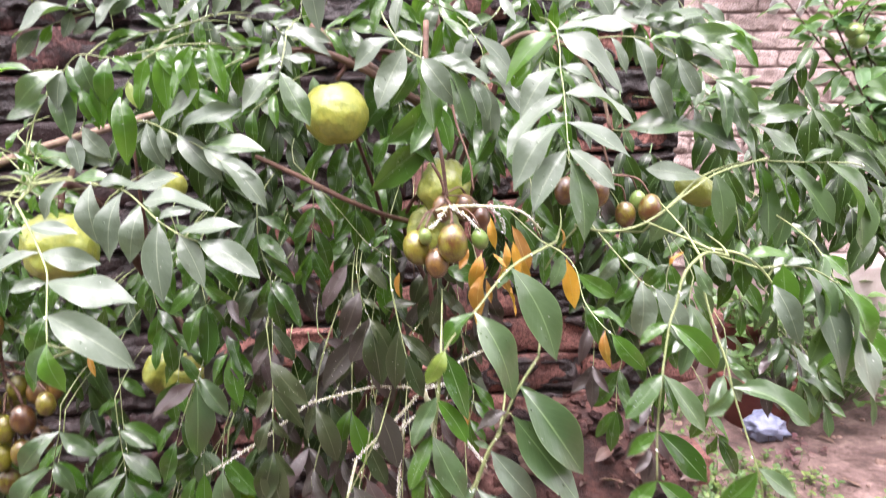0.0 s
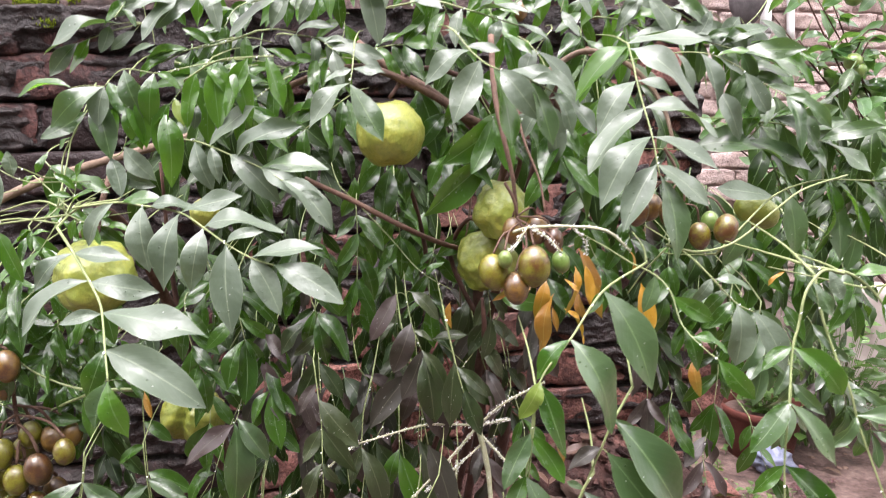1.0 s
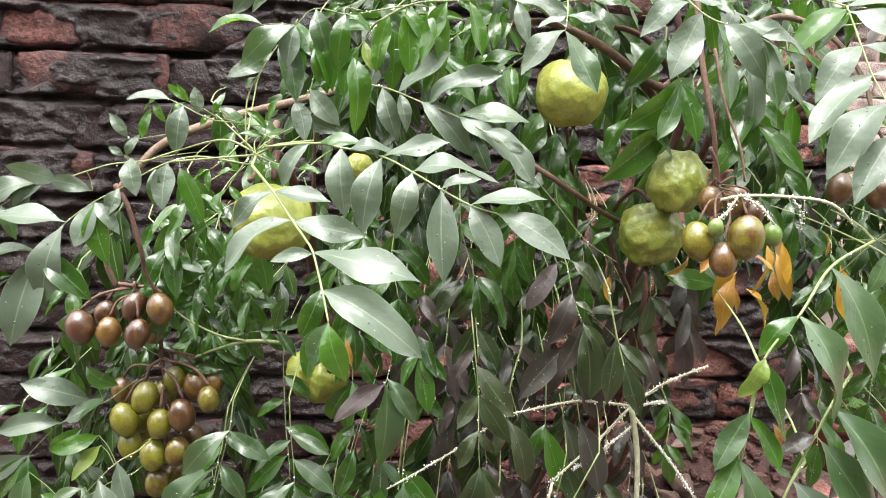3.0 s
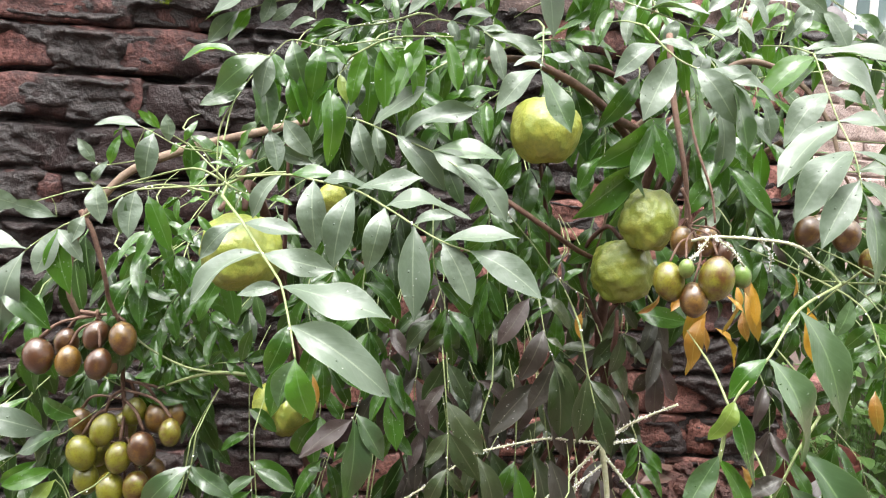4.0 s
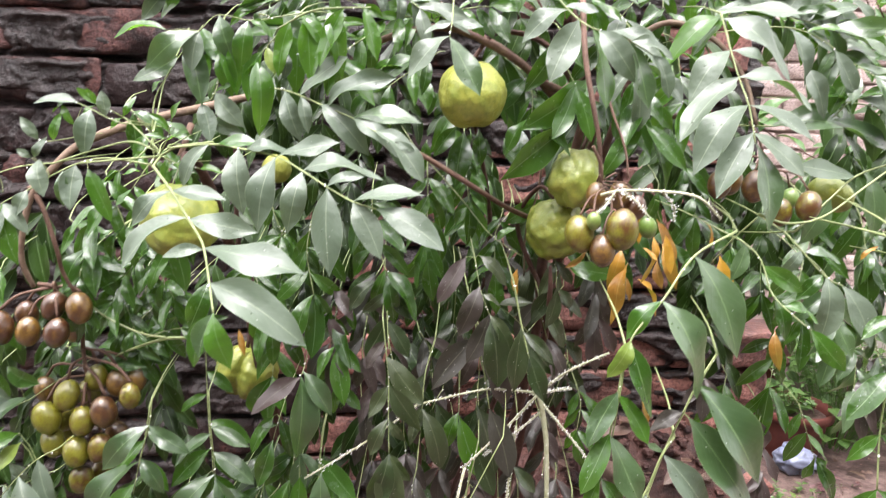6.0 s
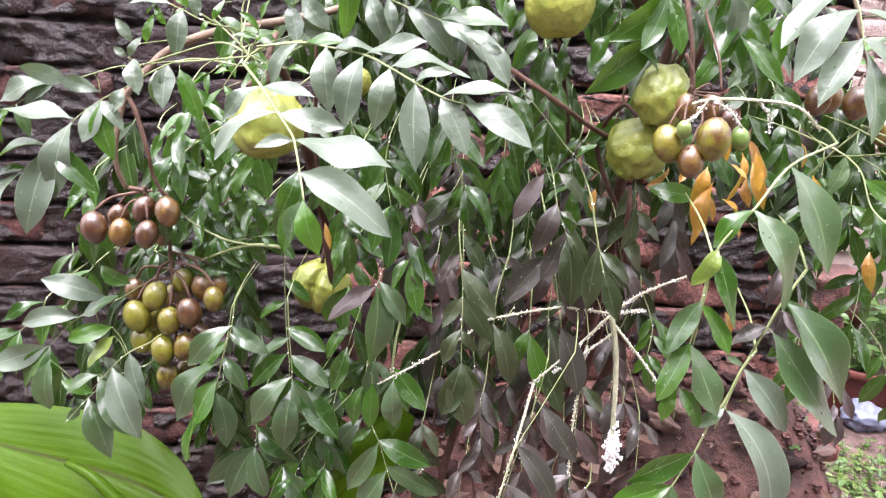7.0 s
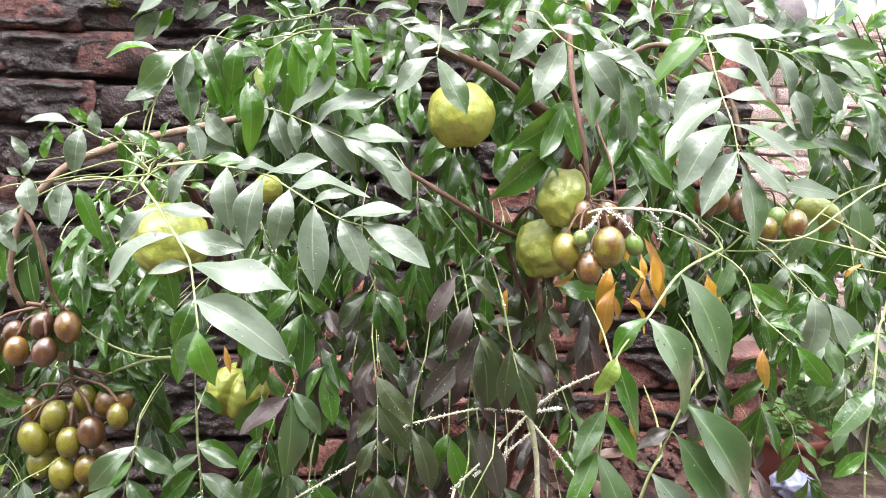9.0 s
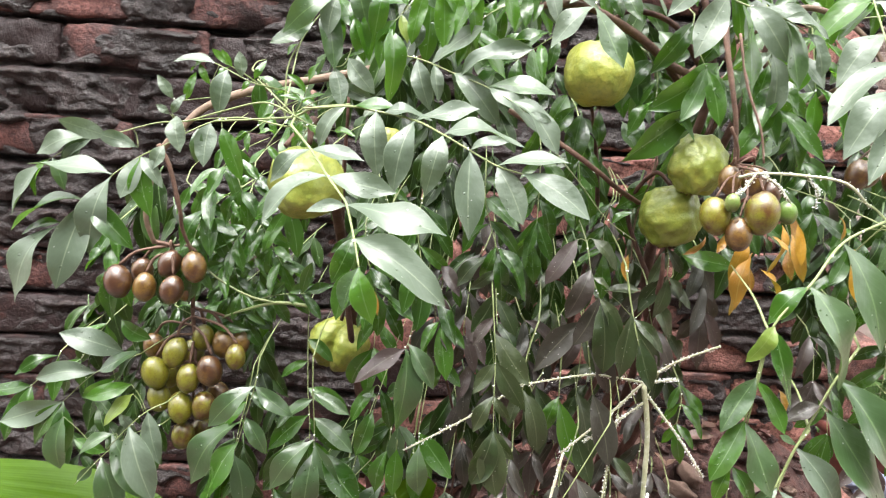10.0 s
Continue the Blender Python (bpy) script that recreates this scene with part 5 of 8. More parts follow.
hanging_leaf((-0.117, 1.080, 1.195), (-0.108, 1.050, 1.109), 4, 0.059, LEAF, 48)
hanging_leaf((-0.061, 1.060, 1.098), (-0.070, 1.030, 1.026), 3, 0.063, LEAF, 48)
hanging_leaf((-0.271, 1.000, 0.993), (-0.270, 0.970, 0.926), 3, 0.066, LEAF, 48)
hanging_leaf((0.005, 1.020, 1.050), (0.008, 1.000, 1.009), 2, 0.057, SHADED_LEAF, 48)
# upper canopy
hanging_leaf((-0.183, 1.000, 1.433), (-0.220, 0.960, 1.398), 3, 0.051, BRIGHT, 48)
hanging_leaf((-0.277, 1.020, 1.407), (-0.311, 0.980, 1.366), 3, 0.048, LEAF, 48)
hanging_leaf((-0.298, 0.980, 1.354), (-0.339, 0.930, 1.334), 3, 0.049, LEAF, 48)
hanging_leaf((-0.075, 1.000, 1.438), (-0.052, 0.960, 1.380), 3, 0.055, LEAF, 48)
hanging_leaf((-0.006, 1.000, 1.415), (0.012, 0.950, 1.355), 3, 0.056, BRIGHT, 48)
hanging_leaf((0.039, 0.950, 1.350), (0.060, 0.920, 1.279), 3, 0.068, WAXY_SHEEN, 48)
hanging_leaf((0.139, 1.020, 1.327), (0.144, 0.990, 1.250), 3, 0.076, BRIGHT, 48)
hanging_leaf((0.147, 1.050, 1.395), (0.194, 1.000, 1.369), 4, 0.065, BRIGHT, 48)
hanging_leaf((0.237, 1.000, 1.363), (0.297, 0.950, 1.340), 4, 0.071, GLAUCOUS_SHEEN, 48)
hanging_leaf((0.301, 0.980, 1.330), (0.337, 0.920, 1.287), 4, 0.071, GLAUCOUS_SHEEN, 48)
hanging_leaf((-0.056, 1.000, 1.278), (-0.045, 0.970, 1.218), 3, 0.064, LEAF, 48)
hanging_leaf((-0.180, 1.000, 1.335), (-0.244, 0.950, 1.315), 4, 0.058, BRIGHT, 48)
hanging_leaf((-0.269, 0.950, 1.320), (-0.314, 0.920, 1.303), 3, 0.058, BRIGHT, 48)
hanging_leaf((-0.314, 0.920, 1.303), (-0.273, 0.880, 1.267), 3, 0.055, BRIGHT, 48)
hanging_leaf((-0.231, 0.950, 1.309), (-0.263, 0.900, 1.280), 3, 0.058, LEAF, 48)
hanging_leaf((-0.167, 0.950, 1.286), (-0.216, 0.920, 1.246), 3, 0.059, LEAF, 48)
hanging_leaf((0.243, 1.050, 1.373), (0.297, 1.000, 1.348), 4, 0.065, BRIGHT, 48)
hanging_leaf((0.342, 1.100, 1.388), (0.381, 1.050, 1.353), 3, 0.078, LEAF, 48)
hanging_leaf((0.311, 0.980, 1.263), (0.382, 0.920, 1.238), 4, 0.071, GLAUCOUS_SHEEN, 48)
hanging_leaf((0.082, 1.020, 1.375), (0.037, 0.980, 1.316), 3, 0.063, LEAF, 48)
hanging_leaf((-0.016, 0.970, 1.322), (0.002, 0.950, 1.260), 2, 0.072, LEAF, 48)
hanging_leaf((0.064, 0.950, 1.281), (0.077, 0.920, 1.221), 3, 0.071, LEAF, 48)
hanging_leaf((0.134, 1.020, 1.149), (0.149, 1.000, 1.075), 2, 0.062, LEAF, 48)
hanging_leaf((0.435, 0.850, 1.107), (0.448, 0.800, 1.035), 3, 0.077, LEAF, 48)
hanging_leaf((-0.529, 0.980, 1.213), (-0.470, 0.950, 1.152), 3, 0.062, LEAF, 48)
hanging_leaf((-0.370, 0.980, 1.325), (-0.299, 0.950, 1.297), 4, 0.056, WAXY_SHEEN, 48)
hanging_leaf((-0.248, 1.000, 1.362), (-0.184, 0.960, 1.339), 4, 0.058, WAXY_SHEEN, 48)
hanging_leaf((-0.149, 1.000, 1.343), (-0.103, 0.970, 1.347), 3, 0.054, LEAF, 48)
# small young leaves near the growing tip and over the wall
hanging_leaf((-0.473, 0.900, 1.167), (-0.497, 0.880, 1.140), 2, 0.029, BRIGHT, 48)
hanging_leaf((-0.437, 0.900, 1.152), (-0.445, 0.880, 1.106), 2, 0.031, BRIGHT, 48)
hanging_leaf((-0.500, 0.920, 1.194), (-0.526, 0.900, 1.210), 2, 0.028, BRIGHT, 48)
hanging_leaf((-0.597, 1.060, 1.002), (-0.543, 1.030, 0.918), 5, 0.050, LEAF, 48)
hanging_leaf((-0.551, 1.060, 1.046), (-0.491, 1.030, 0.963), 5, 0.049, LEAF, 48)
hanging_leaf((-0.634, 1.050, 1.061), (-0.597, 1.030, 1.014), 3, 0.052, LEAF, 48)
hanging_leaf((-0.542, 1.030, 0.903), (-0.451, 1.000, 0.936), 4, 0.046, LEAF, 48)
hanging_leaf((-0.748, 1.080, 0.850), (-0.786, 1.060, 0.783), 2, 0.063, LEAF, 48)
hanging_leaf((-0.572, 1.020, 1.128), (-0.540, 1.000, 1.060), 3, 0.056, LEAF, 48)
hanging_leaf((-0.367, 1.020, 0.721), (-0.376, 1.000, 0.659), 3, 0.064, LEAF, 48)
hanging_leaf((-0.280, 0.950, 0.558), (-0.289, 0.930, 0.499), 3, 0.072, LEAF, 48)
hanging_leaf((-0.400, 0.970, 0.637), (-0.408, 0.950, 0.568), 3, 0.069, LEAF, 48)
hanging_leaf((-0.801, 1.040, 0.804), (-0.834, 1.020, 0.754), 2, 0.069, LEAF, 48)
hanging_leaf((-0.593, 1.030, 1.029), (-0.596, 1.000, 0.956), 3, 0.058, LEAF, 48)
hanging_leaf((-0.644, 1.050, 0.886), (-0.586, 1.030, 0.872), 2, 0.054, LEAF, 48)
small_rng = random.Random(15)
for _ in range(22):
    top = Vector((small_rng.uniform(-0.64, -0.34), small_rng.uniform(1.03, 1.16), small_rng.uniform(0.90, 1.12)))
    if abs(top.x + 0.41) < 0.08 and top.z < 1.03:
        continue
    end = top + Vector((small_rng.uniform(-0.05, 0.05), small_rng.uniform(-0.04, 0.0), -small_rng.uniform(0.05, 0.09)))
    hanging_leaf(top, end, small_rng.choice((3, 4)), small_rng.uniform(0.040, 0.054), small_rng.choice((LEAF, LEAF, BRIGHT)), 52)
# leaves that hang singly before the soil bank
compound_leaf([(-0.320, 1.000, 0.803), (-0.321, 0.980, 0.778), (-0.320, 0.960, 0.754)], [(0.50, -95, 0.077, 0.10), (1.00, -104, 0.064, 0.11), (0.37, -124, 0.068, 0.10), (0.50, -144, 0.061, 0.10)], LEAF)
compound_leaf([(-0.288, 1.000, 0.799), (-0.290, 0.990, 0.751), (-0.288, 0.980, 0.740)], [(0.50, -84, 0.084, 0.11), (0.40, -61, 0.061, 0.10)], BRIGHT)
compound_leaf([(-0.064, 0.880, 0.856), (-0.099, 0.865, 0.786), (-0.124, 0.850, 0.740), (-0.136, 0.835, 0.695), (-0.144, 0.820, 0.662)], [(0.23, -54, 0.080, 0.11), (0.47, -52, 0.082, 0.11), (0.70, -45, 0.073, 0.11), (0.83, -149, 0.063, 0.10), (0.98, -55, 0.055, 0.10)], SOOTY, 0.0008)
compound_leaf([(-0.108, 0.990, 1.007), (-0.090, 0.970, 0.940), (-0.074, 0.950, 0.861)], [(0.44, -128, 0.092, 0.09), (0.55, -63, 0.082, 0.10), (1.00, -71, 0.093, 0.11), (0.45, -44, 0.075, 0.11)], SOOTY)
compound_leaf([(-0.145, 1.000, 0.934), (-0.156, 0.985, 0.891), (-0.158, 0.970, 0.849)], [(1.00, -69, 0.085, 0.11), (0.96, -105, 0.054, 0.10), (0.50, -117, 0.054, 0.11)], SHADED_LEAF)
compound_leaf([(-0.111, 1.000, 0.899), (-0.110, 0.980, 0.839)], [(1.00, -68, 0.093, 0.11), (0.94, -107, 0.054, 0.10)], BRIGHT)
compound_leaf([(-0.054, 0.960, 1.024), (-0.042, 0.945, 0.972), (-0.032, 0.930, 0.935)], [(0.50, -93, 0.085, 0.11), (0.91, -68, 0.065, 0.10), (0.59, -42, 0.056, 0.10)], SHADED_LEAF)
# leaves that cover the top of the wall
compound_leaf([(-0.248, 0.980, 1.457), (-0.279, 0.953, 1.426), (-0.309, 0.927, 1.402), (-0.339, 0.900, 1.382)], [(0.73, -71, 0.054, 0.37), (0.81, -133, 0.062, 0.41), (0.95, -163, 0.052, 0.42), (0.37, -131, 0.064, 0.39), (0.49, -45, 0.053, 0.38), (0.25, -174, 0.038, 0.42), (1.00, -125, 0.060, 0.42)], WAXY_SHEEN)
compound_leaf([(-0.083, 0.940, 1.433), (-0.128, 0.924, 1.413), (-0.165, 0.908, 1.399), (-0.194, 0.892, 1.387), (-0.231, 0.876, 1.382), (-0.255, 0.860, 1.372)], [(0.30, -74, 0.076, 0.38), (0.38, -10, 0.074, 0.42), (0.20, -30, 0.083, 0.42), (0.72, -121, 0.046, 0.40), (0.82, -135, 0.065, 0.40), (0.91, -171, 0.055, 0.42), (0.52, 171, 0.081, 0.42), (0.33, 148, 0.047, 0.40), (0.11, -111, 0.057, 0.37), (0.60, -118, 0.039, 0.39)], WAXY_SHEEN)
compound_leaf([(-0.123, 0.980, 1.390), (-0.073, 0.960, 1.395), (-0.030, 0.940, 1.382), (0.023, 0.920, 1.363)], [(0.62, -102, 0.049, 0.37), (0.89, -113, 0.040, 0.37), (0.70, -3, 0.066, 0.44), (0.38, 129, 0.043, 0.41), (0.74, 47, 0.042, 0.46), (0.98, -27, 0.045, 0.44)], WAXY_SHEEN)
compound_leaf([(0.152, 1.000, 1.468), (0.112, 0.983, 1.448), (0.089, 0.967, 1.415), (0.077, 0.950, 1.383)], [(0.35, -86, 0.053, 0.39), (0.60, -143, 0.062, 0.35), (0.98, -58, 0.039, 0.41), (0.45, 180, 0.057, 0.34), (0.70, -51, 0.047, 0.44)], WAXY_SHEEN)
compound_leaf([(0.125, 1.060, 1.446), (0.175, 1.033, 1.432), (0.216, 1.007, 1.405), (0.263, 0.980, 1.369)], [(0.29, -40, 0.063, 0.44), (0.46, -121, 0.065, 0.35), (0.58, -64, 0.058, 0.41), (0.80, -142, 0.070, 0.34), (0.92, -48, 0.067, 0.46), (0.73, -11, 0.049, 0.50), (0.17, -123, 0.051, 0.34), (0.33, 28, 0.036, 0.50)], WAXY_SHEEN)
compound_leaf([(-0.412, 0.960, 1.438), (-0.397, 0.947, 1.415), (-0.402, 0.933, 1.388), (-0.412, 0.920, 1.365)], [(0.38, -71, 0.035, 0.28), (0.66, -126, 0.041, 0.31), (0.86, -44, 0.027, 0.29), (0.24, -134, 0.036, 0.31)], LEAF)
compound_leaf([(0.000, 1.040, 1.478), (-0.038, 1.020, 1.457), (-0.075, 1.000, 1.438)], [(0.69, -107, 0.057, 0.20), (0.50, -171, 0.055, 0.19), (0.29, -68, 0.037, 0.20), (0.95, -144, 0.056, 0.20), (0.59, -63, 0.044, 0.21)], BRIGHT)
compound_leaf([(0.048, 1.060, 1.492), (0.023, 1.040, 1.458), (-0.002, 1.020, 1.439)], [(0.57, -85, 0.034, 0.21), (0.93, -150, 0.055, 0.18), (0.32, -42, 0.037, 0.20), (1.00, -115, 0.036, 0.20)], BRIGHT)
hanging_leaf((0.206, 1.150, 1.179), (0.219, 1.100, 1.098), 4, 0.062, LEAF, 48)
hanging_leaf((0.276, 1.200, 1.136), (0.265, 1.150, 1.050), 3, 0.068, SOOTY, 48)
hanging_leaf((0.295, 1.150, 1.093), (0.274, 1.100, 1.018), 3, 0.066, LEAF, 48)
hanging_leaf((0.345, 1.150, 1.049), (0.326, 1.100, 0.991), 3, 0.066, LEAF, 48)
hanging_leaf((0.437, 1.100, 1.142), (0.440, 1.050, 1.067), 3, 0.072, LEAF, 48)
hanging_leaf((0.517, 1.100, 1.100), (0.518, 1.050, 1.026), 3, 0.073, LEAF, 48)
hanging_leaf((0.377, 1.120, 1.139), (0.377, 1.080, 1.069), 3, 0.069, LEAF, 48)
hanging_leaf((0.352, 1.100, 0.812), (0.333, 1.050, 0.742), 3, 0.067, SOOTY, 48)
hanging_leaf((0.301, 1.120, 0.860), (0.286, 1.080, 0.792), 3, 0.063, LEAF, 48)
hanging_leaf((0.238, 1.100, 0.941), (0.242, 1.060, 0.874), 2, 0.061, SOOTY, 48)
compound_leaf([(-0.330, 0.880, 1.297), (-0.294, 0.867, 1.315), (-0.259, 0.853, 1.318), (-0.231, 0.840, 1.318)], [(0.13, -101, 0.058, 0.12), (0.29, -84, 0.071, 0.12), (0.50, -74, 0.071, 0.11), (0.67, -111, 0.064, 0.13), (0.90, -71, 0.055, 0.13), (0.23, -46, 0.044, 0.13)], BRIGHT)
# young leaves at the growing tip
compound_leaf([(-0.435, 0.830, 1.164), (-0.426, 0.825, 1.179), (-0.420, 0.820, 1.195)], [(0.38, 28, 0.029, 0.22), (0.75, 135, 0.025, 0.23), (1.00, 64, 0.026, 0.20), (0.50, 172, 0.023, 0.23), (0.12, -38, 0.031, 0.19)], BRIGHT, 0.0008)
compound_leaf([(-0.441, 0.830, 1.160), (-0.450, 0.825, 1.145), (-0.459, 0.820, 1.129)], [(0.11, -42, 0.027, 0.18), (0.50, -174, 0.020, 0.21), (0.91, -44, 0.025, 0.20), (1.00, -131, 0.023, 0.22)], BRIGHT, 0.0008)
compound_leaf([(-0.432, 0.820, 1.164), (-0.411, 0.815, 1.156), (-0.389, 0.810, 1.153)], [(0.43, -51, 0.028, 0.21), (0.71, 39, 0.022, 0.18), (1.00, -5, 0.023, 0.17), (0.21, -98, 0.022, 0.22)], BRIGHT, 0.0008)
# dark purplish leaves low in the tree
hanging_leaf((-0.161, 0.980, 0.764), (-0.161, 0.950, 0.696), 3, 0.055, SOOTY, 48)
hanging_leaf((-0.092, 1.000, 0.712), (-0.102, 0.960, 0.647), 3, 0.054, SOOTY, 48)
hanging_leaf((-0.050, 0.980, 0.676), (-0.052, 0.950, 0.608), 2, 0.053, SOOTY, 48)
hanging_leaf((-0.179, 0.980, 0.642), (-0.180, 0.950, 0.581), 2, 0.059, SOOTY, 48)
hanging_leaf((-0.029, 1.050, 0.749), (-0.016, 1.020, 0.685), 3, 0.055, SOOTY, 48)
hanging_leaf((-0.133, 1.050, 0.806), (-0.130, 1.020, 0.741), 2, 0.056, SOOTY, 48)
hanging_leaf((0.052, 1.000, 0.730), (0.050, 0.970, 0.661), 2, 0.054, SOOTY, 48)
hanging_leaf((-0.241, 1.000, 0.694), (-0.236, 0.960, 0.629), 3, 0.060, SHADED_LEAF, 48)
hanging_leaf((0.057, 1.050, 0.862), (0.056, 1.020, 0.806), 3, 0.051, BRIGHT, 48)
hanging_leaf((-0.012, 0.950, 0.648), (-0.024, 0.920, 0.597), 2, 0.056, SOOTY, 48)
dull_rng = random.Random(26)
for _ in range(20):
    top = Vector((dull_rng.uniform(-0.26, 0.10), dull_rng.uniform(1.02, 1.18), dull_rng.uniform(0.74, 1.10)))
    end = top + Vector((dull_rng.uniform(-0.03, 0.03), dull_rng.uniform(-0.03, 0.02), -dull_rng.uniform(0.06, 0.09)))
    hanging_leaf(top, end, dull_rng.choice((2, 3)), dull_rng.uniform(0.055, 0.075), dull_rng.choice((SOOTY, SOOTY, SOOTY, SHADED_LEAF)), 40)
# bare dark twigs
tree_branch([(-0.176, 1.080, 0.825), (-0.155, 1.100, 0.712), (-0.170, 1.100, 0.594), (-0.147, 1.080, 0.468)], 0.0030, 0.0020, DARK_BARK)
tree_branch([(-0.032, 1.020, 0.933), (-0.061, 1.060, 0.811), (-0.106, 1.100, 0.661), (-0.124, 1.100, 0.499)], 0.0040, 0.0030, DARK_BARK)
tree_branch([(-0.270, 1.100, 0.844), (-0.235, 1.120, 0.712), (-0.232, 1.120, 0.575)], 0.0020, 0.0015, DARK_BARK)
tree_branch([(-0.013, 1.050, 1.202), (-0.017, 1.050, 1.132), (-0.028, 1.060, 1.072), (-0.026, 1.060, 1.011)], 0.0018, 0.0010, PALE_BARK)
compound_leaf([(-0.270, 0.960, 1.359), (-0.306, 0.947, 1.343), (-0.340, 0.933, 1.334), (-0.367, 0.920, 1.318)], [(0.33, -105, 0.043, 0.21), (0.11, -84, 0.041, 0.19), (0.56, -121, 0.044, 0.20), (0.73, -180, 0.036, 0.19), (0.93, -147, 0.034, 0.20), (0.44, 148, 0.035, 0.22)], LEAF)
# leaves above the coping
hanging_leaf((-0.322, 1.050, 1.478), (-0.334, 1.000, 1.420), 4, 0.056, BRIGHT, 48)
hanging_leaf((-0.271, 1.100, 1.487), (-0.252, 1.050, 1.427), 4, 0.057, LEAF, 48)
hanging_leaf((-0.219, 1.080, 1.491), (-0.223, 1.030, 1.431), 4, 0.058, BRIGHT, 48)
hanging_leaf((-0.168, 1.100, 1.492), (-0.182, 1.050, 1.430), 4, 0.058, LEAF, 48)
hanging_leaf((-0.109, 1.100, 1.502), (-0.097, 1.050, 1.441), 4, 0.059, BRIGHT, 48)
hanging_leaf((-0.046, 1.120, 1.503), (-0.059, 1.060, 1.431), 4, 0.059, LEAF, 48)
hanging_leaf((0.001, 1.120, 1.505), (-0.001, 1.060, 1.433), 3, 0.059, BRIGHT, 48)
hanging_leaf((0.052, 1.100, 1.466), (0.035, 1.050, 1.398), 3, 0.059, LEAF, 48)
hanging_leaf((0.102, 1.120, 1.510), (0.081, 1.060, 1.430), 3, 0.060, BRIGHT, 48)
hanging_leaf((-0.370, 1.020, 1.455), (-0.374, 0.980, 1.408), 3, 0.054, LEAF, 48)
hanging_leaf((0.147, 1.100, 1.440), (0.126, 1.050, 1.365), 3, 0.059, LEAF, 48)
hanging_leaf((-0.181, 1.080, 1.394), (-0.194, 1.040, 1.338), 3, 0.056, BRIGHT, 48)
hanging_leaf((0.210, 1.120, 1.447), (0.190, 1.080, 1.379), 3, 0.061, BRIGHT, 48)
hanging_leaf((0.326, 1.000, 1.060), (0.313, 0.960, 0.994), 3, 0.062, LEAF, 48)
hanging_leaf((0.339, 0.950, 1.041), (0.330, 0.920, 0.978), 3, 0.062, GLAUCOUS_SHEEN, 48)
hanging_leaf((0.407, 1.000, 0.955), (0.400, 0.970, 0.894), 3, 0.059, GLAUCOUS_SHEEN, 48)
hanging_leaf((0.377, 1.150, 0.926), (0.358, 1.100, 0.849), 3, 0.069, LEAF, 48)
# leaves before the end of the wall
end_rng = random.Random(33)
for _ in range(9):
    top = Vector((end_rng.uniform(0.42, 0.66), end_rng.uniform(1.18, 1.36), end_rng.uniform(0.78, 1.05)))
    hanging_leaf(top, top + Vector((end_rng.uniform(-0.03, 0.03), -0.03, -end_rng.uniform(0.06, 0.09))), 3, end_rng.uniform(0.058, 0.075), end_rng.choice((LEAF, LEAF, GLAUCOUS_SHEEN, SOOTY)), 46)
tree_branch([(0.143, 0.760, 1.141), (0.180, 0.775, 1.132), (0.223, 0.790, 1.139), (0.274, 0.810, 1.170), (0.313, 0.830, 1.189), (0.377, 0.860, 1.202)], 0.0013, 0.0010, STALK)
tree_branch([(0.145, 0.765, 1.137), (0.130, 0.780, 1.112), (0.121, 0.800, 1.085)], 0.0010, 0.0006, STALK)

# ---- fruit ----
def plum_mesh(seed):
    rng = random.Random(seed)
    v, f = blob(rng, 1.0, 1.2, 0.05, 16, 10, (0.77, 0.77, 1.0))
    return mesh("plum", v, f)


PLUMS = {}


def plum(parent, origin, place, size, mat, tilt=(0, 0)):
    key = (mat.name, round(tilt[0]) % 3)
    if key not in PLUMS:
        PLUMS[key] = plum_mesh(len(PLUMS))
        PLUMS[key].materials.append(mat)
    m = Matrix.Translation(Vector(place) - Vector(origin)) @ Matrix.Rotation(radians(tilt[0]), 4, "Y") @ Matrix.Rotation(radians(tilt[1]), 4, "X") @ Matrix.Diagonal((size, size, size, 1))
    part("plum", PLUMS[key], None, parent, m=m)


def fruit_bunch(top, fruits, hub, label, thick=0.55):
    """A bunch: stalks from top through the hub to each fruit, as (x, y, z, half length, skin)."""
    rng = random.Random(len(fruits))
    hub = Vector(hub)
    low = min(f[2] + f[3] for f in fruits)
    foot = Vector((sum(f[0] for f in fruits) / len(fruits), sum(f[1] for f in fruits) / len(fruits) + 0.004, min(hub.z, low + 0.012)))
    axis = spline([hub, hub.lerp(foot, 0.5) + Vector((0.004, 0, 0)), foot], 6)
    stems = [([top, Vector(top).lerp(hub, 0.5) + Vector((0.003, 0, 0)), hub], 0.0030 * thick, 0.0028 * thick), (axis, 0.0028 * thick, 0.0018 * thick)]
    for x, y, z, r, mat in fruits:
        end = Vector((x, y + 0.004, z + r * 0.96))
        start = min(axis, key=lambda q: abs(q.z - (end.z + 0.012 + 0.014 * thick)))
        way = start.lerp(end, 0.55) + Vector((0.10 * (end.x - start.x), rng.uniform(-0.006, 0.002), 0.003 + thick * rng.uniform(0.002, 0.012)))
        stems.append(([start, way, end], 0.0017 * thick, 0.0021 * thick))
    bunch = part("panicle", tubes_mesh("bunch_stalk", stems, 6, 4, 0.1, top), BARK, plum_tree, label, Matrix.Translation(Vector(top) - TREE))
    for x, y, z, r, mat in fruits:
        plum(bunch, top, (x, y, z), r, mat, (rng.uniform(-18, 18), rng.uniform(-14, 14)))


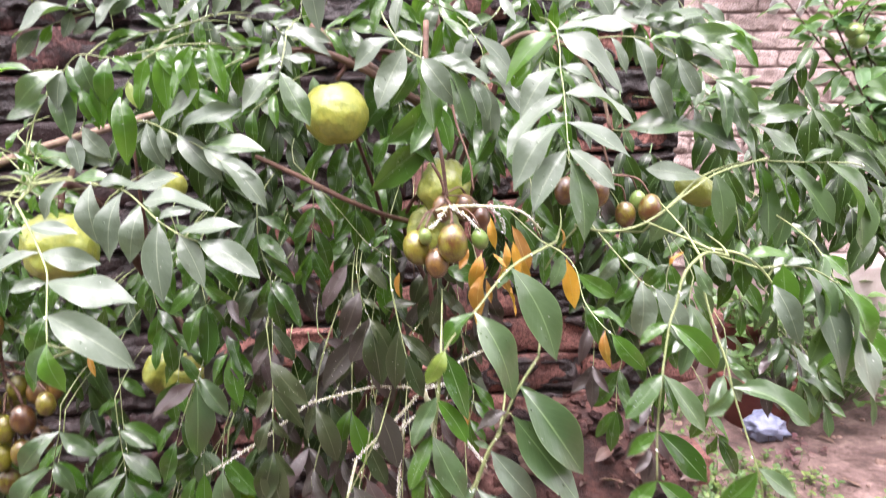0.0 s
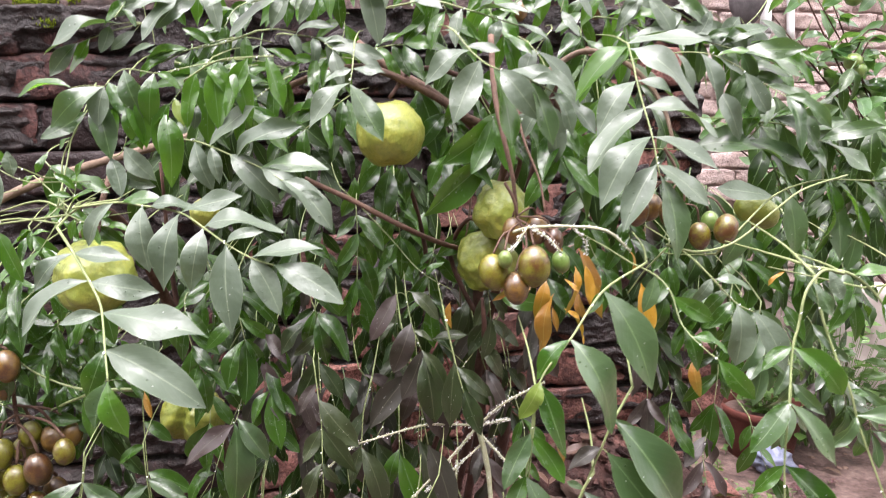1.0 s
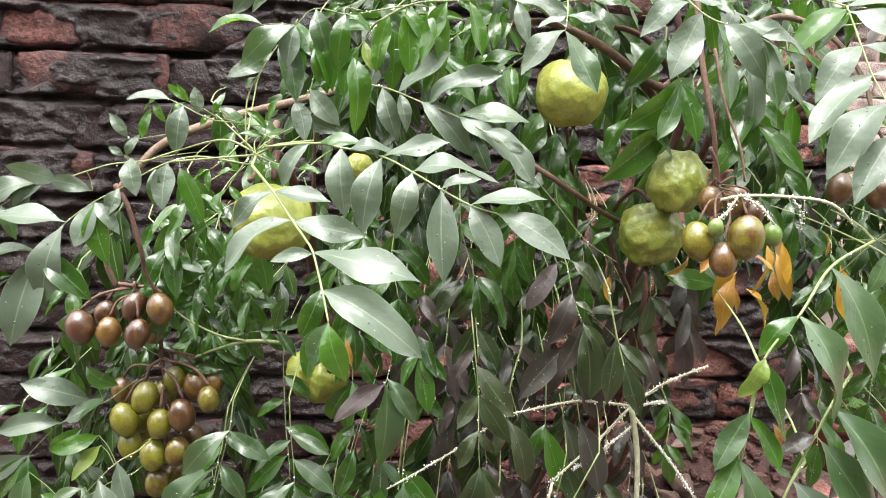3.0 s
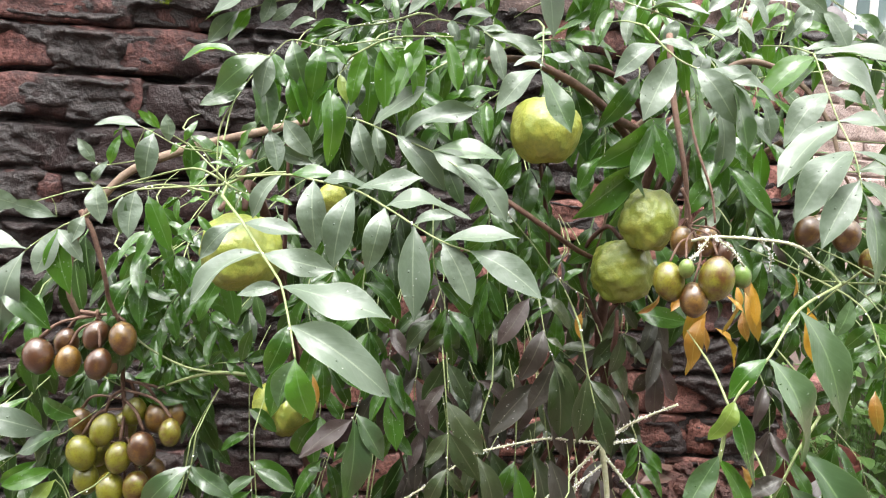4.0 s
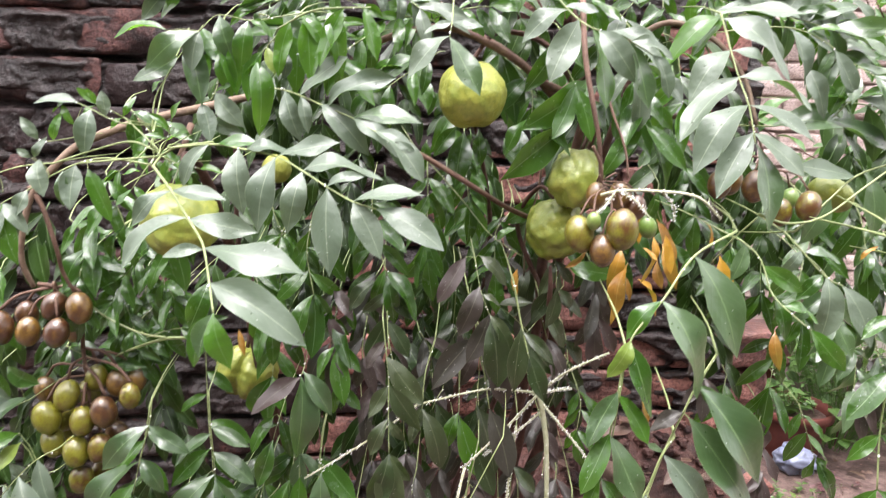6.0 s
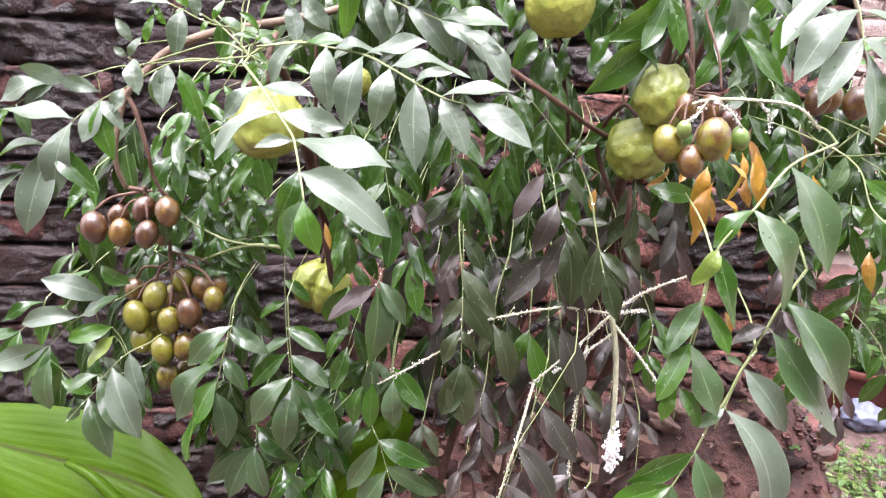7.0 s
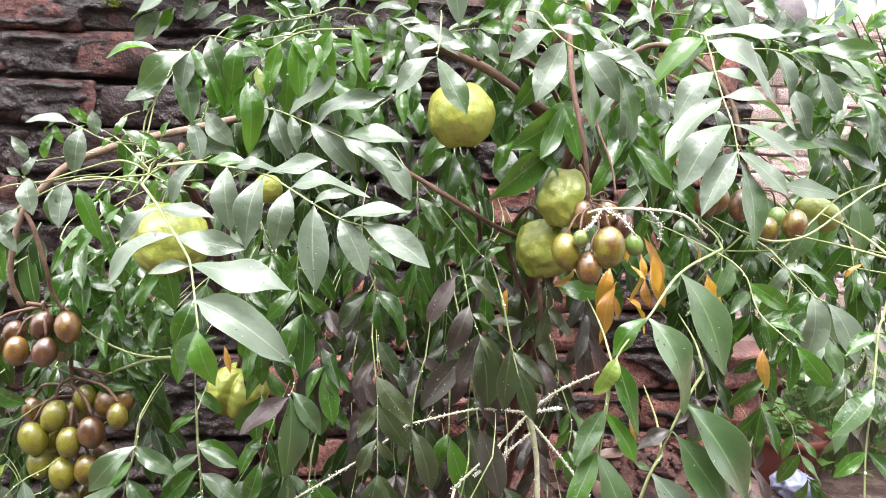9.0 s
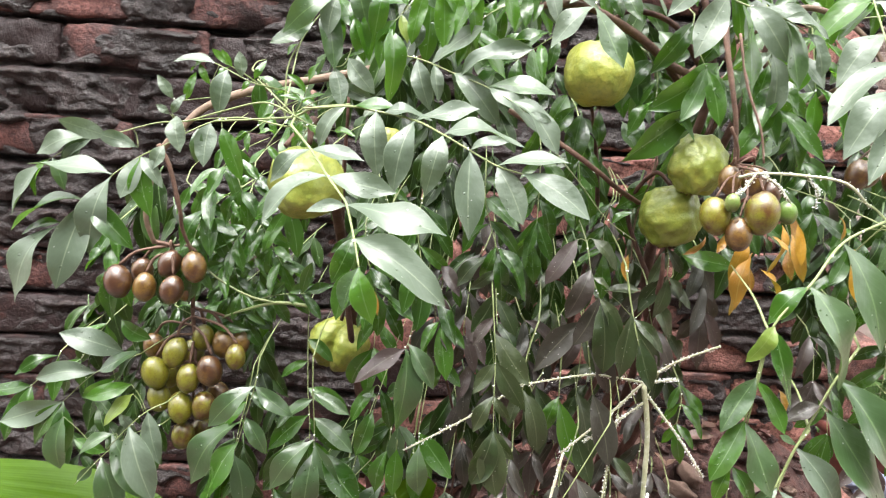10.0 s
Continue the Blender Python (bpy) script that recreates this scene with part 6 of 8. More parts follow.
fruit_bunch((-0.650, 0.996, 0.984), [(-0.688, 0.975, 0.932, 0.0223, BROWN), (-0.671, 1.007, 0.940, 0.0189, BROWN), (-0.653, 0.975, 0.928, 0.0190, BROWN), (-0.626, 0.986, 0.959, 0.0188, BROWN), (-0.613, 0.965, 0.931, 0.0192, BROWN), (-0.589, 0.975, 0.961, 0.0205, BROWN), (-0.613, 1.007, 0.924, 0.0185, BROWN)], (-0.629, 1.002, 0.980), "ripe brown plums in a hanging bunch", 1.0)
fruit_bunch((-0.608, 1.007, 0.983), [(-0.662, 1.028, 0.831, 0.0188, BROWN), (-0.619, 0.996, 0.837, 0.0210, OLIVE), (-0.590, 1.017, 0.855, 0.0188, OLIVE), (-0.562, 1.017, 0.849, 0.0194, BROWN), (-0.543, 1.028, 0.850, 0.0179, BROWN), (-0.534, 0.986, 0.844, 0.0173, OLIVE), (-0.641, 0.986, 0.810, 0.0227, OLIVE), (-0.596, 0.986, 0.807, 0.0200, OLIVE), (-0.568, 0.986, 0.821, 0.0219, BROWN), (-0.639, 1.028, 0.793, 0.0204, OLIVE), (-0.639, 0.996, 0.772, 0.0200, OLIVE), (-0.605, 0.986, 0.765, 0.0212, OLIVE), (-0.574, 0.986, 0.771, 0.0202, OLIVE), (-0.569, 1.028, 0.771, 0.0200, BROWN), (-0.604, 0.996, 0.721, 0.0202, OLIVE), (-0.592, 1.028, 0.717, 0.0190, OLIVE), (-0.616, 1.049, 0.820, 0.0205, OLIVE), (-0.643, 1.049, 0.764, 0.0210, OLIVE)], (-0.604, 1.012, 0.897), "olive plums, some turning brown, in a large bunch", 1.0)
fruit_bunch((-0.001, 0.830, 1.195), [(-0.016, 0.790, 1.110, 0.0186, OLIVE), (0.021, 0.775, 1.118, 0.0206, OLIVE), (0.005, 0.780, 1.096, 0.0165, BROWN), (-0.007, 0.775, 1.125, 0.0091, GREEN_PLUM), (0.050, 0.790, 1.120, 0.0117, GREEN_PLUM), (0.011, 0.845, 1.143, 0.0151, BROWN), (0.037, 0.850, 1.144, 0.0159, BROWN), (0.054, 0.845, 1.133, 0.0136, BROWN)], (0.013, 0.835, 1.160), "plums ripening from green to brown")
fruit_bunch((0.187, 0.898, 1.230), [(0.154, 0.880, 1.160, 0.0169, BROWN), (0.189, 0.870, 1.160, 0.0180, BROWN), (0.226, 0.880, 1.133, 0.0160, OLIVE), (0.251, 0.870, 1.142, 0.0171, OLIVE), (0.179, 0.908, 1.162, 0.0162, BROWN), (0.244, 0.898, 1.147, 0.0126, GREEN_PLUM)], (0.204, 0.889, 1.191), "brown and olive plums half hidden by leaves")
fruit_bunch((0.076, 1.220, 1.471), [(0.072, 1.220, 1.430, 0.0163, BROWN)], (0.076, 1.220, 1.455), "single small brown plum on a thin stalk")
fruit_bunch((0.176, 1.160, 1.460), [(0.174, 1.160, 1.424, 0.0150, OLIVE)], (0.177, 1.160, 1.446), "single small olive plum on a thin stalk")


# ---- guava tree ----
GUAVA_AT = Vector((0.06, 1.29, 0.0))
guava_tree = thing("guava_tree", GUAVA_AT, "thin-stemmed guava tree with lumpy yellow-green fruit among the plum leaves", "tree")


def guava_stem(points, r0, r1, name="branch"):
    part(name, tubes_mesh(name, [(points, r0, r1)], 9, 6, 0.07, GUAVA_AT), DARK_BARK, guava_tree)


guava_stem([(0.06, 1.29, -0.03), (0.0, 1.26, 0.45), (0.05, 1.14, 0.80), (0.0, 1.07, 0.99), (0.01, 1.06, 1.1), (0.03, 1.02, 1.25), (0.0, 1.03, 1.38)], 0.012, 0.004, "trunk")
guava_stem([(0.02, 1.0, 1.25), (-0.03, 0.99, 1.31), (-0.09, 0.98, 1.32), (-0.12, 0.965, 1.285)], 0.004, 0.0025)
guava_stem([(0.005, 1.03, 1.1), (0.045, 1.03, 1.2), (0.035, 1.0, 1.215), (0.022, 0.98, 1.188)], 0.0035, 0.0025)
guava_stem([(0.0, 1.05, 0.99), (-0.04, 1.06, 1.08), (-0.02, 1.03, 1.135), (0.0, 1.015, 1.122)], 0.0035, 0.0025)
guava_stem([(-0.3, 1.3, -0.03), (-0.36, 1.26, 0.5), (-0.42, 1.2, 0.86), (-0.43, 1.0, 1.1), (-0.43, 0.9, 1.16), (-0.428, 0.875, 1.135)], 0.012, 0.003, "trunk")
guava_stem([(-0.41, 1.21, 0.84), (-0.43, 1.22, 0.9), (-0.436, 1.20, 0.845)], 0.004, 0.003)


def guava(place, size, squash, lumps, seed, tilt=(0, 0), split=0.0):
    """A lumpy fruit with faint ribs, a crease and the dried calyx at its lower end."""
    seg, rings = 56, 36
    off = Vector((seed * 3.7, seed * 1.9, 4.2))
    verts, faces = [], []
    for i in range(rings + 1):
        th = math.pi * i / rings
        for k in range(seg):
            ph = 2 * math.pi * k / seg
            d = Vector((math.sin(th) * math.cos(ph), math.sin(th) * math.sin(ph), math.cos(th)))
            r = 1 + lumps * (noise.noise(d * 1.7 + off) + 0.65 * noise.noise(d * 4.2 + off) + 0.25 * noise.noise(d * 9 + off))
            r += 0.014 * math.cos(9 * ph + seed + 2 * math.sin(th * 2)) * math.sin(th) ** 2
            r -= split * math.exp(-((math.sin(ph - 1.35) / 0.22) ** 2)) * math.sin(th) * (math.cos(ph - 1.35) < 0)
            r -= 0.10 * math.exp(-((th / 0.3) ** 2)) + 0.08 * math.exp(-(((math.pi - th) / 0.28) ** 2))
            verts.append((d.x * squash[0] * r, d.y * squash[1] * r, d.z * squash[2] * r))
    for i in range(rings):
        for k in range(seg):
            a, b = i * seg + k, i * seg + (k + 1) % seg
            faces.append((a, a + seg, b + seg, b))
    m = Matrix.Translation(Vector(place) - GUAVA_AT) @ pose(0, 0, 0, tilt[0], tilt[1]) @ Matrix.Diagonal((size, size, size, 1))
    fruit = part("guava", mesh("guava", verts, faces), GUAVA, guava_tree, m=m)
    cv, cf = [], []
    for k in range(5):
        a = 2 * math.pi * k / 5
        n0 = len(cv)
        z = -squash[2] * 0.9
        for da, r, dz in ((-0.5, 0.13, 0.0), (0.5, 0.13, 0.0), (0.0, 0.24, -0.13)):
            cv.append((r * math.cos(a + da), r * math.sin(a + da), z + dz))
        for da, r, dz in ((-0.5, 0.10, 0.03), (0.5, 0.10, 0.03), (0.0, 0.21, -0.12)):
            cv.append((r * math.cos(a + da), r * math.sin(a + da), z + dz))
        cf += [(n0, n0 + 1, n0 + 2), (n0 + 3, n0 + 5, n0 + 4), (n0, n0 + 2, n0 + 5, n0 + 3), (n0 + 1, n0 + 4, n0 + 5, n0 + 2)]
    part("calyx", mesh("calyx", cv, cf), BARK, fruit, "dry brown calyx")


guava((-0.119, 0.950, 1.244), 0.0412, (0.95, 0.95, 0.96), 0.055, 1, (4, -6))
guava((0.016, 0.975, 1.152), 0.0352, (0.95, 0.95, 1.06), 0.12, 2, (-8, 14))
guava((0.002, 1.010, 1.084), 0.0390, (1.0, 1.0, 1.04), 0.12, 3, (6, -10))
guava((-0.425, 0.858, 1.094), 0.0405, (1.0, 1.0, 0.98), 0.09, 4, (0, 5))
guava((-0.436, 1.200, 0.806), 0.0460, (1.08, 1.0, 0.92), 0.09, 5, (10, 12), 0.35)
guava((-0.365, 1.060, 1.140), 0.0190, (1.0, 1.0, 1.05), 0.05, 6)
guava((0.356, 1.010, 1.147), 0.0240, (1.25, 1.0, 0.9), 0.03, 7, (0, 25))
guava_leaf_rng = random.Random(8)


def guava_leaf(base, tip, wide=1.05):
    base, tip = Vector(base), Vector(tip)
    me = leaf_mesh(guava_leaf_rng.randrange(14), LEAF)
    part("leaf", me, None, guava_tree, m=leaf_pose(base - GUAVA_AT, tip - base, (tip - base).length, Vector((0.3, -1.0, 0.1)), guava_leaf_rng.uniform(-0.3, 0.3), wide))


guava_leaf((0.018, 0.965, 1.270), (-0.056, 0.945, 1.208))
guava_leaf((0.000, 0.970, 1.216), (-0.078, 0.940, 1.147))
guava_leaf((0.032, 0.980, 1.267), (0.067, 0.960, 1.195))
guava_leaf((0.027, 1.000, 1.249), (0.052, 0.980, 1.207))
guava_leaf((0.018, 0.990, 1.040), (0.074, 0.960, 1.037))
guava_leaf((-0.028, 1.000, 1.243), (-0.061, 0.980, 1.206))
guava_leaf((-0.133, 1.020, 1.207), (-0.159, 1.000, 1.169))
guava_leaf((-0.121, 1.030, 1.201), (-0.130, 1.000, 1.131))
guava_leaf((-0.105, 1.000, 1.206), (-0.100, 0.990, 1.160))
guava_leaf((-0.070, 1.030, 1.196), (-0.049, 1.000, 1.156))
guava_leaf((-0.085, 0.990, 1.296), (-0.061, 0.985, 1.213))
guava_leaf((-0.009, 1.060, 1.117), (-0.060, 1.040, 1.084))
guava_leaf((0.071, 1.000, 1.259), (0.109, 0.980, 1.183))
guava_leaf((-0.034, 1.020, 1.271), (-0.014, 1.000, 1.304))

for _ in range(34):
    at = Vector((guava_leaf_rng.uniform(-0.20, 0.16), guava_leaf_rng.uniform(1.06, 1.20), guava_leaf_rng.uniform(1.02, 1.34)))
    guava_leaf(at, at + Vector((guava_leaf_rng.uniform(-0.06, 0.06), guava_leaf_rng.uniform(-0.04, 0.0), -guava_leaf_rng.uniform(0.03, 0.075))))

# ---- stripped leaf stalks covered with mealybugs ----
FORK = Vector((-0.010, 0.967, 0.878))
SHOOT_MAIN = [
    ([(-0.010, 0.967, 0.878), (0.003, 0.967, 0.821), (0.009, 0.967, 0.758), (0.014, 0.967, 0.675)], 0.0036, 0.0030),
    ([(-0.010, 0.967, 0.878), (-0.051, 0.960, 0.883), (-0.087, 0.955, 0.883), (-0.164, 0.950, 0.863)], 0.0018, 0.0013),
    ([(-0.164, 0.950, 0.863), (-0.224, 0.940, 0.817), (-0.299, 0.930, 0.769)], 0.0013, 0.0010),
    ([(-0.010, 0.967, 0.878), (-0.046, 0.955, 0.840), (-0.104, 0.945, 0.782)], 0.0018, 0.0012),
    ([(-0.010, 0.967, 0.878), (0.022, 0.960, 0.910), (0.072, 0.955, 0.939)], 0.0018, 0.0012),
]
SHOOT_SIDE = [
    ([(-0.010, 0.967, 0.878), (0.029, 0.960, 0.889)], 0.0016, 0.0012),
    ([(-0.004, 0.967, 0.863), (0.042, 0.960, 0.813), (0.077, 0.955, 0.768)], 0.0018, 0.0012),
    ([(-0.006, 0.967, 0.852), (-0.047, 0.955, 0.820), (-0.077, 0.950, 0.799)], 0.0014, 0.0010),
    ([(-0.037, 0.960, 0.835), (-0.044, 0.950, 0.743), (-0.044, 0.940, 0.658)], 0.0016, 0.0011),
    ([(-0.101, 0.945, 0.783), (-0.116, 0.920, 0.718), (-0.138, 0.900, 0.620)], 0.0020, 0.0014),
]
bare_shoot = part("bare_shoot", tubes_mesh("bare_shoot", SHOOT_MAIN + SHOOT_SIDE, 6, 5, 0.08, FORK), PALE_STALK, plum_tree, "leafless pale green shoot with mealybugs", Matrix.Translation(FORK - TREE))


def specks(stems, count, size, seed, clump=None):
    """White specks along stems."""
    rng = random.Random(seed)
    verts, faces = [], []
    lines = [spline(s, 8) for s in stems]
    for i in range(count):
        if clump and i % 5 == 0:
            p = Vector([rng.gauss(c, s) for c, s in zip(*clump)])
            r = size * rng.uniform(1.0, 4.4)
        else:
            ln = rng.choice(lines)
            k = rng.randrange(len(ln) - 1)
            p = ln[k].lerp(ln[k + 1], rng.random()) + Vector((rng.gauss(0, 0.0014), rng.gauss(0, 0.0012), rng.gauss(0, 0.0014)))
            r = size * rng.uniform(0.5, 1.3)
        v, f = blob(rng, r, 2.5, 0.9, 6, 4, (1, 1, rng.uniform(0.7, 1.4)))
        faces += [tuple(q + len(verts) for q in g) for g in f]
        verts += [q + p - FORK for q in v]
    return mesh("wool", verts, faces)


BARE = [s[0] for s in SHOOT_MAIN + SHOOT_SIDE]
wool = part("mealybug_wool", specks(BARE, 2200, 0.00068, 3, ((0.014, 0.965, 0.690), (0.0036, 0.003, 0.013))), WOOL_AND_GLINT, bare_shoot, "white mealybugs")
wool["kind"] = "stuff"
ARCHED = [([(0.004, 0.800, 1.148), (0.020, 0.790, 1.154), (0.057, 0.780, 1.156), (0.089, 0.770, 1.153), (0.111, 0.765, 1.134)], 0.0015, 0.0012), ([(0.020, 0.790, 1.154), (0.036, 0.785, 1.144), (0.049, 0.785, 1.130)], 0.0010, 0.0009), ([(0.015, 0.790, 1.152), (0.005, 0.785, 1.139), (-0.005, 0.780, 1.130)], 0.0010, 0.0009), ([(0.057, 0.780, 1.156), (0.072, 0.785, 1.142), (0.075, 0.790, 1.127)], 0.0009, 0.0007)]
arched = part("woolly_shoot", tubes_mesh("woolly_shoot", ARCHED, 6, 5, 0.08, FORK), PALE_STALK, plum_tree, "bare fruit stalk with white wool", Matrix.Translation(FORK - TREE))
arched_wool = part("mealybug_wool", specks([s[0] for s in ARCHED], 300, 0.00062, 5), WOOL_AND_GLINT, arched, "white mealybugs")
arched_wool["kind"] = "stuff"

# ---- specks and raindrops along the leaf stalks, the drops white for their sparkle ----
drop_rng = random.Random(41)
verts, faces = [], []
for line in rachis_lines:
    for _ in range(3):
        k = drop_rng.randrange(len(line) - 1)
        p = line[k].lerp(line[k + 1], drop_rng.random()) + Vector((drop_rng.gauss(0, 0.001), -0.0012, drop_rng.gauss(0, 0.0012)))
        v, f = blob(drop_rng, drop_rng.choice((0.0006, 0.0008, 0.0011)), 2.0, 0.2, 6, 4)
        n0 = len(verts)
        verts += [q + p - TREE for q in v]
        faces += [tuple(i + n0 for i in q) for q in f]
drops = part("rain_speck", mesh("droplets", verts, faces), WOOL_AND_GLINT, plum_tree, "white specks on the stalks, and raindrops coloured white for their sparkle")
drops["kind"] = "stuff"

# ---- yellow and dry leaves under the bunches ----
old_rng = random.Random(31)


def old_leaf(base, tip, wide=0.95):
    base, tip = Vector(base), Vector(tip)
    me = leaf_mesh(old_rng.randrange(10), YELLOW)
    part("yellow_leaf", me, None, plum_tree, "yellowed leaf", leaf_pose(base - TREE, tip - base, (tip - base).length, Vector((old_rng.uniform(-0.6, 0.6), -0.8, 0.4)), old_rng.uniform(-0.6, 0.6), wide * old_rng.uniform(0.62, 1.0)))


old_leaf((0.093, 0.860, 1.104), (0.100, 0.850, 1.062))
old_leaf((0.070, 0.860, 1.089), (0.085, 0.850, 1.076))
old_leaf((0.084, 0.850, 1.078), (0.088, 0.840, 1.047))
old_leaf((0.068, 0.900, 1.064), (0.054, 0.890, 1.000))
old_leaf((0.080, 0.900, 1.046), (0.105, 0.890, 1.006))
old_leaf((0.066, 0.900, 1.049), (0.073, 0.895, 1.019))
old_leaf((0.024, 0.930, 1.074), (0.001, 0.920, 1.050))
old_leaf((0.152, 0.900, 1.114), (0.157, 0.890, 1.088))
old_leaf((0.058, 0.910, 1.027), (0.056, 0.900, 0.990))
old_leaf((-0.044, 1.000, 1.032), (-0.044, 0.990, 0.999))
old_leaf((0.069, 0.900, 1.127), (0.075, 0.890, 1.088))
old_leaf((0.086, 0.880, 1.100), (0.078, 0.870, 1.046))
old_leaf((0.100, 0.885, 1.090), (0.118, 0.875, 1.040))
old_leaf((0.060, 0.905, 1.080), (0.048, 0.900, 1.030))
old_leaf((0.095, 0.900, 1.116), (0.117, 0.890, 1.060))
old_leaf((0.155, 0.860, 1.084), (0.166, 0.850, 1.026))
old_leaf((0.185, 0.780, 1.024), (0.189, 0.770, 0.985))
old_leaf((0.045, 0.920, 1.083), (0.033, 0.910, 1.058))
old_leaf((0.234, 0.740, 1.105), (0.245, 0.735, 1.120))
old_leaf((-0.323, 0.700, 1.026), (-0.316, 0.695, 1.003))
old_leaf((0.031, 0.700, 0.976), (0.036, 0.690, 0.958))

# ---- broad-leaved ginger plant ----
GINGER_AT = Vector((-1.0, 1.1, 0.0))
ginger_plant = thing("ginger_plant", GINGER_AT, "turmeric plant with a broad bright green ribbed leaf", "plant")


def broad_leaf(points, width, face, seed=0):
    """A long broad blade along a curve, arched across, with ripples beside the midrib."""
    line = spline(points, 14)
    verts, faces, uvs = [], [], []
    across = 40
    n = len(line)
    for i, p in enumerate(line):
        u = i / (n - 1)
        x = (line[min(i + 1, n - 1)] - line[max(i - 1, 0)]).normalized()
        up = Vector(face)
        up = (up - x * up.dot(x)).normalized()
        y = up.cross(x)
        h = width * (math.sin(math.pi * min(1, u * 0.9 + 0.1) ** 0.95) ** 0.85) * 0.5 * (1 - 0.35 * max(0.0, (u - 0.75) / 0.25) ** 2) + 0.001
        for k in range(across + 1):
            s = 2 * k / across - 1
            z = 0.22 * abs(s) * h - 0.25 * s * s * h + 0.0035 * math.sin(9 * u * 2 + 4 * s + seed) * abs(s) + 0.004 * h * math.sin(44 * abs(s) - 20 * u)
            verts.append(p + y * s * h + up * (z + 0.004 * (1 - abs(s))) - GINGER_AT)
            uvs.append((u * 0.4, 0.5 + 0.5 * s))
    for i in range(n - 1):
        for k in range(across):
            a = i * (across + 1) + k
            faces.append((a, a + across + 1, a + across + 2, a + 1))
    leaf = part("leaf", mesh("blade", verts, faces, uvs), BROADLEAF, ginger_plant)
    part("midrib", tubes_mesh("midrib", [(points, 0.0016, 0.0006)], 6, 9, 0.0, GINGER_AT), BARK, leaf, "brownish midrib")


broad_leaf([(-1.041, 1.070, 0.559), (-0.796, 1.030, 0.550), (-0.654, 1.000, 0.541), (-0.523, 0.975, 0.500)], 0.158, (0.05, -0.80, 0.6))
broad_leaf([(-1.128, 1.100, 0.432), (-0.972, 1.080, 0.444), (-0.845, 1.060, 0.449)], 0.085, (0.1, -0.6, 0.7), 2)
part("rolled_leaf", tubes_mesh("rolled_leaf", [([(-0.752, 0.985, 0.575), (-0.700, 0.970, 0.561), (-0.627, 0.955, 0.502)], 0.005, 0.011)], 10, 8, 0.04, GINGER_AT), BROADLEAF, ginger_plant, "young leaf still rolled up")
broad_leaf([(-0.267, 1.020, 0.690), (-0.331, 1.000, 0.592), (-0.397, 0.980, 0.503)], 0.07, (0.2, -0.7, 0.7), 4)
part("stem", tubes_mesh("stem", [([GINGER_AT + Vector((0, 0, -0.02)), GINGER_AT + Vector((0.03, -0.02, 0.4)), (-1.041, 1.070, 0.559)], 0.012, 0.007)], 9, 6, 0.03, GINGER_AT), STALK, ginger_plant)

# ---- pots, bag and weeds on the soil ----
def pot(place, radius, height, label, mat=TERRACOTTA):
    prof = [(0.0, 0.0), (0.68, 0.0), (0.72, 0.03), (0.88, 0.8), (0.9, 0.84), (1.0, 0.85), (1.01, 0.98), (0.97, 1.0), (0.91, 0.99), (0.86, 0.84), (0.0, 0.83)]
    seg = 36
    verts = [(r * radius * math.cos(2 * math.pi * k / seg), r * radius * math.sin(2 * math.pi * k / seg), z * height) for r, z in prof for k in range(seg)]
    faces = [(i * seg + k, i * seg + (k + 1) % seg, (i + 1) * seg + (k + 1) % seg, (i + 1) * seg + k) for i in range(len(prof) - 1) for k in range(seg)]
    ob = tagged(thing("flower_pot", place, label, "plant pot"))
    part("bowl", mesh("bowl", verts[: seg * 10], faces[: seg * 9]), mat, ob)
    part("earth", mesh("earth", verts[seg * 9 :], faces[-seg:] and [(k, (k + 1) % seg, seg + (k + 1) % seg, seg + k) for k in range(seg)]), SOIL, ob)
    return ob


def tuft(rng, place, count, size, height, mat, parent, name="seedling_tuft", tilt=0.5):
    """A clump of small leaves on thin stems, as one mesh."""
    verts, faces, uvs = [], [], []
    for _ in range(count):
        a = rng.uniform(0, 6.28)
        r = rng.uniform(0, 1) ** 0.7
        h = height * rng.uniform(0.25, 1.0)
        p = Vector((math.cos(a) * r * height * 0.8, math.sin(a) * r * height * 0.8, h))
        d = Vector((math.cos(a + rng.uniform(-1, 1)), math.sin(a + rng.uniform(-1, 1)), rng.uniform(-0.2, tilt)))
        v, f, uv = leaf_data(rng.uniform(0.5, 0.75), 0.3, 0.15, 0.05, rng.uniform(0, 6), 4)
        m = leaf_pose(p, d, size * rng.uniform(0.6, 1.3), Vector((0, -0.2, 1)), rng.uniform(-0.4, 0.4))
        n0 = len(verts)
        verts += [m @ Vector(q) for q in v]
        uvs += uv
        faces += [tuple(i + n0 for i in q) for q in f]
        n0 = len(verts)
        b = Vector((p.x * 0.25, p.y * 0.25, 0))
        s = Vector((0.0012, 0, 0))
        verts += [b - s, b + s, p + s, p - s]
        uvs += [(0.5, 0.4)] * 4
        faces.append((n0, n0 + 1, n0 + 2, n0 + 3))
    ob = part(name, mesh(name, verts, faces, uvs), mat, parent)
    ob.location = place
    return ob


weed_rng = random.Random(77)
pot_a = pot((1.31, 2.72, ground_height(1.31, 2.72) - 0.02), 0.165, 0.23, "red-brown clay pot with small green sprouts on damp soil")
tagged(tuft(weed_rng, (0, 0, 0.185), 70, 0.04, 0.10, WEED, pot_a), "small green seedlings", kind="stuff")
pot_b = pot((1.33, 3.03, ground_height(1.33, 3.03) - 0.02), 0.12, 0.36, "terracotta pot with a leafy herb behind another pot")
tagged(tuft(weed_rng, (0, 0, 0.3), 60, 0.05, 0.15, WEED, pot_b), "leafy herb", kind="stuff")

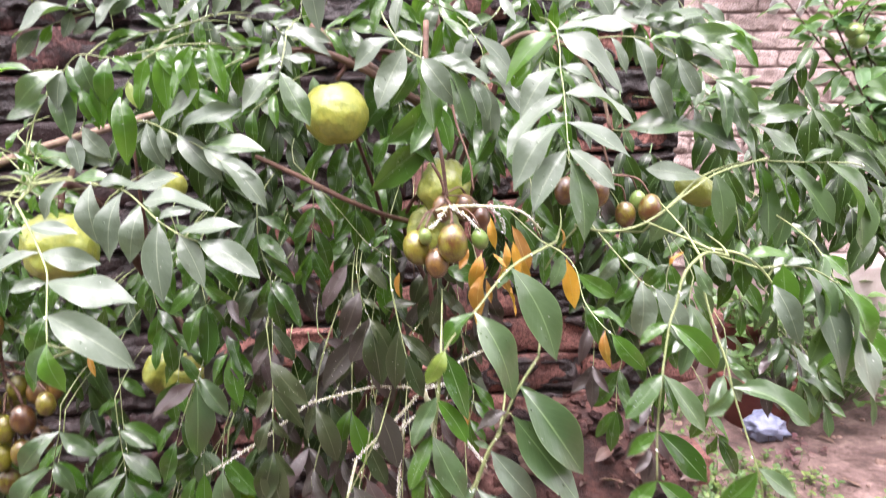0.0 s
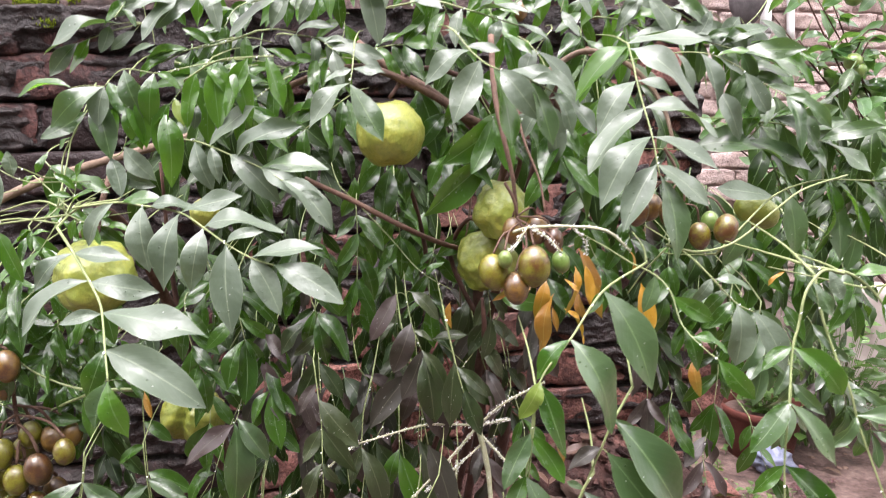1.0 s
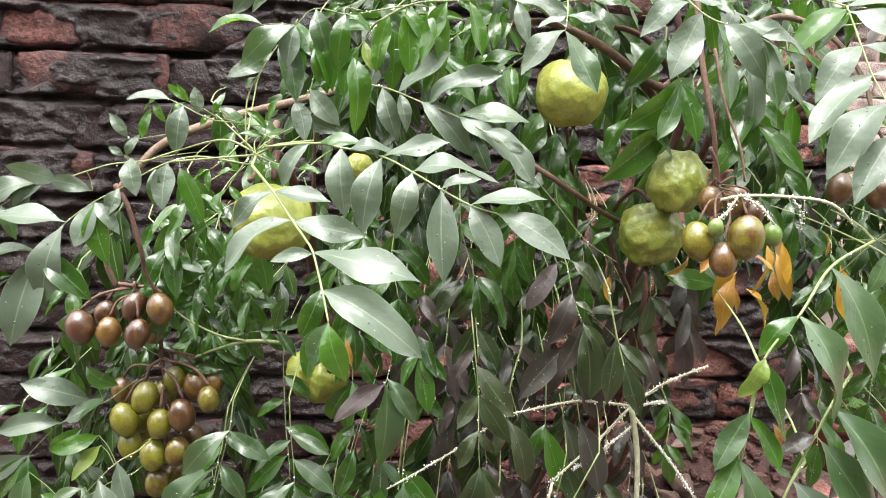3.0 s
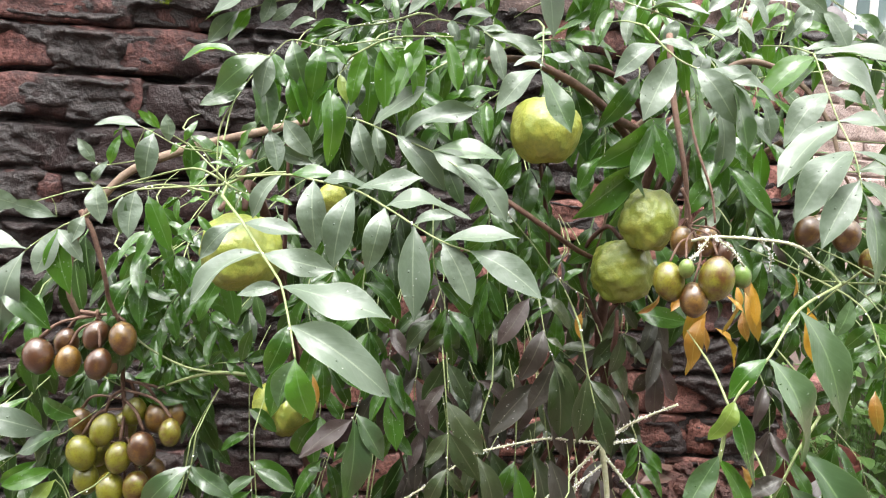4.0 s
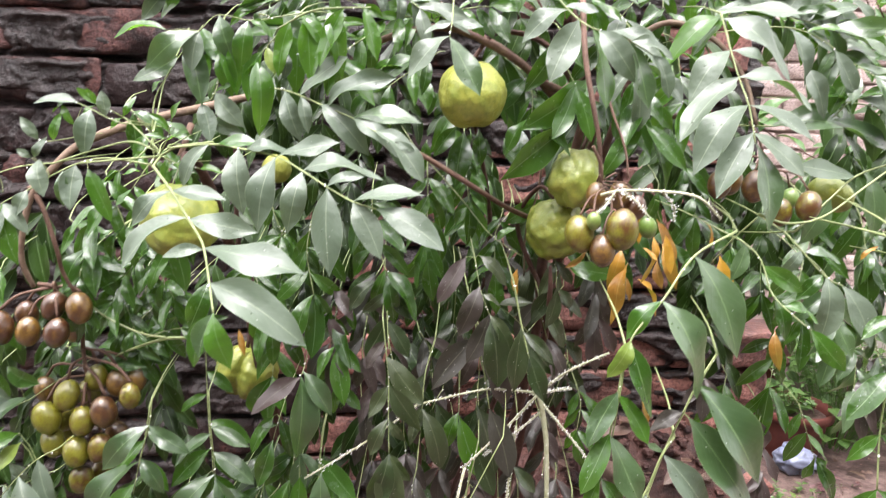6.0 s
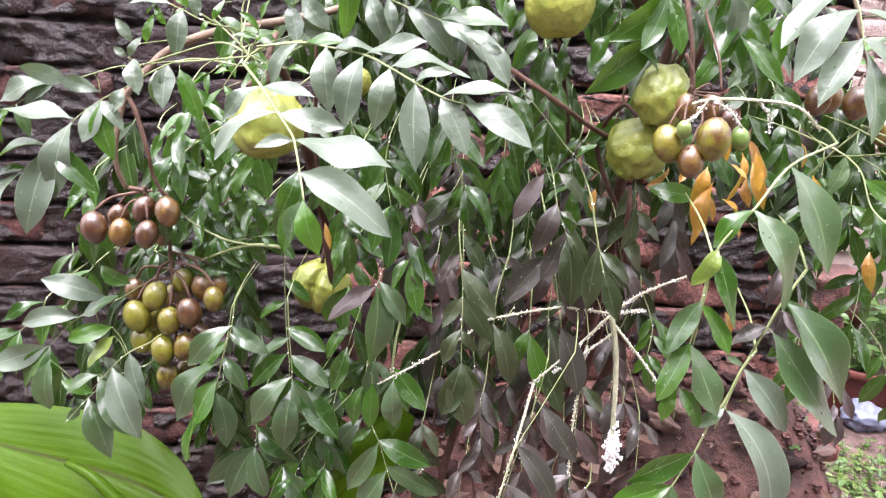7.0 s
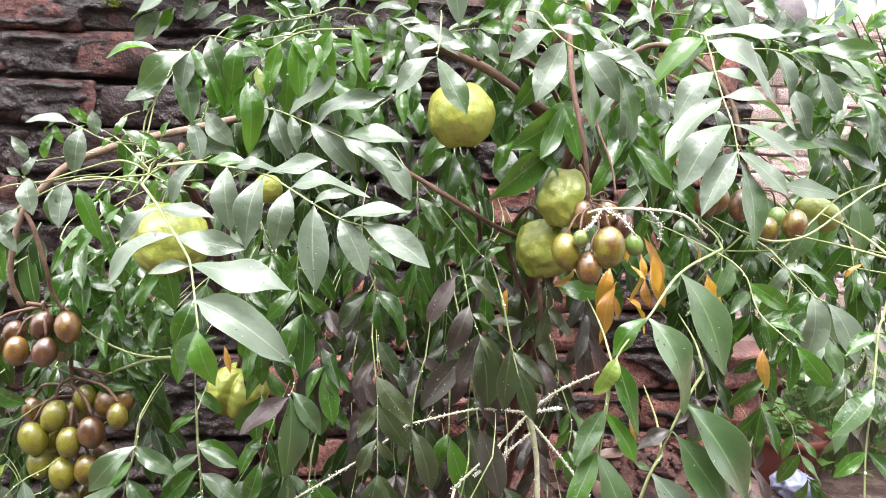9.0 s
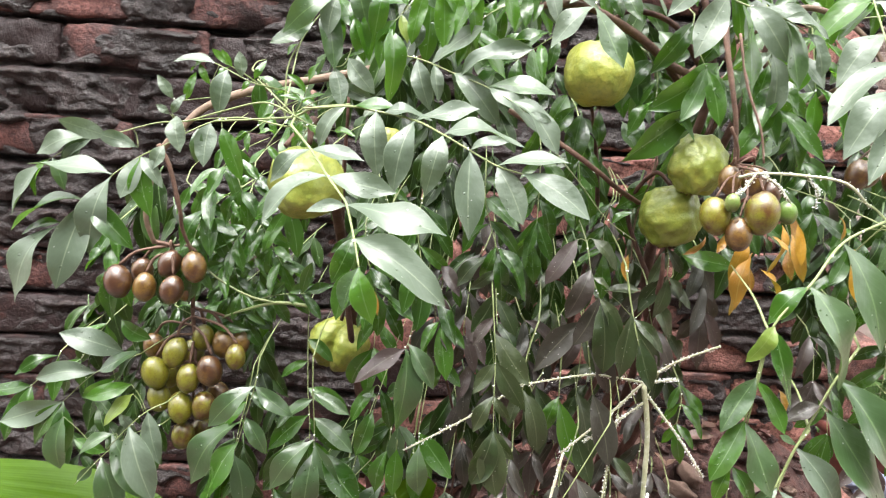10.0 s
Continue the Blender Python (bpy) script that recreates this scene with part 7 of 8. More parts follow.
for bx, by, count, tall in ((1.78, 2.98, 240, 0.5), (1.56, 2.80, 190, 0.42)):
    bush = thing("low_bush", (bx, by, ground_height(bx, by)), "low leafy bush at the foot of the garden wall", "bush")
    tagged(tuft(weed_rng, (0, 0, 0), count, 0.075, tall, WEED, bush, "leafage"), kind="stuff")
    part("stem", tubes_mesh("stem", [([(0, 0, -0.03), (0.02, 0, 0.12), (0.05, 0.02, 0.3)], 0.01, 0.005)], 7, 5, 0.05), DARK_BARK, bush)

bag_rng = random.Random(5)
bv, bf = blob(bag_rng, 0.072, 2.6, 0.45, 26, 18, (1.15, 0.85, 0.7))
bag_v = [Vector(v) * (1 + 0.10 * noise.noise(Vector(v) * 38)) for v in bv]
bag = part("plastic_bag", mesh("plastic_bag", bag_v, bf), POLYTHENE, m=pose(1.27, 2.55, ground_height(1.27, 2.55) + 0.045, 0, 8, 20))
tagged(bag, "crumpled pale blue plastic bag lying on soil", "bag")

PURPLE = leaf_material("leaf_purple", (0.045, 0.012, 0.020), (0.13, 0.045, 0.060), (0.2, 0.1, 0.1), 0.45, 0.2, island=True, grain=12.0)
SPRIG = leaf_material("leaf_sprig", (0.06, 0.105, 0.016), (0.13, 0.18, 0.04), (0.3, 0.36, 0.12), 0.5, 0.25, island=True, grain=12.0)


def weed_patch(name, count, spots, spread, tall, mat, label):
    """Small sprouts in clumps: each a short leaning stem with a few leaves."""
    verts, faces, uvs = [], [], []
    for _ in range(count):
        cx, cy = weed_rng.choice(spots)
        x, y = weed_rng.gauss(cx, spread), weed_rng.gauss(cy, spread)
        foot = Vector((x, y, ground_height(x, y) - 0.004))
        top = foot + Vector((weed_rng.gauss(0, 0.3), weed_rng.gauss(0, 0.3), 1)) * weed_rng.uniform(0.25, 1.0) * tall
        v, f = tube_data([foot, foot.lerp(top, 0.5) + Vector((0.002, 0, 0)), top], [0.0011, 0.0009, 0.0006], 4)
        n0 = len(verts)
        verts += v
        uvs += [(0.5, 0.4)] * len(v)
        faces += [tuple(i + n0 for i in q) for q in f]
        turn = weed_rng.uniform(0, 6.28)
        for k in range(weed_rng.choice((3, 4, 5))):
            a = turn + 2.4 * k
            v, f, uv = leaf_data(weed_rng.uniform(0.5, 0.8), 0.3, 0.2, 0.05, a, 4)
            m = leaf_pose(foot.lerp(top, 1 - 0.15 * k), Vector((math.cos(a), math.sin(a), weed_rng.uniform(-0.1, 0.6))), weed_rng.uniform(0.012, 0.030), Vector((0, 0, 1)), weed_rng.uniform(-0.4, 0.4))
            n0 = len(verts)
            verts += [m @ Vector(q) for q in v]
            uvs += uv
            faces += [tuple(i + n0 for i in q) for q in f]
    tagged(part(name, mesh(name, verts, faces, uvs), mat), label, "weeds", kind="stuff")


weed_patch("weeds", 300, [(1.1, 2.25), (0.9, 2.6), (0.8, 2.2), (0.95, 2.05), (0.75, 2.9), (0.62, 1.75)], 0.13, 0.075, WEED, "low green weeds on the soil")
weed_patch("sprigs", 120, [(0.98, 2.12), (1.04, 2.2), (0.88, 2.0), (1.12, 2.05)], 0.11, 0.06, SPRIG, "fresh yellow-green sprigs of weed on the soil")
weed_patch("purple_weeds", 34, [(0.80, 2.0), (1.33, 2.42), (0.86, 2.5), (0.6, 1.9)], 0.05, 0.06, PURPLE, "low purple-leaved weeds on the soil")

verts, faces = [], []
for _ in range(420):
    x, y = weed_rng.uniform(-1.0, 2.4), weed_rng.uniform(1.5, 3.1)
    v, f = blob(weed_rng, weed_rng.choice([0.004, 0.006, 0.008, 0.012, 0.02]), 1.6, 0.4, 7, 5, (1, 1, 0.6))
    o = Vector((x, y, ground_height(x, y)))
    n0 = len(verts)
    verts += [q + o for q in v]
    faces += [tuple(i + n0 for i in q) for q in f]
tagged(part("pebbles", mesh("pebbles", verts, faces), STONE), "scattered pale stones and brick crumbs", "stones", kind="stuff")

crumb_rng = random.Random(52)
verts, faces = [], []
for _ in range(1900):
    x, y = crumb_rng.uniform(-0.45, 0.95), crumb_rng.uniform(1.0, 1.75)
    v, f = blob(crumb_rng, crumb_rng.choice((0.003, 0.004, 0.006, 0.009, 0.014)), 1.8, 0.6, 6, 4, (1, 1, 0.75))
    o = Vector((x, y, ground_height(x, y)))
    n0 = len(verts)
    verts += [q + o for q in v]
    faces += [tuple(i + n0 for i in q) for q in f]
tagged(part("crumbs", mesh("crumbs", verts, faces, smooth=False), SHADED_SOIL), "clods and crumbs of wet earth on the bank", "earth", kind="stuff")

# ---- broken brick and leaf litter on the bank ----
rubble_rng = random.Random(51)
rubble_me = []
for s in range(5):
    v, f = blob(rubble_rng, 1.0, 1.9, 0.6, 14, 10, (1.2, 0.9, 0.6))
    rubble_me.append(mesh("rubble", v, f))
    rubble_me[-1].materials.append(RED_BRICK if s < 3 else STONE)
for _ in range(110):
    x, y = rubble_rng.gauss(0.15, 0.32), rubble_rng.uniform(1.1, 1.55)
    r = rubble_rng.choice((0.008, 0.011, 0.015, 0.02, 0.03))
    ob = part("brick_rubble", rubble_rng.choice(rubble_me), None, m=pose(x, y, ground_height(x, y) + r * 0.25, rubble_rng.uniform(-30, 30), rubble_rng.uniform(-30, 30), rubble_rng.uniform(0, 360)) @ Matrix.Diagonal((r, r, r, 1)))
    tagged(ob, "broken piece of old brick lying on the soil bank", "rubble", "rubble on the bank")
verts, faces, uvs = [], [], []
for _ in range(700):
    x, y = rubble_rng.choice((rubble_rng.uniform(-0.7, 1.6), rubble_rng.gauss(0.15, 0.3), rubble_rng.gauss(0.15, 0.3))), rubble_rng.choice((rubble_rng.uniform(1.1, 2.6), rubble_rng.uniform(1.0, 1.5)))
    a = rubble_rng.uniform(0, 6.28)
    v, f, uv = leaf_data(0.42, 0.3, rubble_rng.uniform(-0.2, 0.3), 0.1, a, 5)
    m = leaf_pose(Vector((x, y, ground_height(x, y) + 0.006)), Vector((math.cos(a), math.sin(a), rubble_rng.uniform(-0.1, 0.3))), rubble_rng.uniform(0.03, 0.07), Vector((0, 0, 1)), rubble_rng.uniform(-0.6, 0.6))
    n0 = len(verts)
    verts += [m @ Vector(q) for q in v]
    uvs += uv
    faces += [tuple(i + n0 for i in q) for q in f]
tagged(part("leaf_litter", mesh("leaf_litter", verts, faces, uvs), LITTER), "dry brown and purple leaves on the soil", "leaves", kind="stuff")

# ---- lime tree at the back ----
LIME_AT = Vector((1.85, 2.35, 0.0))
lime_tree = thing("lime_tree", LIME_AT, "young lime tree with glossy leaves and small green limes", "tree")
lime_rng = random.Random(63)
part("trunk", tubes_mesh("trunk", [([LIME_AT + Vector(q) for q in ((0, 0, -0.03), (-0.08, 0, 0.4), (-0.12, -0.02, 0.75))], 0.02, 0.014)], 9, 6, 0.06, LIME_AT), DARK_BARK, lime_tree)
lime_ends = []
for i in range(34):
    a = lime_rng.uniform(0, 6.28)
    far = lime_rng.uniform(0.15, 0.52)
    top = Vector(((-0.36 if i < 22 else -0.52) + math.cos(a) * far, math.sin(a) * far * 0.6, lime_rng.uniform(0.85, 1.8)))
    b0 = Vector((-0.12, -0.02, lime_rng.uniform(0.5, 0.75)))
    mid = b0.lerp(top, 0.5) + Vector((0, 0, lime_rng.uniform(0.0, 0.15)))
    part("branch", tubes_mesh("branch", [([LIME_AT + b0, LIME_AT + mid, LIME_AT + top], 0.006, 0.002)], 6, 5, 0.08, LIME_AT), DARK_BARK, lime_tree)
    ln = spline([b0, mid, top], 6)
    lime_ends.append(top)
    for _ in range(17):
        k = lime_rng.randrange(5, len(ln) - 1)
        p = ln[k].lerp(ln[k + 1], lime_rng.random())
        d = Vector((lime_rng.uniform(-1, 1), lime_rng.uniform(-1, 1), lime_rng.uniform(-0.5, 0.5)))
        part("leaf", leaf_mesh(lime_rng.randrange(10), CITRUS), None, lime_tree, m=leaf_pose(p, d, lime_rng.uniform(0.085, 0.13), Vector((0, -0.5, 0.8)), lime_rng.uniform(-0.6, 0.6), 1.15))
lime_v, lime_f = blob(lime_rng, 1.0, 1.5, 0.04, 16, 10)
lime_me = mesh("lime", lime_v, lime_f)
lime_me.materials.append(GREEN_PLUM)
for q in ((1.224, 2.2, 1.47), (1.209, 2.2, 1.654), (1.238, 2.2, 1.447), (1.55, 2.15, 1.3)):
    part("lime", lime_me, None, lime_tree, m=Matrix.Translation(Vector(q) - LIME_AT) @ Matrix.Diagonal((0.027, 0.027, 0.026, 1)))
    part("branch", tubes_mesh("twig", [([Vector(q) + Vector((0, 0, 0.024)), Vector(q) + Vector((0.08, 0.03, 0.1)), LIME_AT + Vector((-0.25, 0, q[2] + 0.02))], 0.002, 0.004)], 6, 5, 0.05, LIME_AT), DARK_BARK, lime_tree)
    for _ in range(9):
        d = Vector((lime_rng.uniform(-1, 0.6), lime_rng.uniform(-1, 0.3), lime_rng.uniform(-0.4, 0.6)))
        part("leaf", leaf_mesh(lime_rng.randrange(10), CITRUS), None, lime_tree, m=leaf_pose(Vector(q) - LIME_AT + Vector((lime_rng.uniform(-0.06, 0.12), 0.02, lime_rng.uniform(-0.02, 0.1))), d, lime_rng.uniform(0.06, 0.1), Vector((0, -0.5, 0.8)), lime_rng.uniform(-0.6, 0.6), 1.15))

# ---- back wall with what stands on it ----
BACK_Y = 3.2
back_wall = part("wall_back", mesh("back_core", *uneven_slab(0.1, 6.0, BACK_Y + 0.012, BACK_Y + 0.22, -0.1, 1.86, 120, 40, 0.008, 6)), PINKISH)
tagged(back_wall, "low garden wall of pale washed-out pink brick", "wall", kind="structure")
plinth = part("plinth", mesh("plinth", *uneven_slab(1.72, 6.0, BACK_Y - 0.16, BACK_Y + 0.005, -0.1, 0.60, 80, 16, 0.012, 5)), PLASTER)
tagged(plinth, "pale cement step along the garden wall", "plinth", kind="structure")

def rod(name, points, radius, mat, label, category):
    ob = part(name, tubes_mesh(name, [(points, radius, radius)], 12, 5, 0.0, points[0]), mat, m=Matrix.Translation(points[0]))
    return tagged(ob, label, category)


rod("pole", [(1.44, BACK_Y + 0.03, 1.64), (1.44, BACK_Y - 0.035, 1.70), (1.43, BACK_Y - 0.04, 1.85), (1.40, BACK_Y - 0.04, 3.2)], 0.023, WHITEWASH, "white painted pole fixed to the garden wall", "pole")
rod("pole", [(1.55, BACK_Y + 0.03, 1.62), (1.55, BACK_Y - 0.03, 1.68), (1.54, BACK_Y - 0.035, 1.82), (1.44, BACK_Y - 0.035, 3.2)], 0.016, WHITEWASH, "thin white pole fixed to the garden wall", "pole")

# a dark ribbed basket that hangs on the wall
bucket = thing("hanging_basket", (1.31, BACK_Y - 0.125, 1.70), "grey ribbed basket hung upside down on the garden wall", "basket")
bucket.scale = (0.82, 0.82, 0.92)
prof = [(0.0, 0.0), (0.028, 0.008), (0.056, 0.04), (0.078, 0.09), (0.084, 0.125), (0.078, 0.165), (0.058, 0.205), (0.030, 0.232), (0.012, 0.245), (0.0, 0.246)]
seg = 44
bvts = [(r * (1 + 0.09 * (k % 2)) * math.cos(2 * math.pi * k / seg), r * (1 + 0.09 * (k % 2)) * math.sin(2 * math.pi * k / seg), z) for r, z in prof for k in range(seg)]
bfcs = [(i * seg + k, i * seg + (k + 1) % seg, (i + 1) * seg + (k + 1) % seg, (i + 1) * seg + k) for i in range(len(prof) - 1) for k in range(seg)]
part("tub", mesh("tub", bvts, bfcs), WICKER, bucket, m=pose(0, 0, 0.002, 0, 0, 0))
part("handle", tubes_mesh("handle", [([(0, 0, 0.244), (0.004, 0.02, 0.262), (0.0, 0.115, 0.16)], 0.004, 0.004)], 7, 5), WICKER, bucket)

# corrugated white sheet that leans over the wall
sv, sf = [], []
for j in range(13):
    for i in range(61):
        x, z = 0.72 + 0.62 * i / 60, 1.90 + 0.75 * j / 12
        sv.append((x, BACK_Y + 0.10 + 0.012 * math.sin(i * 0.9) + 0.1 * (j / 12) ** 2, z))
for j in range(12):
    for i in range(60):
        a = j * 61 + i
        sf.append((a, a + 1, a + 62, a + 61))
bm = bmesh.new()
bm.from_mesh(mesh("sheet", sv, sf))
bmesh.ops.solidify(bm, geom=bm.faces[:], thickness=0.004)
tagged(part("corrugated_sheet", bm, WHITEWASH), "white corrugated sheet standing behind the garden wall", "sheet")

# pale house beyond
house = thing("house", (3.0, 7.0, 0.0), "pale plastered house beyond the garden wall", "house")
hv, hf = uneven_slab(-6, 5, 0, 0.3, -0.1, 4.6, 40, 20, 0.004, 2)
part("wall", mesh("house_wall", hv, hf), WHITEWASH, house)
rv, rf = uneven_slab(-6.3, 5.3, -0.4, 0.6, 4.6, 4.75, 10, 2, 0.002, 2)
part("roof", mesh("roof", rv, rf), PLASTER, house)
GLASS_M, _, _, gp_ = material("window_glass")
gp_.inputs["Base Color"].default_value, gp_.inputs["Roughness"].default_value, gp_.inputs["Metallic"].default_value = (0.075, 0.10, 0.10, 1), 0.12, 0.0
for wx in (0.55, -2.6):
    win = part("window", mesh("window_frame", *uneven_slab(wx - 0.6, wx + 0.6, -0.05, -0.004, 1.9, 3.2, 2, 2, 0.0, 1)), WHITEWASH, house)
    for s in (-1, 1):
        part("pane", mesh("pane", *uneven_slab(wx + s * 0.28 - 0.24, wx + s * 0.28 + 0.24, -0.06, -0.051, 1.98, 3.12, 1, 1, 0.0, 1)), GLASS_M, win)

# ---- foliage deep in the tree, its shade put into the leaf colour ----
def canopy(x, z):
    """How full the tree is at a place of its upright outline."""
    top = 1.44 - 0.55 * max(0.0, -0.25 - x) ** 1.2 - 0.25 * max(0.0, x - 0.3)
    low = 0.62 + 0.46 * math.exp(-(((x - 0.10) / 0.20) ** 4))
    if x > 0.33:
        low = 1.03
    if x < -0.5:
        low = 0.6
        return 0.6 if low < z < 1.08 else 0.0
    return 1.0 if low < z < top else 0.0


fill_rng = random.Random(9)
verts, faces, uvs = [], [], []


def fill_spray(a, b, length, pairs):
    main = (b - a).normalized()
    for i in range(pairs * 2 + 1):
        f = 0.15 + 0.85 * (i // 2) / pairs
        s = (-1, 1)[i % 2]
        side = Vector((main.z, 0, -main.x)) * s
        d = main * 0.55 + side * fill_rng.uniform(0.3, 0.8) + Vector((0, fill_rng.uniform(-0.6, 0.2), -0.5))
        if i == pairs * 2:
            d = main + Vector((fill_rng.uniform(-0.2, 0.2), -0.2, -0.1))
        v, fc, uv = leaf_data(*LEAF_SHAPES[fill_rng.randrange(14)][:5], 6)
        m = leaf_pose(a.lerp(b, f), d, length * fill_rng.uniform(0.8, 1.15), Vector((fill_rng.uniform(-0.3, 0.3), -0.7, 0.7)), fill_rng.uniform(-0.5, 0.5))
        n0 = len(verts)
        verts.extend(m @ Vector(q) for q in v)
        uvs.extend(uv)
        faces.extend(tuple(k + n0 for k in q) for q in fc)
    v, fc = tube_data(spline([a, b], 3), [0.0012] * 4, 4)
    n0 = len(verts)
    verts.extend(v)
    uvs.extend([(0.5, 0.5)] * len(v))
    faces.extend(tuple(k + n0 for k in q) for q in fc)


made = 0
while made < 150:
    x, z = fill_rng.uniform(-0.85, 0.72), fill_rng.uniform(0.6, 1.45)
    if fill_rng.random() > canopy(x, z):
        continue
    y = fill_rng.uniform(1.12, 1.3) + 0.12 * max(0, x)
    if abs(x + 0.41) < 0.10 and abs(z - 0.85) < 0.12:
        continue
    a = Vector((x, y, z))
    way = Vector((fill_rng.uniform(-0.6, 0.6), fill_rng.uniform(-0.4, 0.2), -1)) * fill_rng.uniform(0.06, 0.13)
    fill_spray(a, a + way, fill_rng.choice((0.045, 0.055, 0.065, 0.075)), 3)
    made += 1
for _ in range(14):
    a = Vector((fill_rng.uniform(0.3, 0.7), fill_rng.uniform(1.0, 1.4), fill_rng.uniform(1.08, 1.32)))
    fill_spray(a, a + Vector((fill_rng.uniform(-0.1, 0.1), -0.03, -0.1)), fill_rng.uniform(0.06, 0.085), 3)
foliage = part("foliage", mesh("foliage", verts, faces, uvs), FILL, plum_tree, "leaves deep in the tree, with shade put into their colour", Matrix.Translation(-TREE))
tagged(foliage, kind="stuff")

# ---- moss on the wall ----
moss_rng = random.Random(17)
verts, faces = [], []
for cx, cz, n, sx in ((1.135, 1.441, 46, 0.011), (1.165, 1.443, 46, 0.007), (1.06, 1.441, 20, 0.012), (1.196, 1.462, 30, 0.007), (1.236, 1.459, 26, 0.008), (1.272, 1.460, 26, 0.006), (1.301, 1.461, 34, 0.009), (1.20, 1.445, 12, 0.006), (1.162, 1.411, 16, 0.008), (1.45, 1.46, 40, 0.03), (0.6, 1.443, 20, 0.03), (0.79, 1.23, 24, 0.008)):
    for _ in range(n * 7):
        o = Vector((moss_rng.gauss(cx, sx * 0.9), 0, moss_rng.gauss(cz, 0.0050)))
        o.y = -0.005 + 0.017 * noise.noise(Vector((o.x * 11, o.z * 11, 1.7))) + 0.0068 * noise.noise(Vector((o.x * 33, o.z * 33, 5))) - moss_rng.uniform(-0.001, 0.003)
        v, f = blob(moss_rng, moss_rng.uniform(0.0006, 0.0014), 2.5, 0.8, 5, 3, (1, 1, 1.7))
        n0 = len(verts)
        verts += [q + o for q in v]
        faces += [tuple(i + n0 for i in q) for q in f]
tagged(part("moss", mesh("moss", verts, faces), MOSS, m=wall_m), "bright yellow-green moss cushions on the wall coping", "moss", kind="stuff")

# ---- bricks, laid last ----
def brick_mesh(seed, lx, ly, lz, amount):
    """A worn brick: rounded arrises and an uneven face."""
    off = Vector((seed * 5.3, seed * 2.1, 0))
    bm = bmesh.new()
    bmesh.ops.create_cube(bm, size=1.0)
    bmesh.ops.subdivide_edges(bm, edges=[e for e in bm.edges if abs(e.verts[0].co.x - e.verts[1].co.x) > 0.5], cuts=9)
    bmesh.ops.subdivide_edges(bm, edges=[e for e in bm.edges if abs(e.verts[0].co.z - e.verts[1].co.z) > 0.5], cuts=4)
    for v in bm.verts:
        c = v.co.copy()
        end = abs(c.x) > 0.49
        s = 0.93 if end else 1.0
        v.co = Vector((c.x * lx, c.y * ly * s, c.z * lz * s))
        v.co += amount * Vector((noise.noise(c * 4 + off), 1.2 * noise.noise(c * 3.1 + off + Vector((9, 0, 0))), 0.8 * noise.noise(c * 3.7 + off + Vector((0, 7, 0)))))
        v.co.y += 0.4 * amount * noise.noise(Vector((c.x * 17, c.z * 6, seed * 3.0))) + 0.3 * amount * noise.noise(Vector((c.x * 40, c.z * 13, seed)))
    bmesh.ops.bevel(bm, geom=[e for e in bm.edges if e.calc_face_angle(0) > 0.8], offset=0.0045, segments=1, affect="EDGES", clamp_overlap=True)
    me = bpy.data.meshes.new("brick")
    bm.to_mesh(me)
    bm.free()
    me.polygons.foreach_set("use_smooth", [True] * len(me.polygons))
    return me


BRICKS = {}
for kind, mat in (("sooty", BRICK), ("red", RED_BRICK), ("clay", CLAY_BRICK), ("far", FAR_BRICK)):
    BRICKS[kind] = [brick_mesh(s, 0.222, 0.09, 0.066, 0.0075) for s in range(9)]
    for me in BRICKS[kind]:
        me.materials.append(mat)
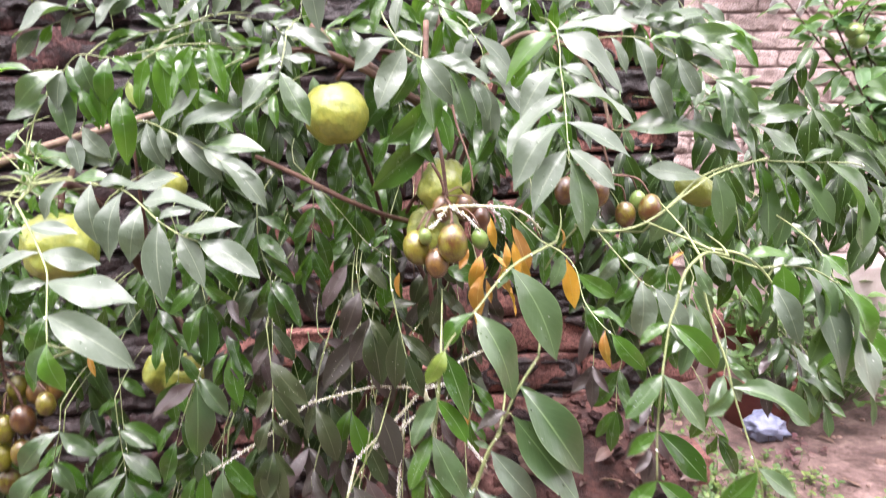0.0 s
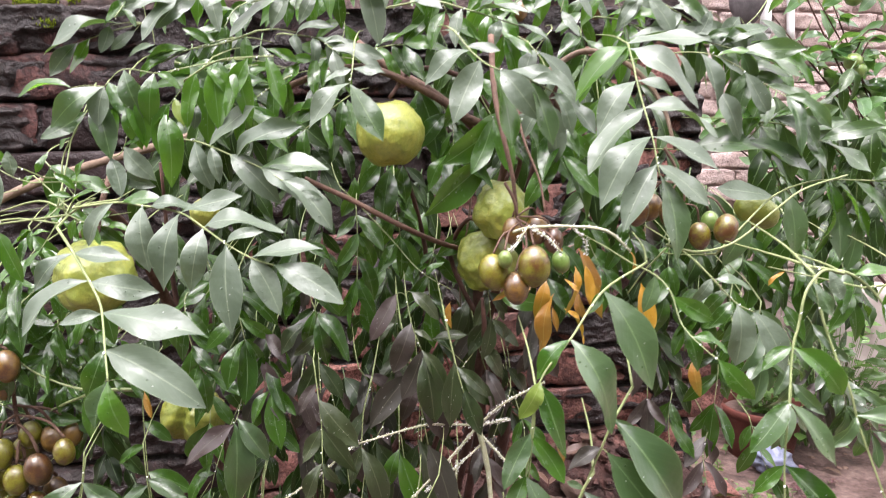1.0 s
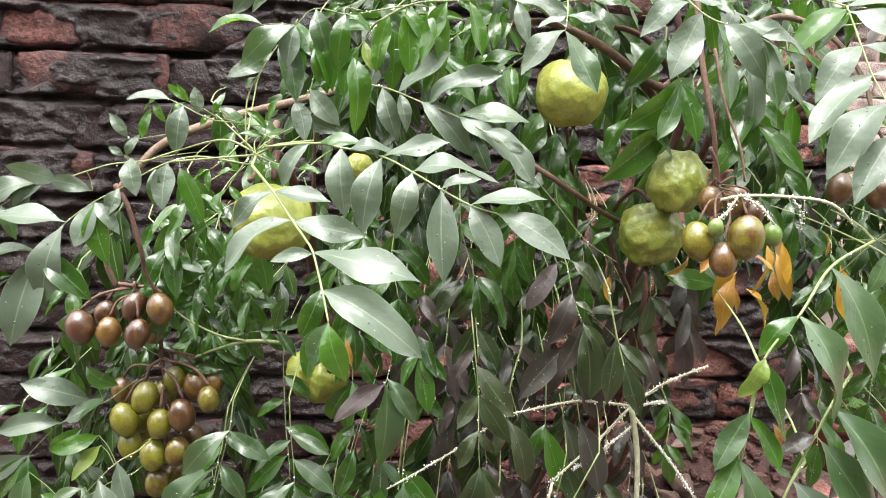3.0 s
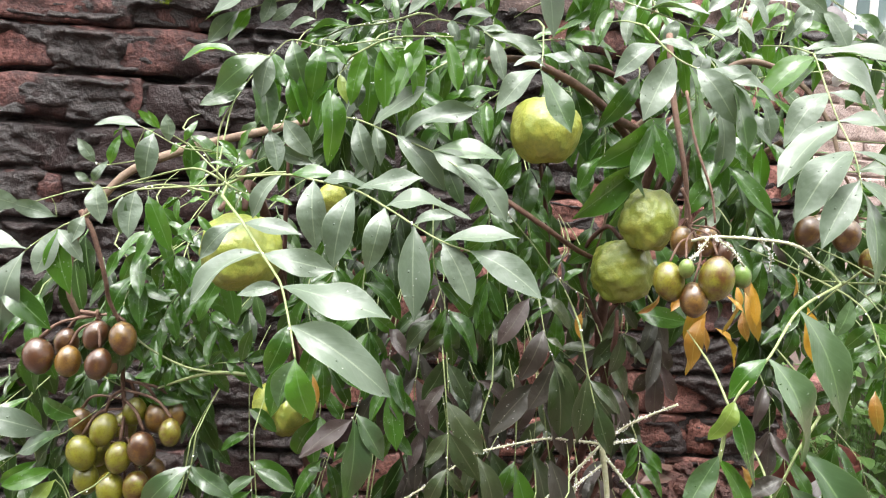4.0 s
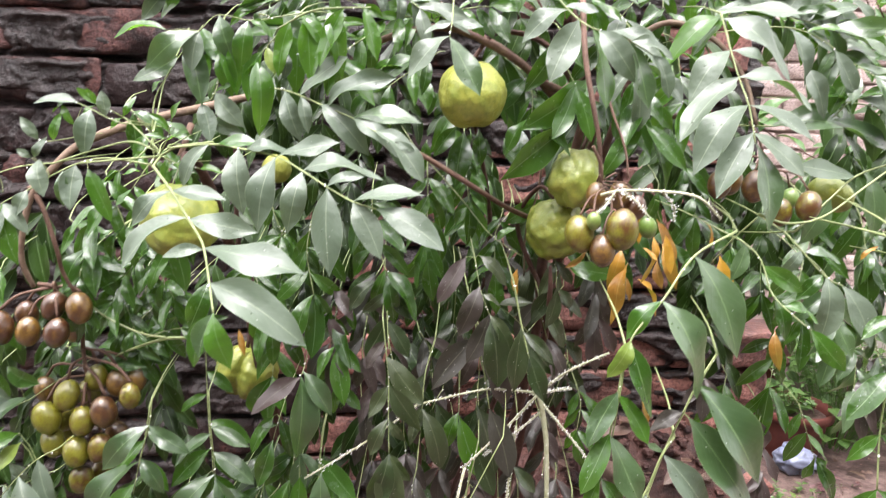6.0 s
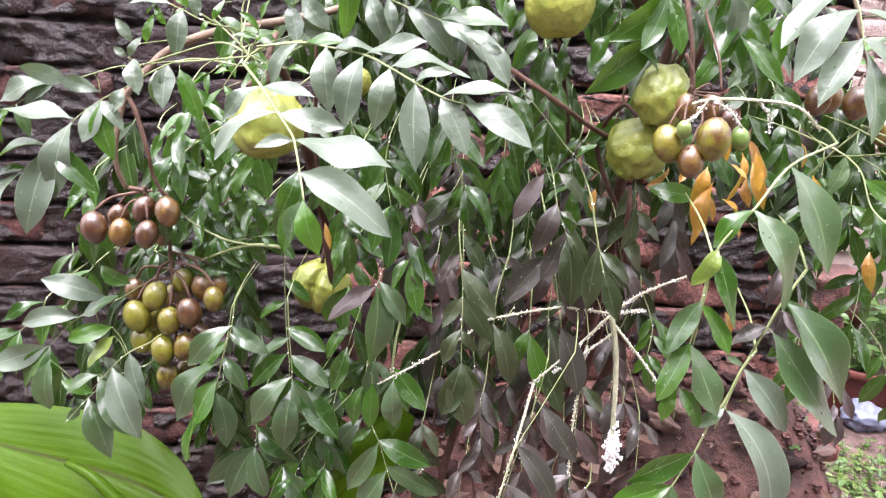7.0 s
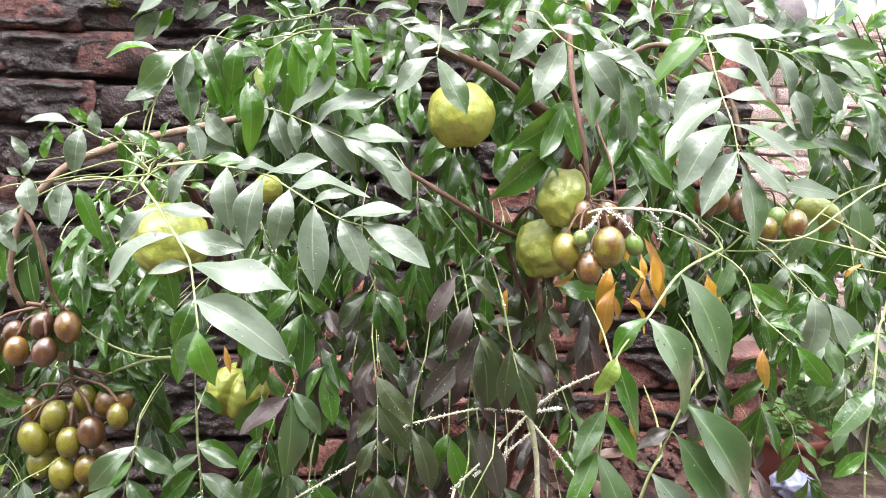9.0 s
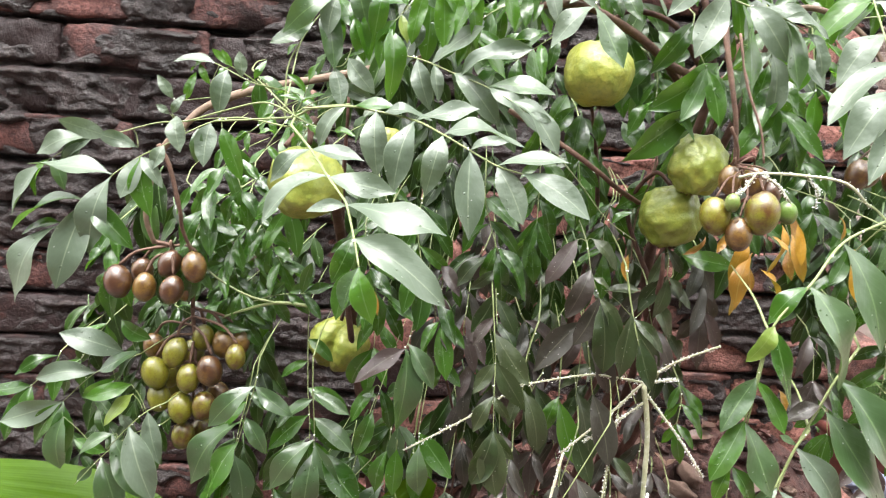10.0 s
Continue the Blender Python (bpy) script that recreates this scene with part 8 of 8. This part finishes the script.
# places along the wall and up it where the soot has come off the clay
BARE_CLAY = [(0.97, 0.8), (0.95, 0.78), (1.21, 0.93), (1.17, 0.98), (0.99, 0.81), (2.04, 1.2), (0.97, 1.32), (1.01, 1.32), (0.93, 1.25), (1.22, 1.32), (1.28, 1.33), (1.27, 1.2), (1.01, 1.4), (1.12, 1.38), (1.17, 1.38), (0.81, 1.14), (0.82, 1.07), (0.8, 0.86), (0.8, 0.75), (0.8, 0.68), (1.0, 0.81), (1.06, 0.52), (1.18, 0.98), (1.22, 0.94), (0.96, 0.8), (1.65, 0.91), (1.72, 0.94), (1.78, 0.87), (2.12, 1.21), (1.97, 0.87), (2.1, 1.17), (1.57, 1.3)]
for row in range(4, 20):
    z = JOINT - PITCH * (19.5 - row)
    x = -0.05 - (0.118 if row % 2 else 0.0) + wall_rng.uniform(-0.02, 0.02)
    stop = WALL_LONG - 0.12
    while x < stop:
        step = 0.234 if wall_rng.random() < 0.8 else 0.125
        cx = x + step / 2
        x += step
        if cx < 0.05:
            continue
        out = 0.049 + wall_rng.uniform(-0.006, 0.006)
        red = wall_rng.random() < (0.03 if z > 1.0 else 0.10)
        red = red or any(abs(cx - a) < step * 0.5 and abs(z - h) < PITCH * 0.5 for a, h in BARE_CLAY)
        low = (z < 1.10 and cx > 1.48) or cx > 1.84
        if low:
            out -= 0.007
        me = wall_rng.choice(BRICKS["clay" if low else "red" if red else "sooty"])
        m = pose(cx, out, z + wall_rng.uniform(-0.004, 0.004), wall_rng.uniform(-2, 2), wall_rng.uniform(-1.0, 1.0), wall_rng.uniform(-1.5, 1.5)) @ Matrix.Diagonal(((step - wall_rng.choice((0.004, 0.008, 0.012))) / 0.222, 1, 1, 1))
        part("brick", me, None, brick_wall, m=m)
part("brick", BRICKS["clay"][2], None, brick_wall, "pale red brick bedded on top of the wall", m=pose(1.945, 0.030, 1.462, 0, 1, 3) @ Matrix.Diagonal((0.38, 1.0, 0.55, 1)))
for row in range(23):
    z = 1.825 - 0.0745 * row
    if z < 0.55:
        break
    x = 0.42 - (0.12 if row % 2 else 0)
    while x < 3.6:
        me = wall_rng.choice(BRICKS["far"])
        part("brick", me, None, back_wall, m=pose(x + 0.118, BACK_Y + 0.04 + wall_rng.uniform(-0.006, 0.005), z, 0, wall_rng.uniform(-1, 1), wall_rng.uniform(-1, 1)))
        x += 0.236
